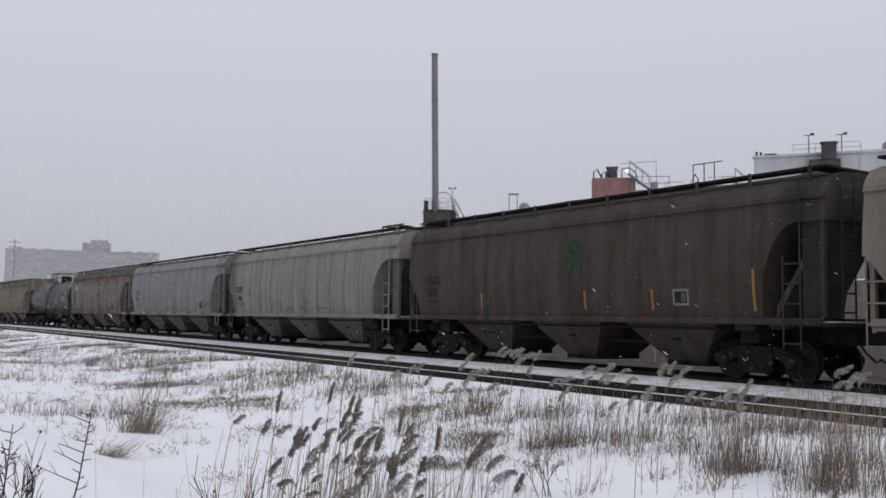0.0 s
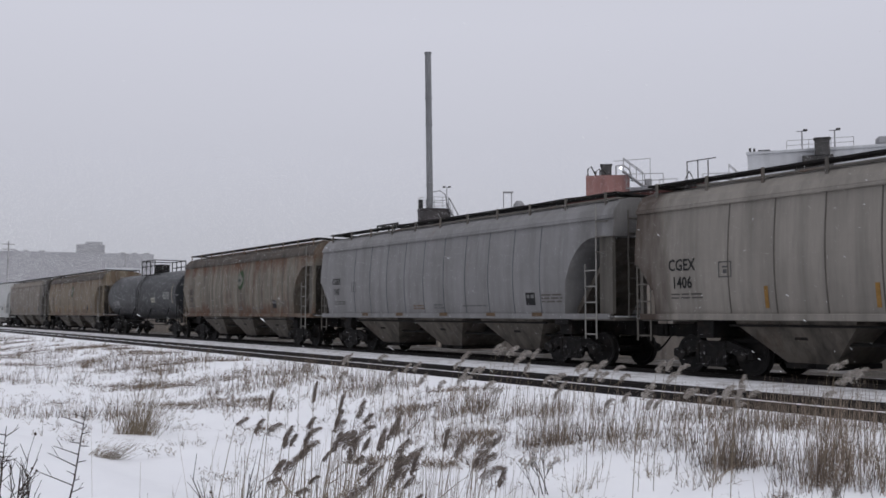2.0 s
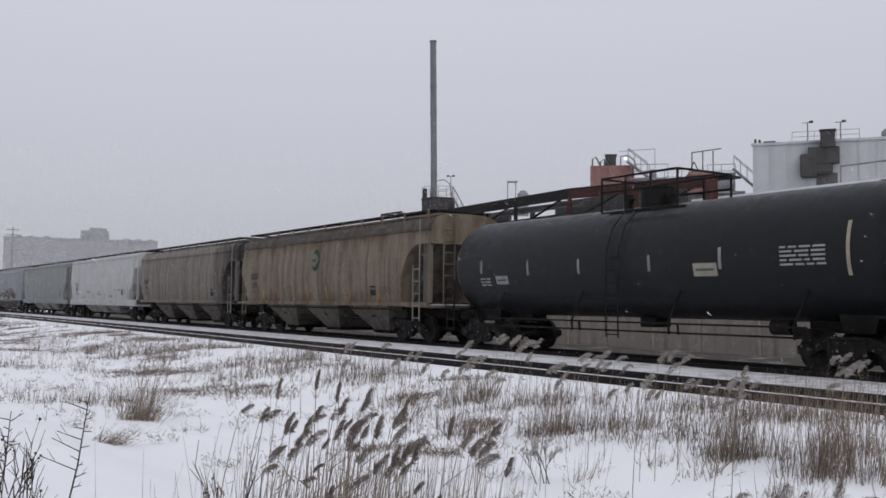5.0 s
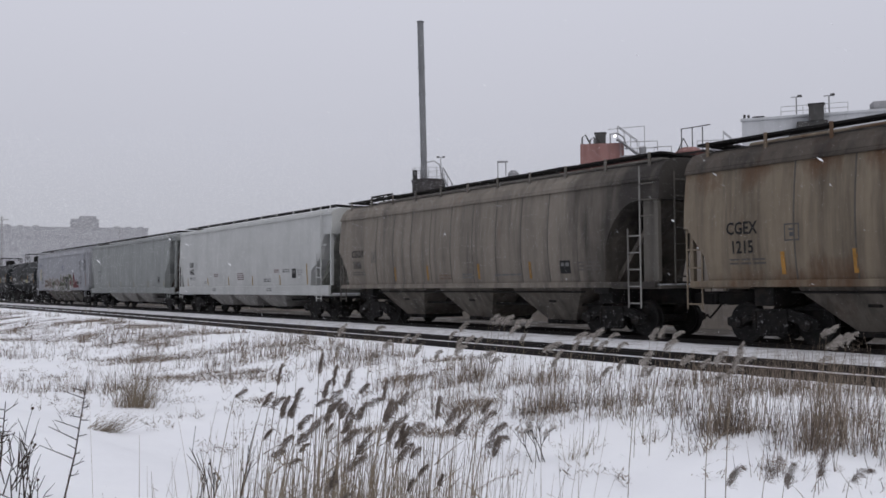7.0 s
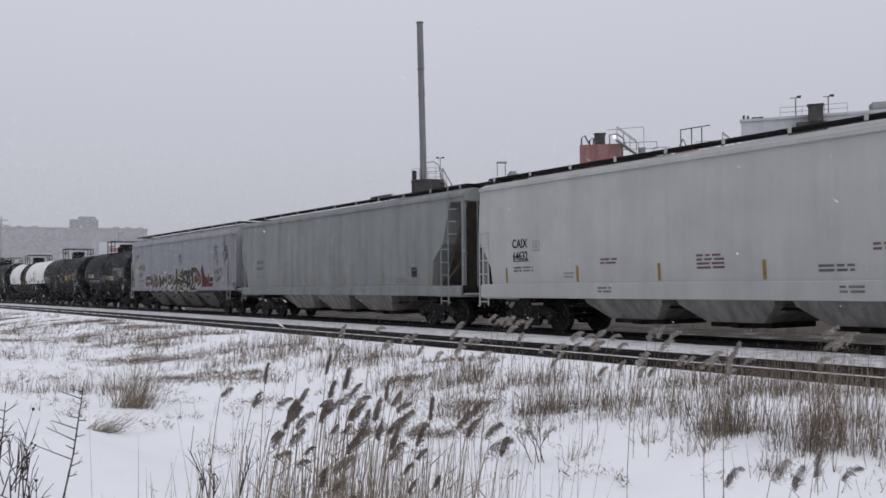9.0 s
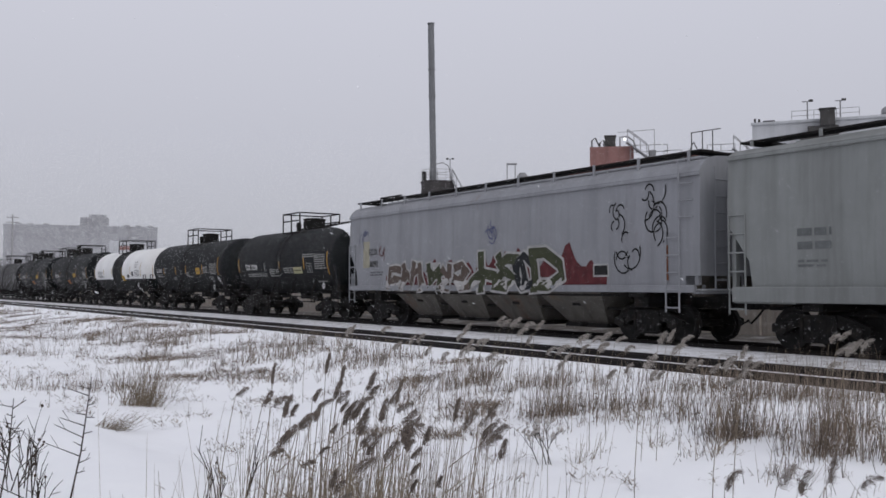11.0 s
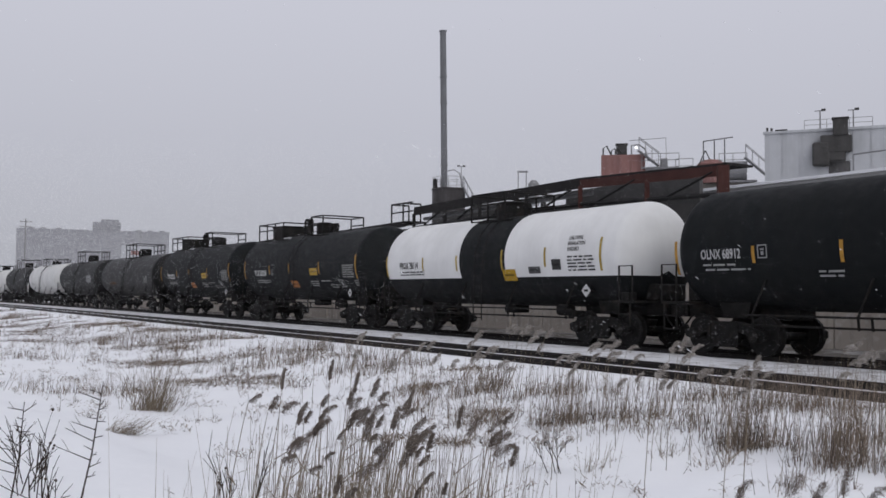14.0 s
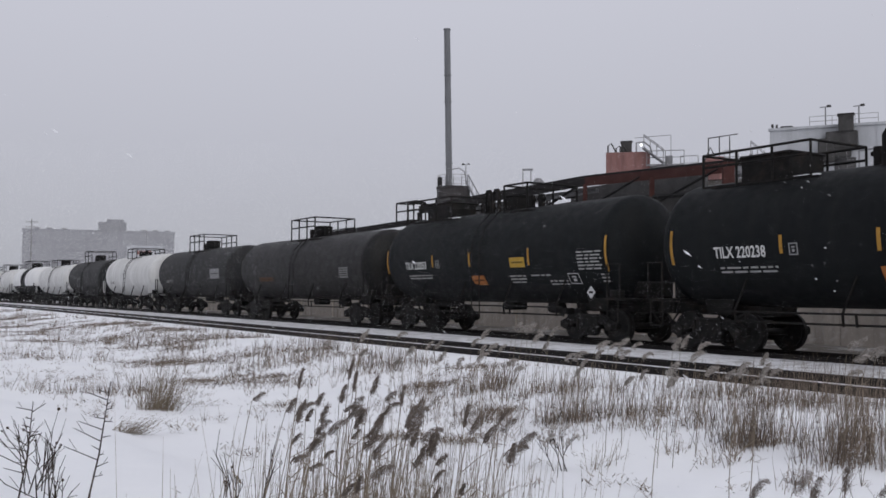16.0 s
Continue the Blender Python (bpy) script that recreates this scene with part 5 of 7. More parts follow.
def tank_marks(mark=None, strips=(), plates=(), prints=(), diamond=None, col=WHITE, extra=None):
    def put(car, side, H):
        if mark:
            words(car, side, *mark[:4], col, mark[4] if len(mark) > 4 else 0.8)
        for s in strips:
            stripes(car, side, [s[:3]], s[3] if len(s) > 3 else AMBER, 0.085)
        for x0, x1, z0, z1, c in plates:
            patch(car, side, x0, x1, z0, z1, c, "placard", worn=0.3)
            patch(car, side, x0 + 0.08, x1 - 0.08, (z0 + z1) / 2 - 0.03, (z0 + z1) / 2 + 0.03, tuple(k * 0.35 for k in c), "print_bar", 0.013)
        for i, (x, z, w, r) in enumerate(prints):
            small_print(car, side, x, z, w, r, tuple(k * 0.55 for k in col), 0.042, 0.050, seed=i + 3)
        if diamond:
            x, z, r = diamond
            holder = part("placard_holder", boxes((x - r * 0.8, x + r * 0.8, -1.33, -1.31, z - r * 0.8, z + r * 0.8), (x - 0.04, x + 0.04, -1.32, -0.8, z - 0.04, z + 0.04)), STEEL_DARK, car)
            board = lambda px, pz: (-1.334, Vector((0, -1, 0)))
            shape(holder, board, [(x - r, z), (x, z - r), (x + r, z), (x, z + r)], (0.6, 0.6, 0.6), "hazard_diamond", 0.004, 0.2, "white diamond hazard placard")
            patch(holder, board, x - r * 0.45, x + r * 0.45, z - 0.03, z + 0.03, BLACK, "print_bar", 0.008)
        if extra:
            extra(car, side)
    return put


def head_snow(L, R, zc, half_wide, x0, x1, seed):
    """A drift of snow on the crown of a tank and over its front head."""
    vs, fs, n, m = [], [], 14, 12
    for i in range(n + 1):
        x = x0 + (x1 - x0) * i / n
        e = max(0.0, (x - (L / 2 - 1.25)) / 0.62)
        r = R * math.sqrt(max(0.0, 1 - min(1, e) ** 2))
        k = i / n
        w = half_wide * (0.25 + 0.75 * k)
        for j in range(m + 1):
            g = -w + 2 * w * j / m
            thick = 0.02 + 0.16 * k * math.cos(g / w * math.pi / 2) * (0.8 + 0.3 * noise.noise((x * 1.5, g * 4, seed)))
            vs.append((x, (r + thick) * math.sin(g), zc + (r + thick) * math.cos(g)))
    for i in range(n):
        for j in range(m):
            a = i * (m + 1) + j
            fs.append((a, a + 1, a + m + 2, a + m + 1))
    me = bpy.data.meshes.new("snow_drift")
    me.from_pydata(vs, [], fs)
    return me


P_BROWN = paint("brown_weathered_paint", (0.064, 0.051, 0.042), 0.6, 0.62, 0.2, (0.020, 0.018, 0.016), (0.060, 0.030, 0.019), stain=(5.6, 8.6, (0.014, 0.013, 0.012), 0.9))
P_A = paint("light_grey_grain_paint", (0.252, 0.233, 0.206), 0.26, 0.05, 0.25, stain=(-6.6, -8.2, (0.045, 0.030, 0.022), 0.95))
P_B = paint("blue_grey_grain_paint", (0.222, 0.220, 0.220), 0.22, 0.04, 0.25, stain=(6.4, 9.0, (0.07, 0.065, 0.06), 0.6))
P_C = paint("cream_rusting_paint", (0.190, 0.170, 0.138), 0.6, 0.8, 0.2, (0.052, 0.044, 0.036), (0.125, 0.054, 0.026), bands=0.14)
P_D = paint("tan_rusting_paint", (0.205, 0.168, 0.122), 0.5, 0.6, 0.2, (0.050, 0.041, 0.032), (0.115, 0.054, 0.024), bands=0.12)
P_E = paint("sooty_grey_paint", (0.205, 0.180, 0.150), 0.42, 0.10, 0.2, (0.05, 0.045, 0.04), stain=(3.8, 7.4, (0.024, 0.021, 0.019), 0.93))
P_F = paint("white_hopper_paint", (0.455, 0.462, 0.452), 0.07, 0.0, 0.35)
P_G = paint("green_grey_paint", (0.245, 0.258, 0.252), 0.2, 0.0, 0.3)
P_H = paint("pale_blue_grey_paint", (0.275, 0.282, 0.30), 0.16, 0.06, 0.3)
P_GREY = paint("end_grey_paint", (0.26, 0.25, 0.235), 0.5, 0.2, 0.2)
P_END_A = paint("grimy_end_paint", (0.125, 0.115, 0.10), 0.6, 0.3, 0.2)
P_TK = paint("faded_black_tank_paint", (0.012, 0.0135, 0.016), 0.5, 0.0, 1.1, (0.010, 0.010, 0.010), spec=0.2)
P_ROOF = paint("sooty_roof_paint", (0.085, 0.071, 0.058), 0.6, 0.35, 0.2, (0.022, 0.020, 0.018), (0.07, 0.034, 0.02))
P_TANK = paint("black_tank_paint", (0.0085, 0.0100, 0.0110), 0.28, 0.0, 0.6, (0.015, 0.015, 0.0145), spec=0.10)
# Dusty black, lifted to grey so the colour carries haze on rear tanks.
P_TANK_GREY = paint("hazed_dusty_tank_paint", (0.018, 0.019, 0.020), 0.45, 0.0, 0.5, (0.034, 0.032, 0.029), spec=0.2)
P_TANK_DIRT = paint("dirty_black_tank_paint", (0.0085, 0.0085, 0.0088), 0.6, 0.12, 0.8, (0.017, 0.015, 0.0135), (0.026, 0.016, 0.010), spec=0.2)
P_WHITE = paint("white_tank_paint", (0.80, 0.80, 0.79), 0.06, 0.0, 0.4, (0.35, 0.33, 0.30))
P_CREAM = paint("off_white_tank_paint", (0.70, 0.70, 0.685), 0.28, 0.0, 0.3, (0.33, 0.315, 0.295))
# Dark seam paints: the shadow line along each weld is put into the colour.
P_SEAM = plain("shaded_weld", (0.11, 0.10, 0.088), 0.8, 0.4, 6.0)
P_SEAM_B = plain("shaded_weld_blue", (0.11, 0.115, 0.125), 0.8, 0.4, 6.0)
P_BAY = paint("grimy_hopper_bay_paint", (0.125, 0.110, 0.092), 0.75, 0.3, 0.2, (0.035, 0.031, 0.027), (0.06, 0.032, 0.02))
P_SLOPE = paint("grimy_green_grey_end_paint", (0.24, 0.245, 0.215), 0.5, 0.15, 0.2)
P_RAIL = paint("worn_white_rail_paint", (0.24, 0.235, 0.22), 0.5, 0.15, 0.3)

K = 1.46
HOPPERS = {
    "z1": dict(label="dark grey covered hopper car with soot-stained sides", paint=P_E, marks=marks_plain, rail_paint=P_RAIL),
    "z0": dict(label="dark brown covered hopper car, soot-streaked and rusty", paint=P_BROWN, marks=marks_brown, seams=0, metal=P_BROWN, bay_paint=P_BROWN, cut=2.0),
    "a": dict(label="light grey covered hopper car with black lettering and a rust-stained end", paint=P_A, metal=P_END_A, seam_paint=P_SEAM, seams=10, marks=grain_marks("1406"), rail_paint=P_RAIL, sill_paint=P_A),
    "b": dict(label="blue-grey covered hopper car with black lettering", paint=P_B, metal=P_END_A, seam_paint=P_SEAM_B, seams=10, marks=grain_marks("1347", plate_x=4.9, strips=(), high=0.235, at=-0.12), rail_paint=P_RAIL),
    "c": dict(label="cream covered hopper car streaked with orange rust, green emblem", paint=P_C, roof_paint=P_ROOF, seam_paint=P_SEAM, seams=9, marks=grain_marks("1198", logo=(0.34, 2.9, 0.48), plate_x=4.15, strips=(), boxes_=False, worn=0.6), rail_paint=P_RAIL),
    "d": dict(label="tan rust-stained covered hopper car with green emblem and amber strips", paint=P_D, roof_paint=P_ROOF, seam_paint=P_SEAM, seams=9,
              marks=grain_marks("1215", logo=(-0.25, 3.0, 0.46), plate_x=4.4, strips=(-5.82, -4.17, -2.5, -1.0, 0.75, 2.7, 5.0), strip_col=(0.38, 0.20, 0.05)), rail_paint=P_RAIL),
    "e": dict(label="grey covered hopper car with sooty streaks at one end", paint=P_E, metal=P_END_A, seam_paint=P_SEAM, seams=10, marks=grain_marks("3106", mark="CGOX", plate_x=4.7, strips=(-4.1, -2.0, 0.9, 3.4)), rail_paint=P_RAIL),
    "f": dict(label="white covered hopper car with black lettering and amber strips", paint=P_F, metal=P_F, seams=0, marks=marks_white, sill=(0.86, 1.27), eave=4.16, crown=4.42, bulge=0.05,
              cut_kind="step", cut=2.35, cut_top=3.35, cut_end=0.62, ladder=1.62, rail_paint=P_F, slope_paint=P_SLOPE, bays=3, bay_span=9.6, bay_paint=P_GREY, bay_gap=0.22, tube=0.42, bay_low=0.34, bay_foot=0.8, bay_width=1.0),
    "g": dict(label="plain green-grey covered hopper car with clean sides", paint=P_G, metal=P_G, seams=0, slope_paint=P_ROOF, marks=marks_green, sill=(0.90, 1.24), eave=4.12, crown=4.40, bulge=0.05, cut_kind="step", cut=2.3, cut_top=3.95, cut_end=0.8, ladder=1.62, bays=3, bay_span=9.6, bay_paint=P_GREY, bay_gap=0.22, tube=0.42, bay_low=0.34, bay_foot=0.8, bay_width=1.0),
    "h": dict(label="pale blue-grey covered hopper car with sprayed lettering along its side", paint=P_H, metal=P_H, seams=0, marks=marks_spray, sill=(1.10, 1.28), eave=3.90, crown=4.40, bulge=0.03, cut_kind="tri", cut=0.9, cut_top=1.5,
              rail_paint=P_H, bays=4, bay_span=10.9, bay_gap=0.08, bay_paint=P_END_A, mid_sill=0.92, bay_low=0.24, bay_foot=0.80, bay_width=0.7),
}
TWIN = dict(decks=((-5.35, -2.35, 0.60), (0.75, 1.95, 0.66)), housings=((-4.55, -3.15, 0.50),), domes=((0.1, 0.36, 0.5),), valves=(-1.3, -0.2, 1.1, 1.6), hoops=(-0.8, -0.35), mid_rail=True)
GREYISH = (0.30, 0.30, 0.30)
TILX = dict(strips=[(-5.92, 1.92, 2.75), (-2.75, 2.1, 2.5), (-0.48, 2.08, 2.53), (2.65, 2.05, 2.56), (6.01, 1.82, 2.77)], plates=[(-0.54, 0.18, 1.48, 1.78, (0.45, 0.17, 0.05)), (1.71, 2.45, 2.00, 2.30, (0.50, 0.32, 0.05))],
            prints=[(-4.5, 1.80, 1.6, 2), (1.55, 1.72, 0.8, 3), (2.62, 1.73, 0.9, 1), (3.4, 1.56, 0.8, 2), (4.83, 2.34, 1.0, 6), (5.66, 1.72, 0.3, 3)], diamond=(5.23, 1.25, 0.18), extra=lambda car, side: [frame_mark(car, side, 4.28, 1.49, 0.48, 0.30, (0.5, 0.5, 0.5)), frame_mark(car, side, -2.55, 2.06, 0.22, 0.26, GREYISH)])


def j_extra(car, side):
    words(car, side, "OLNX 68912", -5.28, 2.10, 0.22, (0.5, 0.5, 0.5), 0.66)
    frame_mark(car, side, -3.66, 2.08, 0.25, 0.30, GREYISH)
    frame_mark(car, side, 3.83, 1.50, 0.55, 0.28, (0.5, 0.5, 0.5))
    shape(car, side, [(4.97, 1.63), (5.18, 1.46), (5.38, 1.63), (5.18, 1.81)], (0.55, 0.55, 0.55), "hazard_diamond", 0.02, 0.2, "white diamond hazard placard")
    patch(car, side, 5.08, 5.28, 1.60, 1.66, BLACK, "print_bar", 0.026)


TANKS = {
    "tk": dict(label="faded black tank car with a guard-railed top platform", paint=P_TK, decks=((-1.0, 1.7, 0.75),), domes=((0.1, 0.45, 0.55),),
               marks=tank_marks(None, [(-5.9, 2.2, 2.6, GREYISH), (-3.6, 2.1, 2.5, GREYISH), (-1.4, 2.1, 2.5, GREYISH), (1.2, 2.1, 2.5, GREYISH), (3.4, 2.1, 2.6, GREYISH), (6.6, 1.9, 3.0, (0.45, 0.40, 0.30))],
                                [(-5.2, -4.6, 1.85, 2.1, (0.3, 0.3, 0.3)), (2.6, 3.3, 1.95, 2.25, (0.35, 0.34, 0.28))], [(5.0, 2.5, 1.1, 5), (-6.0, 2.0, 0.5, 3)])),
    "i": dict(label="black tank car with white lettering and snow on its front head", paint=P_TANK, R=1.47, zc=2.40, decks=((-0.7, 1.1, 0.70),), domes=((0.55, 0.48, 0.5), (-0.3, 0.15, 0.4)), snow=True,
              marks=tank_marks(("TCIX  175328", -4.12, 2.05, 0.24, 0.72), [(-5.0, 1.95, 2.6), (-1.81, 1.95, 2.35, GREYISH), (-0.09, 2.0, 2.4), (2.5, 2.0, 2.5), (4.75, 1.75, 2.7)],
                               [(1.35, 2.25, 1.82, 2.1, (0.42, 0.40, 0.24))], [(-4.0, 1.82, 2.3, 2), (-1.3, 2.0, 1.1, 4), (0.3, 2.05, 1.0, 3), (2.35, 2.6, 1.3, 2), (3.55, 2.55, 1.0, 7), (3.3, 1.45, 0.9, 1)], (4.2, 1.28, 0.16),
                               extra=lambda car, side: frame_mark(car, side, 2.75, 1.85, 0.5, 0.4, GREYISH))),
    "j": dict(label="black tank car with a yellow placard and guard rail", paint=P_TANK, R=1.46, zc=2.36, decks=((-0.75, 1.0, 0.72),), domes=((0.3, 0.45, 0.5),),
              marks=tank_marks(None, [(-6.05, 1.75, 2.55), (-3.78, 1.98, 2.36), (-1.6, 1.95, 2.40), (0.22, 1.98, 2.45), (2.93, 1.95, 2.46), (5.32, 1.84, 2.78)], [(1.89, 2.57, 1.93, 2.29, (0.45, 0.27, 0.04))],
                               [(-5.25, 1.94, 0.95, 1), (-5.2, 1.83, 1.3, 1), (-2.2, 1.75, 0.6, 2), (0.32, 2.02, 0.4, 3), (0.5, 1.80, 0.8, 1), (2.35, 1.80, 0.25, 1), (3.05, 2.28, 0.75, 4), (4.12, 2.42, 1.0, 6)], (4.62, 1.22, 0.17), extra=j_extra)),
    "k": dict(label="white tank car with a black belly and centre band", paint=P_TANK, R=1.45, zc=2.34, decks=((-1.2, 0.65, 0.70),), domes=((-0.3, 0.5, 0.5),),
              jacket=True, coat=0.013, jacket_paint=P_WHITE, jacket_low=1.76,
              marks=tank_marks(("PROX 28114", -5.15, 2.12, 0.23, 0.72), [(-6.1, 1.85, 2.6, (0.5, 0.36, 0.08)), (-3.55, 2.05, 2.5, (0.5, 0.36, 0.08)), (-1.42, 2.0, 2.5, (0.5, 0.36, 0.08)), (1.1, 2.0, 2.6, (0.5, 0.36, 0.08)), (3.2, 2.05, 2.6, (0.5, 0.36, 0.08)), (5.55, 1.9, 2.8, (0.5, 0.36, 0.08))],
                               [(1.1, 1.75, 1.66, 2.0, (0.50, 0.31, 0.03)), (2.4, 2.95, 1.86, 2.06, (0.10, 0.10, 0.10)), (3.5, 3.9, 1.95, 2.25, (0.05, 0.05, 0.05))], [(-5.15, 1.98, 1.6, 2), (4.2, 2.28, 1.1, 5)], (4.85, 1.36, 0.19), (0.10, 0.10, 0.10),
                               extra=lambda car, side: [words(car, side, t, 4.2, 2.78 - 0.155 * i, 0.105, (0.06, 0.06, 0.06), 0.8) for i, t in enumerate(("CHLORINE", "INHALATION", "HAZARD"))])),
    "l": dict(label="black tank car with white lettering and two railed platforms", paint=P_TANK, R=1.53, zc=2.44, marks=tank_marks(("TILX 220238", -4.6, 2.05, 0.25, 0.76), **TILX), **TWIN),
    "m": dict(label="black tank car with white lettering and coloured placards", paint=P_TANK, R=1.53, zc=2.44, marks=tank_marks(("TILX 220253", -4.6, 2.05, 0.25, 0.76), **TILX), **TWIN),
    "n": dict(label="dirty black tank car with streaked grimy sides", paint=P_TANK_DIRT, R=1.46, zc=2.34, decks=((-1.3, 1.3, 0.8),), domes=((0.1, 0.4, 0.5),), marks=tank_marks(None, [(-4.2, 1.75, 1.9, (0.2, 0.1, 0.04))], [(-4.3, -2.6, 1.75, 1.92, (0.14, 0.07, 0.03))], [(4.6, 2.2, 0.8, 5)])),
    "o": dict(label="grey-black tank car with a pale sprayed patch", paint=P_TANK_GREY, R=1.46, zc=2.34, decks=((-1.3, 1.3, 0.8),), domes=((0.1, 0.4, 0.5),), marks=tank_marks(None, [], [(3.7, 5.2, 1.95, 2.5, (0.28, 0.28, 0.28))], [(-4.6, 1.9, 1.2, 2)])),
    "p": dict(label="off-white tank car with grime streaks", paint=P_CREAM, R=1.46, zc=2.36, decks=((-1.2, 1.2, 0.5),), domes=((0.1, 0.4, 0.3),), rail_paint=P_CREAM, marks=tank_marks(None, [], [], [(-4.6, 1.9, 1.2, 2)], None, (0.2, 0.2, 0.2))),
    "q": dict(label="dark grey tank car with a guard-railed platform", paint=P_TANK_GREY, R=1.46, zc=2.34, decks=((-1.2, 1.2, 0.8),), domes=((0.1, 0.4, 0.5),), marks=tank_marks()),
    "r": dict(label="off-white tank car with a low dome", paint=P_CREAM, R=1.42, zc=2.30, decks=((-1.2, 1.2, 0.5),), domes=((0.1, 0.45, 0.5),), rail_paint=P_CREAM, marks=tank_marks()),
    "s": dict(label="white tank car with a black centre band", paint=P_TANK, R=1.45, zc=2.34, decks=((-1.2, 1.5, 0.68),), domes=((0.2, 0.55, 0.5),), jacket=True, coat=0.013, jacket_paint=P_WHITE, jacket_low=1.76, marks=tank_marks()),
    "t": dict(label="white tank car near the rear of the line of cars", paint=P_CREAM, R=1.45, zc=2.34, decks=((-1.2, 1.2, 0.6),), domes=((0.2, 0.5, 0.5),), marks=tank_marks()),
    "u": dict(label="black tank car near the rear of the line of cars", paint=P_TANK_GREY, R=1.45, zc=2.34, decks=((-1.2, 1.2, 0.6),), domes=((0.2, 0.5, 0.5),), marks=tank_marks()),
}
ENDS = [("z1", 82.0), ("z0", 69.75), ("a", 58.0), ("b", 45.95), ("c", 33.8), ("tk", 22.0), ("d", 10.4), ("e", -1.8), ("f", -13.75), ("g", -26.95), ("h", -40.15), ("i", -52.75), ("j", -61.45),
        ("k", -71.1), ("l", -81.05), ("m", -91.05), ("n", -100.65), ("o", -111.4), ("p", -121.6), ("q", -131.2), ("r", -140.3), ("s", -149.9), ("t", -159.5), ("u", -169.1), ("", -178.7)]
CARS = []


def run(t):
    q = t - 8
    return 14.244 * q - 0.00488 * q * q + 0.000415 * q ** 3


def build_train():
    for (key, a), (_, b) in zip(ENDS, ENDS[1:]):
        st = dict(HOPPERS[key] if key in HOPPERS else TANKS[key])
        st["L"] = (a - b) * K
        if st.get("jacket"):
            e = st["L"] / 2 - 1.25
            st["jacket"] = ((-e - 0.45, -1.25), (1.25, e + 0.45))
        car = hopper(key, st) if key in HOPPERS else tank(key, st)
        if st.get("snow"):
            e = st["L"] / 2 - 1.25
            part("snow_drift", head_snow(st["L"], st["R"], st["zc"], 0.75, e - 2.6, e + 0.58, 2.0), SNOW_CAP, car, "wind-blown snow on the tank's crown", True)
        elif key == "tk":
            e = st["L"] / 2 - 1.25
            part("snow_drift", head_snow(st["L"], 1.5, 2.42, 0.4, e - 0.8, e + 0.4, 5.0), SNOW_CAP, car, "small cap of snow", True)
        CARS.append(((a + b) / 2 * K, car))


build_train()

# ---- dry winter vegetation ----
def straw_material(name, a, b):
    m = Nodes(name)
    col = m.mix(m.island(), a, b)
    m.set(Base_Color=m.mix(m.math("MULTIPLY", m.noise(8, 3), 0.5), col, tuple(c * 0.5 for c in a)), Roughness=0.85, Specular_IOR_Level=0.15)
    return m.mat


STRAW = straw_material("dry_grass", (0.055, 0.042, 0.034), (0.40, 0.325, 0.26))
STRAW_PALE = straw_material("pale_reed_stem", (0.14, 0.11, 0.08), (0.34, 0.285, 0.215))
PLUME = straw_material("reed_plume", (0.085, 0.069, 0.060), (0.30, 0.25, 0.215))
PLUME_FROST = straw_material("frosted_reed_plume", (0.20, 0.17, 0.145), (0.58, 0.55, 0.52))
TWIG = straw_material("dark_weed_twig", (0.030, 0.024, 0.020), (0.075, 0.055, 0.042))
BARK = plain("bare_branch_bark", (0.17, 0.16, 0.155), 0.9, 0.3, 6.0)


def blade(vs, fs, base, tip, w, sag, rng):
    """A thin bent blade: two crossing faces along a curve, tapering to the tip."""
    base, tip = Vector(base), Vector(tip)
    side_v = Vector((tip.y - base.y + rng.uniform(-0.05, 0.05), base.x - tip.x + rng.uniform(-0.05, 0.05), 0))
    side_v = (Vector((1, 0.2, 0)) * rng.choice((-1, 1)) + side_v * 2).normalized() * w
    pts = []
    for k in (0.0, 0.45, 0.8, 1.0):
        p = base.lerp(tip, k)
        p.z -= sag * max(0, k - 0.5) ** 2
        pts.append((p, 1 - 0.75 * k))
    i0 = len(vs)
    for p, s in pts:
        vs.append(tuple(p - side_v * s))
        vs.append(tuple(p + side_v * s))
    for j in range(3):
        a = i0 + 2 * j
        fs.append((a, a + 1, a + 3, a + 2))


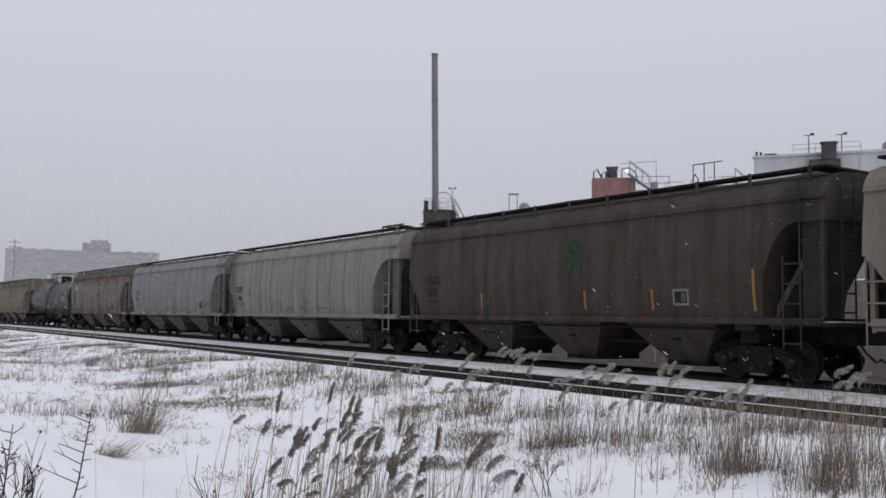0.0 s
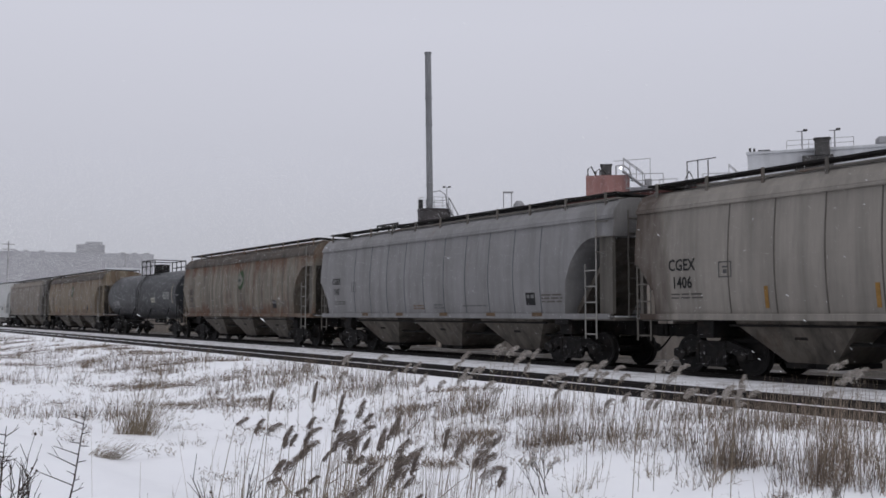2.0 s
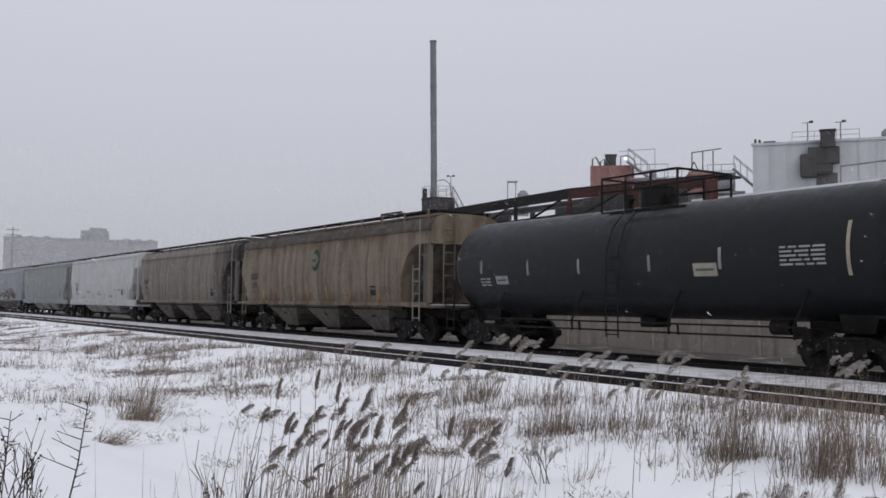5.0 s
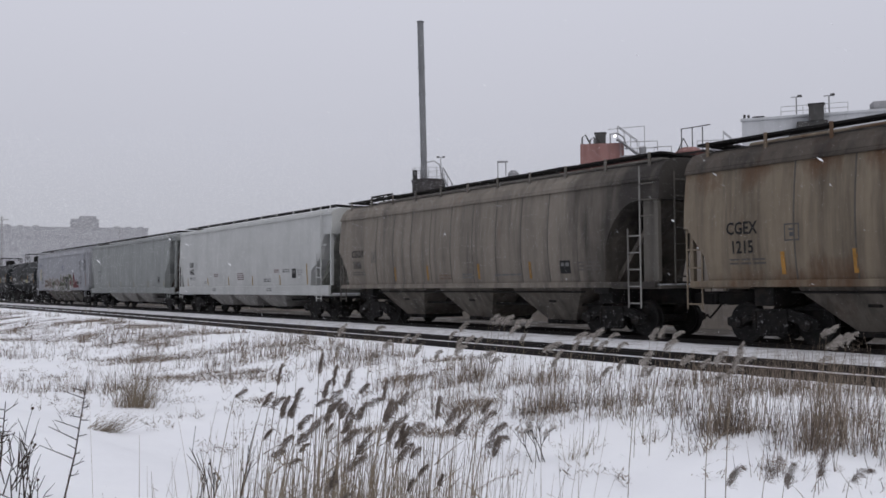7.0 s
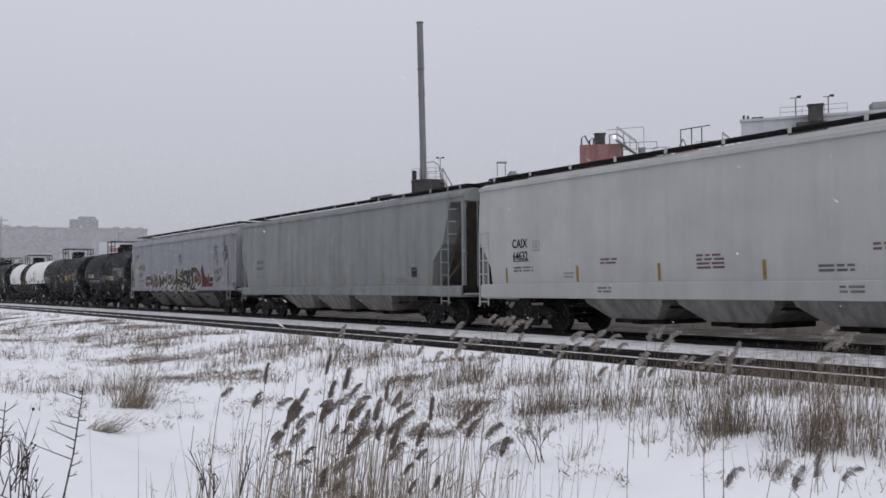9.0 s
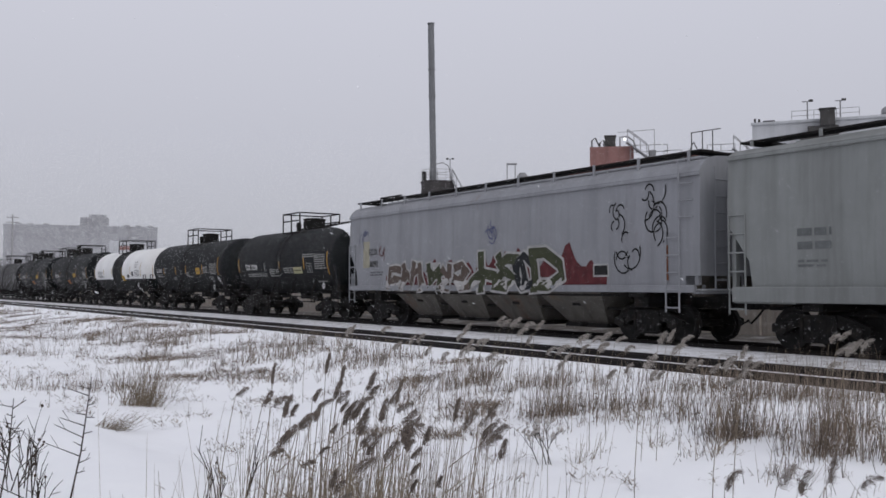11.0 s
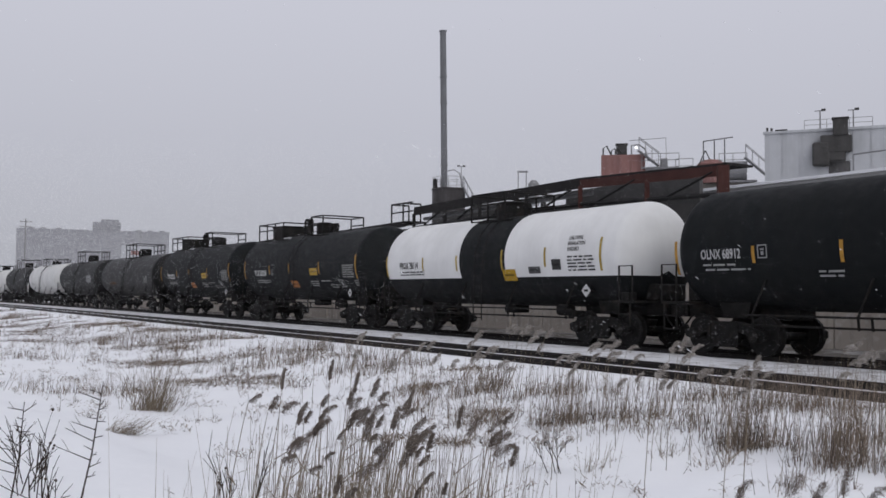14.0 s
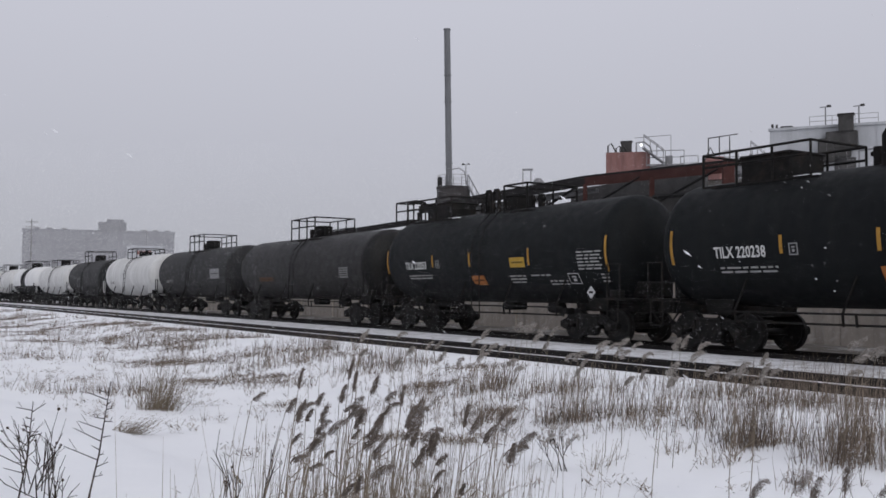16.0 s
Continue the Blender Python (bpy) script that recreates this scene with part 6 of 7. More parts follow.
def grass_patch(name, label, spots, material, seed):
    """One object of dry grass; spots: x, y, half width, half depth, height, stalks and, for a tuft bent by the wind, its lean."""
    rng = random.Random(seed)
    vs, fs = [], []
    for x, y, rx, ry, h, n, *bent in spots:
        cores = [(x + rng.gauss(0, 0.5) * rx, y + rng.gauss(0, 0.5) * ry) for _ in range(max(3, int(n / 7)))]
        sway = 0.30 if bent else 0.13 if h > 0.45 else 0.24
        for _ in range(int(n * 0.50)):
            cx, cy = rng.choice(cores)
            ox, oy = rng.gauss(0, 0.06), rng.gauss(0, 0.06)
            bx, by = cx + ox, cy + oy
            hh = h * (0.22 + 0.88 * rng.random() ** 1.7)
            lean = rng.gauss(0.07, sway) * hh + ox * 0.8 + (bent[0] * hh if bent else 0.0)
            z = ground_z(bx, by) - 0.02
            tip = (bx + lean, by + rng.gauss(0, 0.14) * hh, z + hh * (1.0 - 0.6 * bent[0] if bent else 1.0))
            blade(vs, fs, (bx, by, z), tip, rng.uniform(0.0015, 0.0036) * (1 + by / 30), 0.25 * hh * rng.random(), rng)
            for _ in range(rng.choice((0, 1, 2, 3))):
                p = Vector((bx, by, z)).lerp(Vector(tip), rng.uniform(0.25, 0.95))
                a, ln = rng.uniform(0, 6.28), rng.uniform(0.03, 0.09)
                blade(vs, fs, p, p + Vector((ln * math.cos(a), ln * math.sin(a) * 0.5, rng.uniform(-0.5, 0.5) * ln)), rng.uniform(0.002, 0.0048) * (1 + by / 30), 0.2 * ln, rng)
    me = bpy.data.meshes.new(name)
    me.from_pydata(vs, [], fs)
    ob = part(name, me, material)
    tagged(ob, label, "grass", kind="stuff")


def on_bank(x, y):
    return -0.745 * (x + 8.5) - 0.666 * (y - 16.5) > -0.2


def build_grass():
    left = [(-16.6, 38.5, 5, 3, 0.5, 500), (-12.1, 26.3, 2.2, 1.6, 0.45, 420), (-7.1, 17.2, 1.3, 0.8, 0.42, 420), (-6.2, 17.8, 0.9, 0.6, 0.35, 260), (-8.2, 27.6, 1.0, 0.7, 0.6, 260),
            (-25, 53, 7, 4, 0.5, 420), (-11, 33, 3, 2, 0.55, 380), (-8.4, 30.4, 2.5, 1.2, 0.6, 420)]
    mid = [(-4.3, 22.0, 1.6, 0.9, 0.62, 620), (-2.0, 19.8, 1.1, 0.8, 0.55, 480), (-0.7, 16.3, 0.6, 0.6, 0.5, 240), (0.5, 16.0, 0.75, 0.4, 0.50, 640), (-3.5, 24.0, 1.6, 0.7, 0.6, 480),
           (-1.2, 19.5, 1.2, 0.6, 0.55, 440), (1.6, 12.9, 0.55, 0.35, 0.62, 620), (2.6, 12.7, 0.9, 0.6, 0.55, 620), (-3.7, 18.4, 0.7, 0.6, 0.3, 180), (1.8, 15.0, 1.3, 0.6, 0.5, 620), (0.4, 13.4, 0.6, 0.35, 0.42, 420), (-0.6, 14.6, 0.8, 0.4, 0.3, 200)]
    right = [(3.34, 10.6, 0.42, 0.28, 0.78, 780), (4.0, 9.6, 0.45, 0.40, 0.80, 760), (4.5, 10.4, 0.7, 0.5, 0.80, 640), (3.9, 13.8, 0.9, 0.5, 0.55, 560), (4.6, 12.6, 0.9, 0.5, 0.7, 720), (3.0, 11.7, 0.5, 0.4, 0.5, 260),
             (4.5, 8.9, 0.4, 0.35, 0.75, 380), (5.6, 12.2, 1.0, 0.8, 0.8, 620)]
    clumps = [(-4.95, 15.0, 0.34, 0.24, 1.05, 520, 0.16), (-4.42, 12.2, 0.16, 0.12, 0.52, 300, 0.75), (2.43, 10.5, 0.15, 0.12, 0.30, 60), (1.53, 10.25, 0.10, 0.08, 0.36, 40), (2.2, 12.0, 0.5, 0.25, 0.3, 180)]
    grass_patch("grass_verge", "low dry brown grass poking through the snow", left, STRAW, 1)
    grass_patch("grass_trackside", "patches of dry brown grass beside the siding", mid, STRAW, 2)
    grass_patch("grass_thicket", "dense thicket of tall dry grass in snow", right, STRAW, 3)
    grass_patch("grass_tussocks", "single dry grass tussocks standing in snow", clumps, STRAW_PALE, 4)
    rng = random.Random(9)
    strip, thin = [], []
    for _ in range(300):
        u, d = rng.uniform(-80, -4), rng.uniform(13.6, 17.5)
        p = on_line(u, d)
        if noise.noise((p.x * 0.45, p.y * 0.45, 2.0)) < 0.02:
            continue
        strip.append((p.x, p.y, 0.4, 0.25, rng.uniform(0.2, 0.5), rng.uniform(18, 70)))
    for _ in range(420):
        u, d = rng.uniform(-70, -2), rng.uniform(9.0, 15.0)
        p = on_line(u, d)
        if p.y > 10.2 and not (p.x < -1.0 and on_bank(p.x, p.y)) and noise.noise((p.x * 0.4, p.y * 0.4, 5.0)) > -0.12:
            thin.append((p.x, p.y, 0.35, 0.25, rng.uniform(0.08, 0.34), rng.uniform(5, 26)))
    grass_patch("grass_fringe", "thin fringe of dry stalks along the siding", strip, STRAW, 5)
    grass_patch("grass_stubble", "scattered dry stalks and stubble in the snow", thin, STRAW, 6)


def build_mats():
    """Flattened mats of old grass lying on the snow."""
    rng = random.Random(77)
    vs, fs = [], []
    for _ in range(230):
        u, d = rng.uniform(-75, -6), rng.uniform(12.6, 17.6)
        c = on_line(u, d)
        if c.y < 11 or (c.x < -1.0 and on_bank(c.x, c.y)) or noise.noise((c.x * 0.3, c.y * 0.3, 7.0)) < -0.05:
            continue
        if c.y > 26 and rng.random() < 0.6:
            continue
        r = rng.uniform(0.16, 0.46) * (1 + c.y / 40)
        for _ in range(int(rng.uniform(90, 260))):
            x, y = c.x + rng.gauss(0, r), c.y + rng.gauss(0, r * 0.5)
            z = ground_z(x, y)
            a, ln = rng.uniform(0, 2 * math.pi), rng.uniform(0.05, 0.20)
            blade(vs, fs, (x, y, z + 0.005), (x + ln * math.cos(a), y + ln * math.sin(a), z + rng.uniform(0.01, 0.13)), rng.uniform(0.002, 0.0055) * (1 + y / 30), 0.3 * ln, rng)
    # small curls of dead leaves, scattered over the open snow
    for _ in range(900):
        u, d = rng.uniform(-45, -3), rng.uniform(8.4, 16.5)
        c = on_line(u, d)
        if c.y < 8.6 or (c.x < -1.0 and on_bank(c.x, c.y)) or noise.noise((c.x * 0.5, c.y * 0.5, 3.0)) < -0.1:
            continue
        r = rng.uniform(0.03, 0.13)
        for _ in range(int(rng.uniform(5, 26))):
            x, y = c.x + rng.gauss(0, r), c.y + rng.gauss(0, r * 0.6)
            z = ground_z(x, y)
            a, ln = rng.uniform(0, 2 * math.pi), rng.uniform(0.03, 0.10)
            lift = rng.uniform(0.0, 0.10)
            blade(vs, fs, (x, y, z + lift), (x + ln * math.cos(a), y + ln * math.sin(a), z + lift + rng.uniform(-0.02, 0.07)), rng.uniform(0.003, 0.007), 0.5 * ln, rng)
    me = bpy.data.meshes.new("grass_mats")
    me.from_pydata(vs, [], fs)
    tagged(part("grass_mats", me, STRAW), "flattened mats of old brown grass on the snow", "grass", kind="stuff")


REEDS = []


def reed(x, y, top, plume_len, frosted, seed, group, bolt=False):
    """A common reed with its plume's middle at x, y, top: a thin bent stem, dry leaves and a one-sided plume that nods with the wind."""
    rng = random.Random(seed)
    # the plume's bent axis
    rise, nod = (radians(rng.uniform(48, 84)), radians(rng.uniform(15, 62))) if not frosted else (radians(rng.uniform(58, 86)), radians(rng.uniform(35, 90)))
    if bolt:
        rise, nod = radians(84), radians(12)
    drift = rng.uniform(-0.2, 0.2)
    axis, ways, p = [], [], Vector((0, 0, 0))
    for i in range(11):
        g = rise - nod * (i / 10) ** 1.3
        d = Vector((math.cos(g), drift * 0.5, math.sin(g))).normalized()
        axis.append(p.copy())
        ways.append(d)
        p = p + d * (plume_len * 0.078)
    mid = axis[5]
    lean = rng.uniform(0.03, 0.15) * (top + 0.6)
    ly = rng.uniform(-0.05, 0.05)
    x, y = x - mid.x - lean, y - ly
    z0 = ground_z(x, y)
    h = max(0.2, top - mid.z - z0)
    ob = new("reed")
    ob.matrix_basis = pose(x, y, z0)
    tagged(ob, "dry reed with a frosted drooping plume in snow" if frosted else "dry brown reed with a feathery drooping plume", "reed", group)
    pts = [(lean * k ** 1.8, ly * k, h * k) for k in (0, 0.3, 0.6, 0.85, 1.0)]
    bm = bmesh.new()
    for i, (a, b) in enumerate(zip(pts, pts[1:])):
        rod(bm, a, b, 0.0042 - 0.0006 * i, 4, 0.0036 - 0.0006 * i)
    part("stem", bm, STRAW_PALE, ob)
    tip = Vector(pts[-1])
    hang = Vector((0.62, 0, -0.78))
    fat = (0.15 if bolt else rng.uniform(0.85, 1.35))
    vs, fs = [], []
    for k in range(230 if not frosted else 170):
        f = rng.random() ** 0.85
        i = min(10, int(f * 11))
        body = math.sin(math.pi * min(1.0, 0.16 + 0.80 * f)) ** 0.6
        start = tip + axis[i] + ways[i] * (plume_len * 0.07 * rng.random()) + hang * (plume_len * 0.20 * fat * body * rng.random()) + Vector((0, rng.gauss(0, 0.05), 0)) * plume_len
        ln = plume_len * (0.26 - 0.12 * f) * rng.uniform(0.55, 1.15)
        e = start + (ways[i] * rng.uniform(0.6, 1.0) + hang * rng.uniform(0.1, 0.9) * fat + Vector((rng.gauss(0, 0.22), rng.gauss(0, 0.25), rng.gauss(0, 0.22)))).normalized() * ln
        blade(vs, fs, start, e, rng.uniform(0.0015, 0.0030) * (2.7 if frosted else 1.0), 0.25 * ln, rng)
    for k in range(24):
        f = (k + rng.random()) / 24
        i = min(10, int(f * 11))
        body = 0.45 + 0.55 * math.sin(math.pi * min(1.0, 0.22 + 0.70 * f))
        arm = (ways[i] * rng.uniform(0.35, 0.95) + hang * rng.uniform(0.2, 1.0) * min(1.0, fat) + Vector((rng.gauss(0, 0.18), rng.gauss(0, 0.35), rng.gauss(0, 0.18)))).normalized()
        far = plume_len * 0.30 * body * rng.uniform(0.6, 1.2) * fat * (1.1 - 0.55 * f)
        root = tip + axis[i]
        for _ in range(9 if not frosted else 6):
            g = rng.random()
            start = root + arm * (far * g) + hang * (far * 0.22 * g * g) + Vector((rng.gauss(0, 0.03), rng.gauss(0, 0.04), rng.gauss(0, 0.03))) * plume_len
            ln = plume_len * rng.uniform(0.07, 0.19)
            e = start + (arm + ways[i] * 0.4 + hang * rng.uniform(-0.1, 0.5) + Vector((rng.gauss(0, 0.25), rng.gauss(0, 0.25), rng.gauss(0, 0.25)))).normalized() * ln
            blade(vs, fs, start, e, rng.uniform(0.0015, 0.0030) * (2.7 if frosted else 1.0), 0.25 * ln, rng)
    me = bpy.data.meshes.new("plume")
    me.from_pydata(vs, [], fs)
    part("plume", me, PLUME_FROST if frosted else PLUME, ob, "frosted plume" if frosted else "")
    for k in range(rng.choice((1, 2, 3))):
        f = rng.uniform(0.3, 0.75)
        b = Vector(pts[0]).lerp(tip, f)
        ln = rng.uniform(0.16, 0.34)
        vs, fs = [], []
        sgn = rng.choice((-0.6, 1, 1))
        blade(vs, fs, b, b + Vector((sgn * ln * 0.8, rng.uniform(-0.1, 0.1), ln * rng.uniform(0.1, 0.7))), 0.006, 0.5 * ln, rng)
        me = bpy.data.meshes.new("leaf")
        me.from_pydata(vs, [], fs)
        part("leaf", me, STRAW_PALE, ob)
    REEDS.append((ob, seed, 0.6 if frosted else 1.0))


def build_reeds():
    # nodding heads: across, away, height
    stand = ((-1.37, 6.2, 0.54), (-1.16, 6.1, 0.5), (-1.07, 6.05, 0.5), (-0.95, 5.65, 0.5), (-0.89, 6.2, 0.52), (-0.85, 5.6, 0.5), (-0.81, 5.15, 0.5), (-0.72, 5.15, 0.5), (-0.75, 5.95, 0.5), (-0.69, 6.2, 0.51),
             (-0.73, 6.2, 0.55), (-0.57, 6.2, 0.61), (-0.53, 6.2, 0.56), (-0.49, 6.1, 0.5), (-0.48, 5.5, 0.5), (-0.47, 5.1, 0.5))
    thick = ((-0.55, 5.5, 0.5), (-0.61, 5.7, 0.5), (-0.63, 5.4, 0.5), (-0.37, 5.5, 0.5), (-0.28, 6.1, 0.5), (-0.25, 5.75, 0.5), (-0.25, 5.3, 0.5), (-0.22, 4.95, 0.5), (-0.24, 4.7, 0.5), (-0.21, 4.7, 0.47),
             (-0.24, 4.7, 0.41), (-0.14, 4.85, 0.5), (-0.13, 4.7, 0.48), (-0.44, 4.7, 0.48), (-0.39, 4.7, 0.44), (-0.45, 4.7, 0.35))
    lone = ((-0.83, 4.7, 0.47), (-0.74, 4.7, 0.49), (0.12, 5.15, 0.5), (0.16, 4.9, 0.5), (0.26, 5.6, 0.5), (0.24, 5.25, 0.5), (0.27, 4.75, 0.5), (0.25, 4.7, 0.46), (0.31, 4.7, 0.42))
    slim = ((-1.1, 6.2, 0.65), (-0.77, 6.2, 0.71), (-0.68, 6.2, 0.63), (-0.32, 6.2, 0.53), (0.02, 5.5, 0.5))
    for i, (x, y, z) in enumerate(stand + thick + lone):
        reed(x, y, z, 0.115 + 0.016 * (i % 4), False, 100 + i, "foreground reeds")
    for i, (x, y, z) in enumerate(slim):
        reed(x, y, z, 0.15, False, 170 + i, "foreground reeds", True)
    rng = random.Random(8)
    for i in range(18):
        x, y, z = rng.choice(stand + thick)
        reed(x + rng.gauss(0, 0.12), max(4.6, y + rng.gauss(0, 0.2)), z - rng.uniform(0.08, 0.32), 0.08 + 0.04 * rng.random(), False, 400 + i, "foreground reeds")
    for i, (x, y) in enumerate([(1.74, 5.69), (2.09, 5.88), (2.09, 5.62), (2.42, 5.98), (2.54, 5.72)]):
        reed(x + 0.05, y, 0.06, 0.19 + 0.03 * (i % 2), False, 150 + i, "foreground reeds")
    frosty = [(1.1, 18.2), (1.1, 16.9), (1.35, 17.5), (1.47, 16.4), (1.57, 15.7), (1.1, 13.6), (1.77, 11.7), (2.13, 12.2), (1.24, 9.84), (2.97, 12.2), (3.02, 11.6), (2.47, 9.93), (5.07, 12.0), (5.35, 12.4),
              (4.79, 10.6), (4.11, 9.6), (2.43, 7.97), (2.43, 7.54), (1.77, 8.02), (0.36, 14.5), (4.25, 9.75), (4.6, 10.4), (2.75, 11.8), (1.25, 17.0)]
    for i, (x, y) in enumerate(frosty):
        reed(x, y, 0.60, 0.13 + 0.0080 * y, True, 200 + i, "frosted reeds")
    for i in range(44):
        u, d = rng.uniform(-17, -7), rng.uniform(13.2, 16.6)
        p = on_line(u, d)
        reed(p.x, p.y, rng.uniform(0.15, 0.55), 0.12 + 0.0068 * p.y, True, 300 + i, "frosted reeds")
    # bare stalks without plumes, at the foot of the foreground reeds
    rng = random.Random(31)
    vs, fs = [], []
    for _ in range(1300):
        x, y = rng.gauss(-0.5, 0.5), rng.uniform(4.2, 7.2)
        z = ground_z(x, y) - 0.02
        h = rng.choice((rng.uniform(0.35, 0.75), rng.uniform(0.55, 1.15)))
        blade(vs, fs, (x, y, z), (x + rng.gauss(0.08, 0.12) * h, y + rng.gauss(0, 0.08) * h, z + h), rng.uniform(0.0018, 0.0036), 0.12 * h * rng.random(), rng)
    for _ in range(1500):
        x, y = rng.gauss(-0.45, 0.55), rng.uniform(4.4, 6.6)
        z = ground_z(x, y) + rng.uniform(0.05, 0.62) * rng.random() ** 0.5
        a, ln = rng.uniform(0, 6.28), rng.uniform(0.05, 0.16)
        blade(vs, fs, (x, y, z), (x + ln * math.cos(a), y + 0.4 * ln * math.sin(a), z + rng.uniform(-0.6, 0.8) * ln), rng.uniform(0.003, 0.006), 0.4 * ln, rng)
    me = bpy.data.meshes.new("reed_stalks")
    me.from_pydata(vs, [], fs)
    tagged(part("reed_stalks", me, STRAW_PALE), "thick stand of dry reed stalks and broken leaves", "reed bed", kind="stuff")


def weed(x, y, high, spread_, seed, heads=0):
    """A dark dead weed: a stalk that forks into thin twigs, some with seed heads."""
    rng = random.Random(seed)
    ob = new("dead_weed")
    ob.matrix_basis = pose(x, y, ground_z(x, y))
    tagged(ob, "dark branching dead weed standing in snow", "weed", "dead weeds")
    twigs, tips = [], []

    def grow(p, d, ln, r, level):
        q = p + d * ln
        twigs.append((p, q, r))
        if level == 0:
            tips.append(q)
            return
        for k in range(rng.choice((2, 3, 3))):
            f = rng.uniform(0.35, 1.0)
            e = (d + Vector((rng.gauss(0, spread_), rng.gauss(0, spread_), rng.uniform(-0.1, 0.35)))).normalized()
            grow(p.lerp(q, f), e, ln * rng.uniform(0.45, 0.75), r * 0.65, level - 1)
        tips.append(q)
    for k in range(rng.choice((1, 2, 3)) if heads < 10 else 4):
        grow(Vector((rng.gauss(0, 0.04), rng.gauss(0, 0.04), -0.03)), Vector((rng.gauss(0, 0.22), rng.gauss(0, 0.1), 1)).normalized(), high * rng.uniform(0.5, 0.68), 0.0062, 2 if heads < 20 else 3)
    for p, q, r in twigs:
        bm = bmesh.new()
        rod(bm, p, q, r, 4, r * 0.7)
        part("stalk" if r > 0.006 else "twig", bm, TWIG, ob)
    for q in rng.sample(tips, min(heads, len(tips))):
        bm = bmesh.new()
        bmesh.ops.create_icosphere(bm, subdivisions=1, radius=0.012 if heads < 20 else 0.017)
        for v in bm.verts:
            v.co *= rng.uniform(0.7, 1.25)
        bmesh.ops.translate(bm, verts=bm.verts, vec=q)
        part("seed_head", bm, TWIG if heads < 20 else PLUME_FROST, ob)
    REEDS.append((ob, seed, 0.25))


def sprig(x, y, high, lean, seed):
    """A dead weed with one straight stalk and short side twigs all the way up."""
    rng = random.Random(seed)
    ob = new("dead_weed")
    ob.matrix_basis = pose(x, y, ground_z(x, y))
    tagged(ob, "dark dead weed with a straight stalk and short side twigs", "weed", "dead weeds")
    foot, tip = Vector((0, 0, -0.03)), Vector((lean, 0.02, high))
    bm = bmesh.new()
    rod(bm, foot, foot.lerp(tip, 0.5) + Vector((0.02, 0, 0)), 0.0075, 5, 0.0060)
    rod(bm, foot.lerp(tip, 0.5) + Vector((0.02, 0, 0)), tip, 0.0060, 5, 0.0030)
    part("stalk", bm, TWIG, ob)
    n = 14
    for i in range(n):
        f = 0.34 + 0.62 * (i + rng.uniform(0, 0.8)) / n
        p = foot.lerp(tip, f)
        ln = rng.choice((0.08, 0.11, 0.14, 0.26)) * (1.3 - f) * rng.uniform(0.7, 1.3)
        k = rng.choice((-1, 1))
        q = p + Vector((k * ln, rng.uniform(-0.4, 0.4) * ln, rng.uniform(-0.05, 0.7) * ln))
        p = p + Vector((0.02 * (1 - abs(2 * f - 1)), 0, 0))
        bm = bmesh.new()
        rod(bm, p, q, 0.0042, 4, 0.0022)
        if rng.random() < 0.6:
            m = p.lerp(q, 0.6)
            rod(bm, m, m + Vector((k * ln * 0.3, 0, ln * 0.45)), 0.0022, 4, 0.0014)
        part("twig", bm, TWIG, ob)
    REEDS.append((ob, seed, 0.25))


def build_weeds():
    sprig(-2.66, 6.5, 1.0, 0.18, 90)
    sprig(-3.32, 6.9, 0.78, 0.10, 91)
    for i, (x, y, h, s, n) in enumerate(((-2.95, 6.5, 0.62, 0.6, 3), (-3.1, 6.9, 0.62, 0.65, 3), (-3.45, 7.4, 0.62, 0.65, 3), (-2.75, 6.4, 0.52, 0.6, 2), (1.12, 10.3, 0.5, 0.5, 70), (-3.7, 7.8, 0.6, 0.5, 3),
                                         (-1.75, 7.3, 0.45, 0.4, 2), (0.34, 5.5, 0.55, 0.45, 5), (0.68, 5.5, 0.55, 0.45, 6), (-1.55, 6.6, 0.75, 0.25, 2))):
        weed(x, y, h, s, 60 + i, n)


def bare_tree(x, y, high, seed):
    rng = random.Random(seed)
    ob = new("bare_tree")
    ob.matrix_basis = pose(x, y, -0.3)
    tagged(ob, "leafless winter tree faint in the haze", "tree", "bare trees")
    limbs, twigs = [], []

    def grow(p, d, ln, r, level):
        q = p + d * ln
        (limbs if level > 2 else twigs).append((p, q, r))
        if level == 0:
            return
        for k in range(rng.choice((2, 3))):
            e = (d * 0.9 + Vector((rng.gauss(0, 0.5), rng.gauss(0, 0.5), rng.uniform(0.0, 0.45)))).normalized()
            grow(p.lerp(q, rng.uniform(0.55, 1.0)), e, ln * rng.uniform(0.6, 0.8), r * 0.62, level - 1)
    grow(Vector((0, 0, 0)), Vector((0, 0, 1)), high * 0.34, 0.16, 5)
    for nm, rows in (("trunk", limbs), ("crown", twigs)):
        bm = bmesh.new()
        for p, q, r in rows:
            rod(bm, p, q, r, 4, r * 0.65)
        part(nm, bm, BARK, ob)


def build_trees():
    for i, (x, y, h) in enumerate(((-13.6, 109.0, 10.6), (-11.2, 112.0, 9.8), (-8.6, 109.5, 9.6), (-6.6, 111.0, 10.2), (-16.5, 114.0, 9.2), (-4.6, 116, 9.5))):
        bare_tree(x, y, h, 40 + i)


build_grass()
build_mats()
build_reeds()
build_weeds()
build_trees()


FLAKES = []


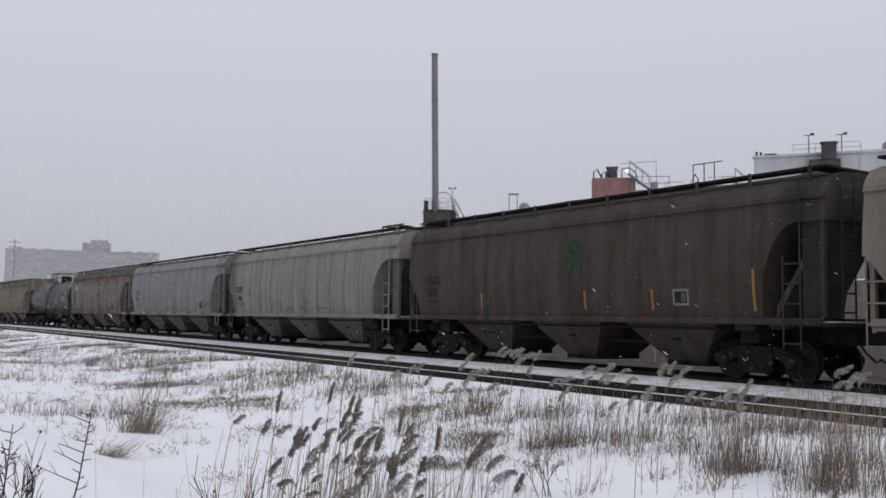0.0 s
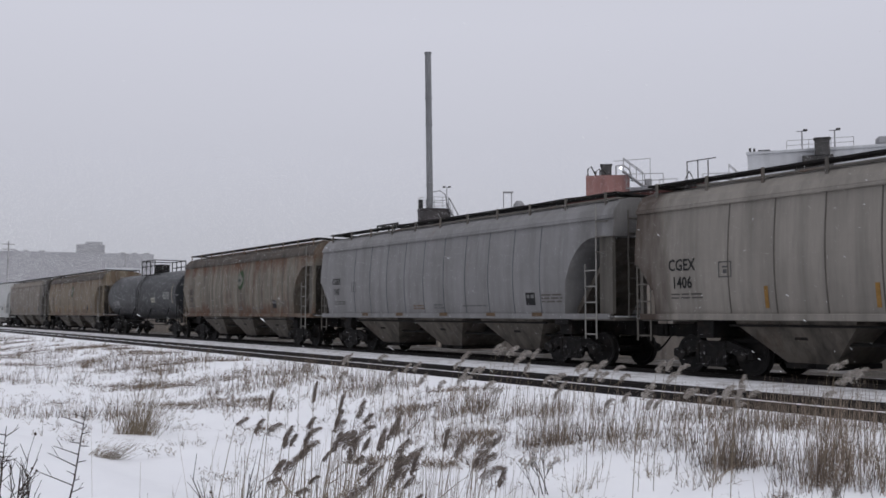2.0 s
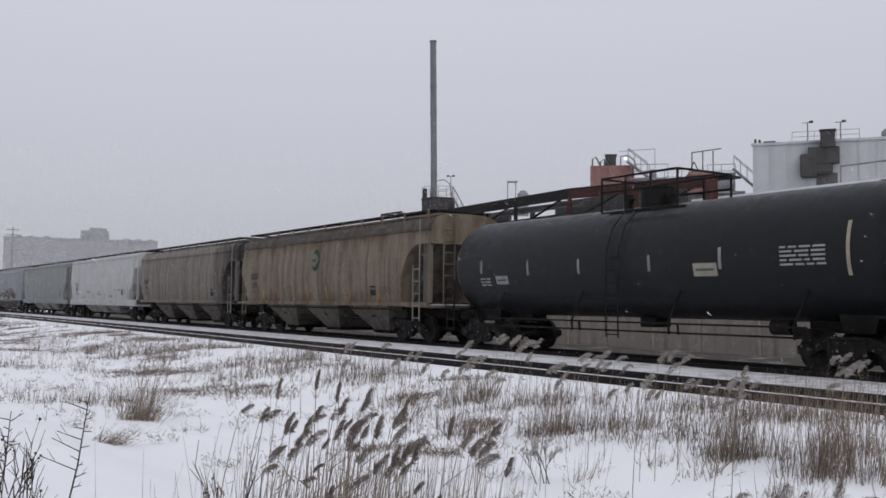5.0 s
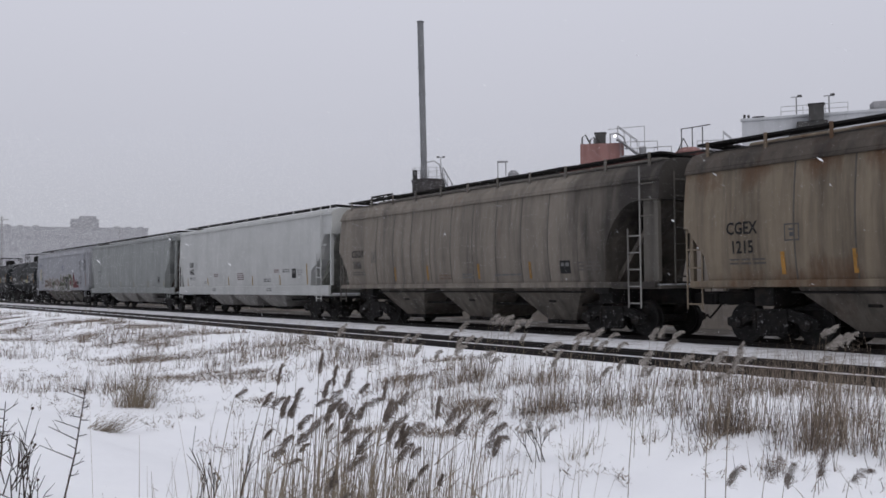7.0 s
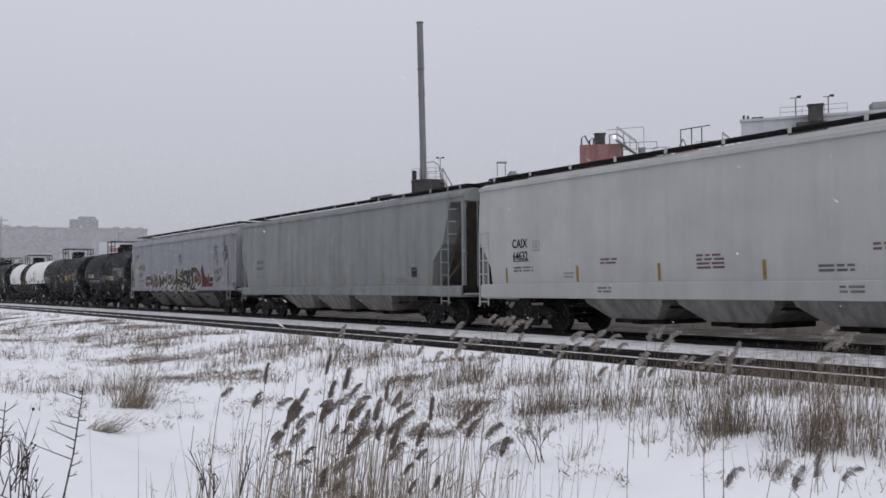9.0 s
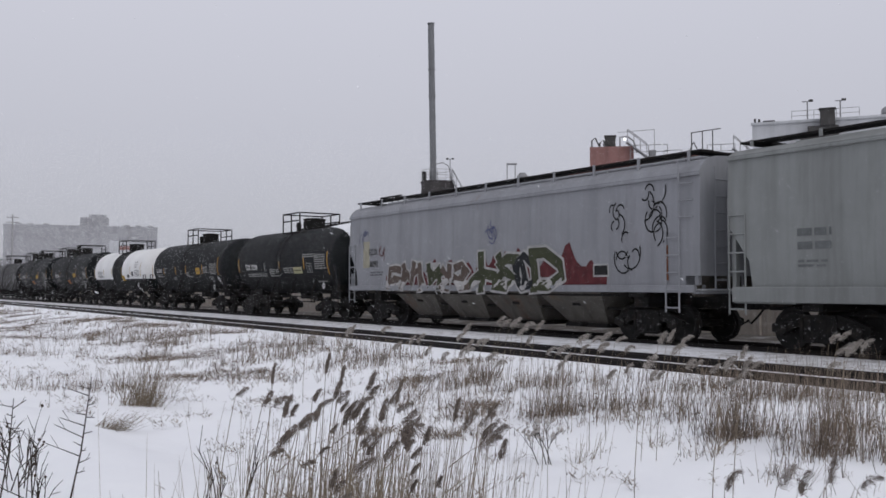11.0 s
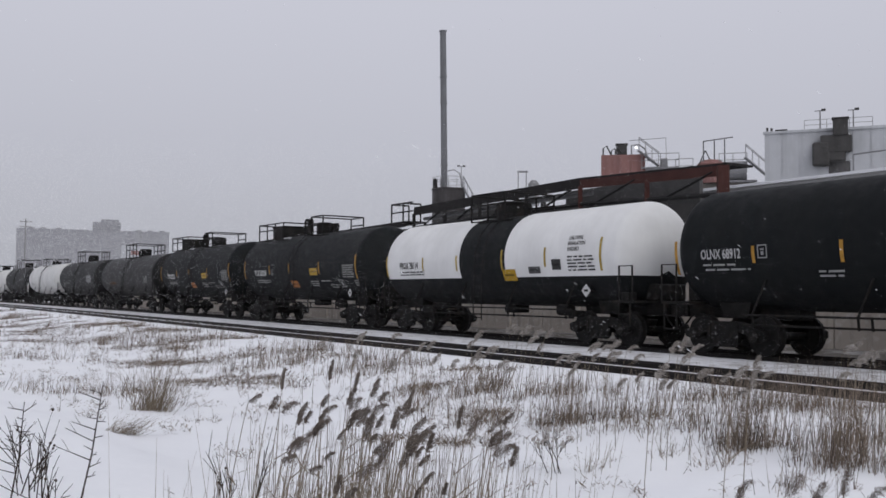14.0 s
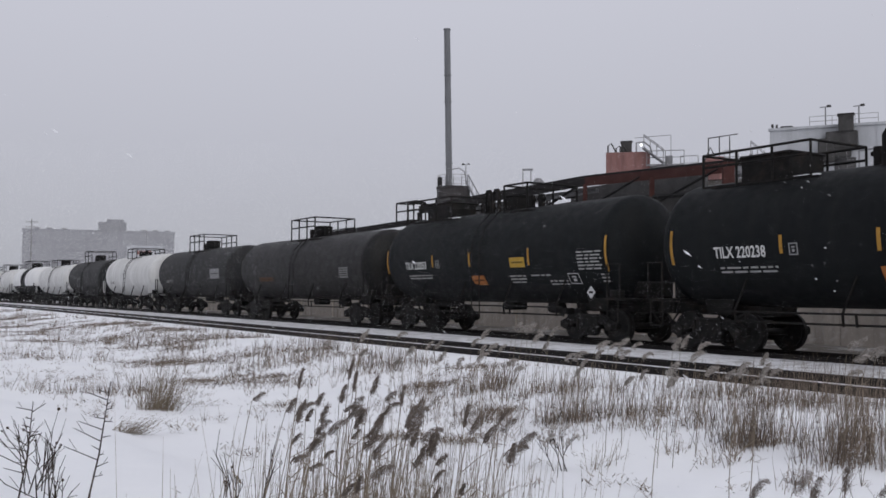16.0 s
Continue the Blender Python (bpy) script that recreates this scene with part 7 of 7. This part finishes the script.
def build_snowfall():
    """Driven snow: flakes drawn out along their fall, that drift together with the wind."""
    rng = random.Random(12)
    vs, fs = [], []
    way = Vector((0.80, -0.10, -0.60)).normalized()
    a = way.orthogonal().normalized()
    b = way.cross(a)
    for _ in range(9000):
        c = Vector((rng.uniform(-40, 9), rng.uniform(4.5, 18), rng.uniform(-1, 30)))
        ln, r = rng.uniform(0.006, 0.024), rng.uniform(0.0024, 0.0046)
        i0 = len(vs)
        vs.extend(tuple(c + p) for p in (way * ln, -way * ln, a * r, b * r, -a * r, -b * r))
        for p, q in ((2, 3), (3, 4), (4, 5), (5, 2)):
            fs.append((i0, i0 + p, i0 + q))
            fs.append((i0 + 1, i0 + q, i0 + p))
    me = bpy.data.meshes.new("falling_snow")
    me.from_pydata(vs, [], fs)
    ob = part("falling_snow", me, SNOW_CAP)
    tagged(ob, "sparse driven snowflakes falling aslant", "snowflakes", kind="stuff")
    FLAKES.append((ob, way, 2.1))
    # snow in the view's depth, enlarged with distance to stand in for haze
    gen = np.random.default_rng(4)
    n = 590000
    far = np.where(np.arange(n) % 4 == 0, gen.uniform(14, 30, n), gen.uniform(30, 335, n))
    c = np.stack([gen.uniform(-0.53, 0.53, n) * far - gen.uniform(0, 5, n), far, 0.9 + far * gen.uniform(-0.02, 0.17, n) + gen.uniform(0, 4, n)], 1)
    r = (np.where(far < 30, 0.00010, 0.00019) * far * gen.uniform(0.6, 1.4, n))[:, None]
    turn = gen.normal(0, 1, (2, n, 3)) * np.array((1.0, 0.35, 1.0))
    p = turn[0] / np.linalg.norm(turn[0], axis=1, keepdims=True)
    q = np.cross(p, turn[1])
    q /= np.linalg.norm(q, axis=1, keepdims=True)
    corners = np.stack([c + p * r * 1.3, c + q * r, c - p * r * 1.3, c - q * r], 1)[c[:, 2] > 0].reshape(-1, 3)
    me = bpy.data.meshes.new("snow_veil")
    m = len(corners) // 4
    me.vertices.add(4 * m)
    me.vertices.foreach_set("co", corners.ravel())
    me.loops.add(4 * m)
    me.loops.foreach_set("vertex_index", np.arange(4 * m))
    me.polygons.add(m)
    me.polygons.foreach_set("loop_start", np.arange(m) * 4)
    me.update(calc_edges=True)
    ob = part("snow_veil", me, SNOW_CAP)
    tagged(ob, "veil of enlarged snowflakes standing in for distant haze", "snowflakes", kind="stuff")
    FLAKES.append((ob, way, 0.35))


build_snowfall()


def roll(sets):
    """Wheels turn with the train's way; one turning serves all wheels at the same place on their truck."""
    for x in (-0.889, 0.889):
        group = [w for w in sets if abs(w.location.x - x) < 0.01]
        first = group[0]
        n = 16 * FPS
        rows = [(i / FPS, pose(x, 0, 0.457, 0, math.degrees((run(i / FPS) - run(0)) / 0.457), 0)) for i in range(n + 1)]
        walk(first, rows)
        for w in group[1:]:
            w.rotation_mode = "QUATERNION"
            w.animation_data_create()
            w.animation_data.action = first.animation_data.action
            w.animation_data.action_slot = first.animation_data.action_slot


def motions():
    for at, car in CARS:
        walk(car, [(t, line_pose(at + run(t), D_TRAIN)) for t in range(17)])
    roll(WHEELSETS)
    for ob, seed, give in REEDS:
        m = ob.matrix_basis.copy()
        rows = []
        for i in range(33):
            t = i * 0.5
            a = 2.2 * math.sin(2.1 * t + 0.7 * m.translation.x + seed) + 1.3 * math.sin(3.7 * t + 1.9 * seed)
            b = 1.2 * math.sin(1.7 * t + 2.3 * seed)
            rows.append((t, m @ pose(0, 0, 0, give * b, give * a, 0)))
        walk(ob, rows)
    for ob, way, pace in FLAKES:
        walk(ob, [(t, Matrix.Translation(way * pace * t)) for t in range(17)])


motions()
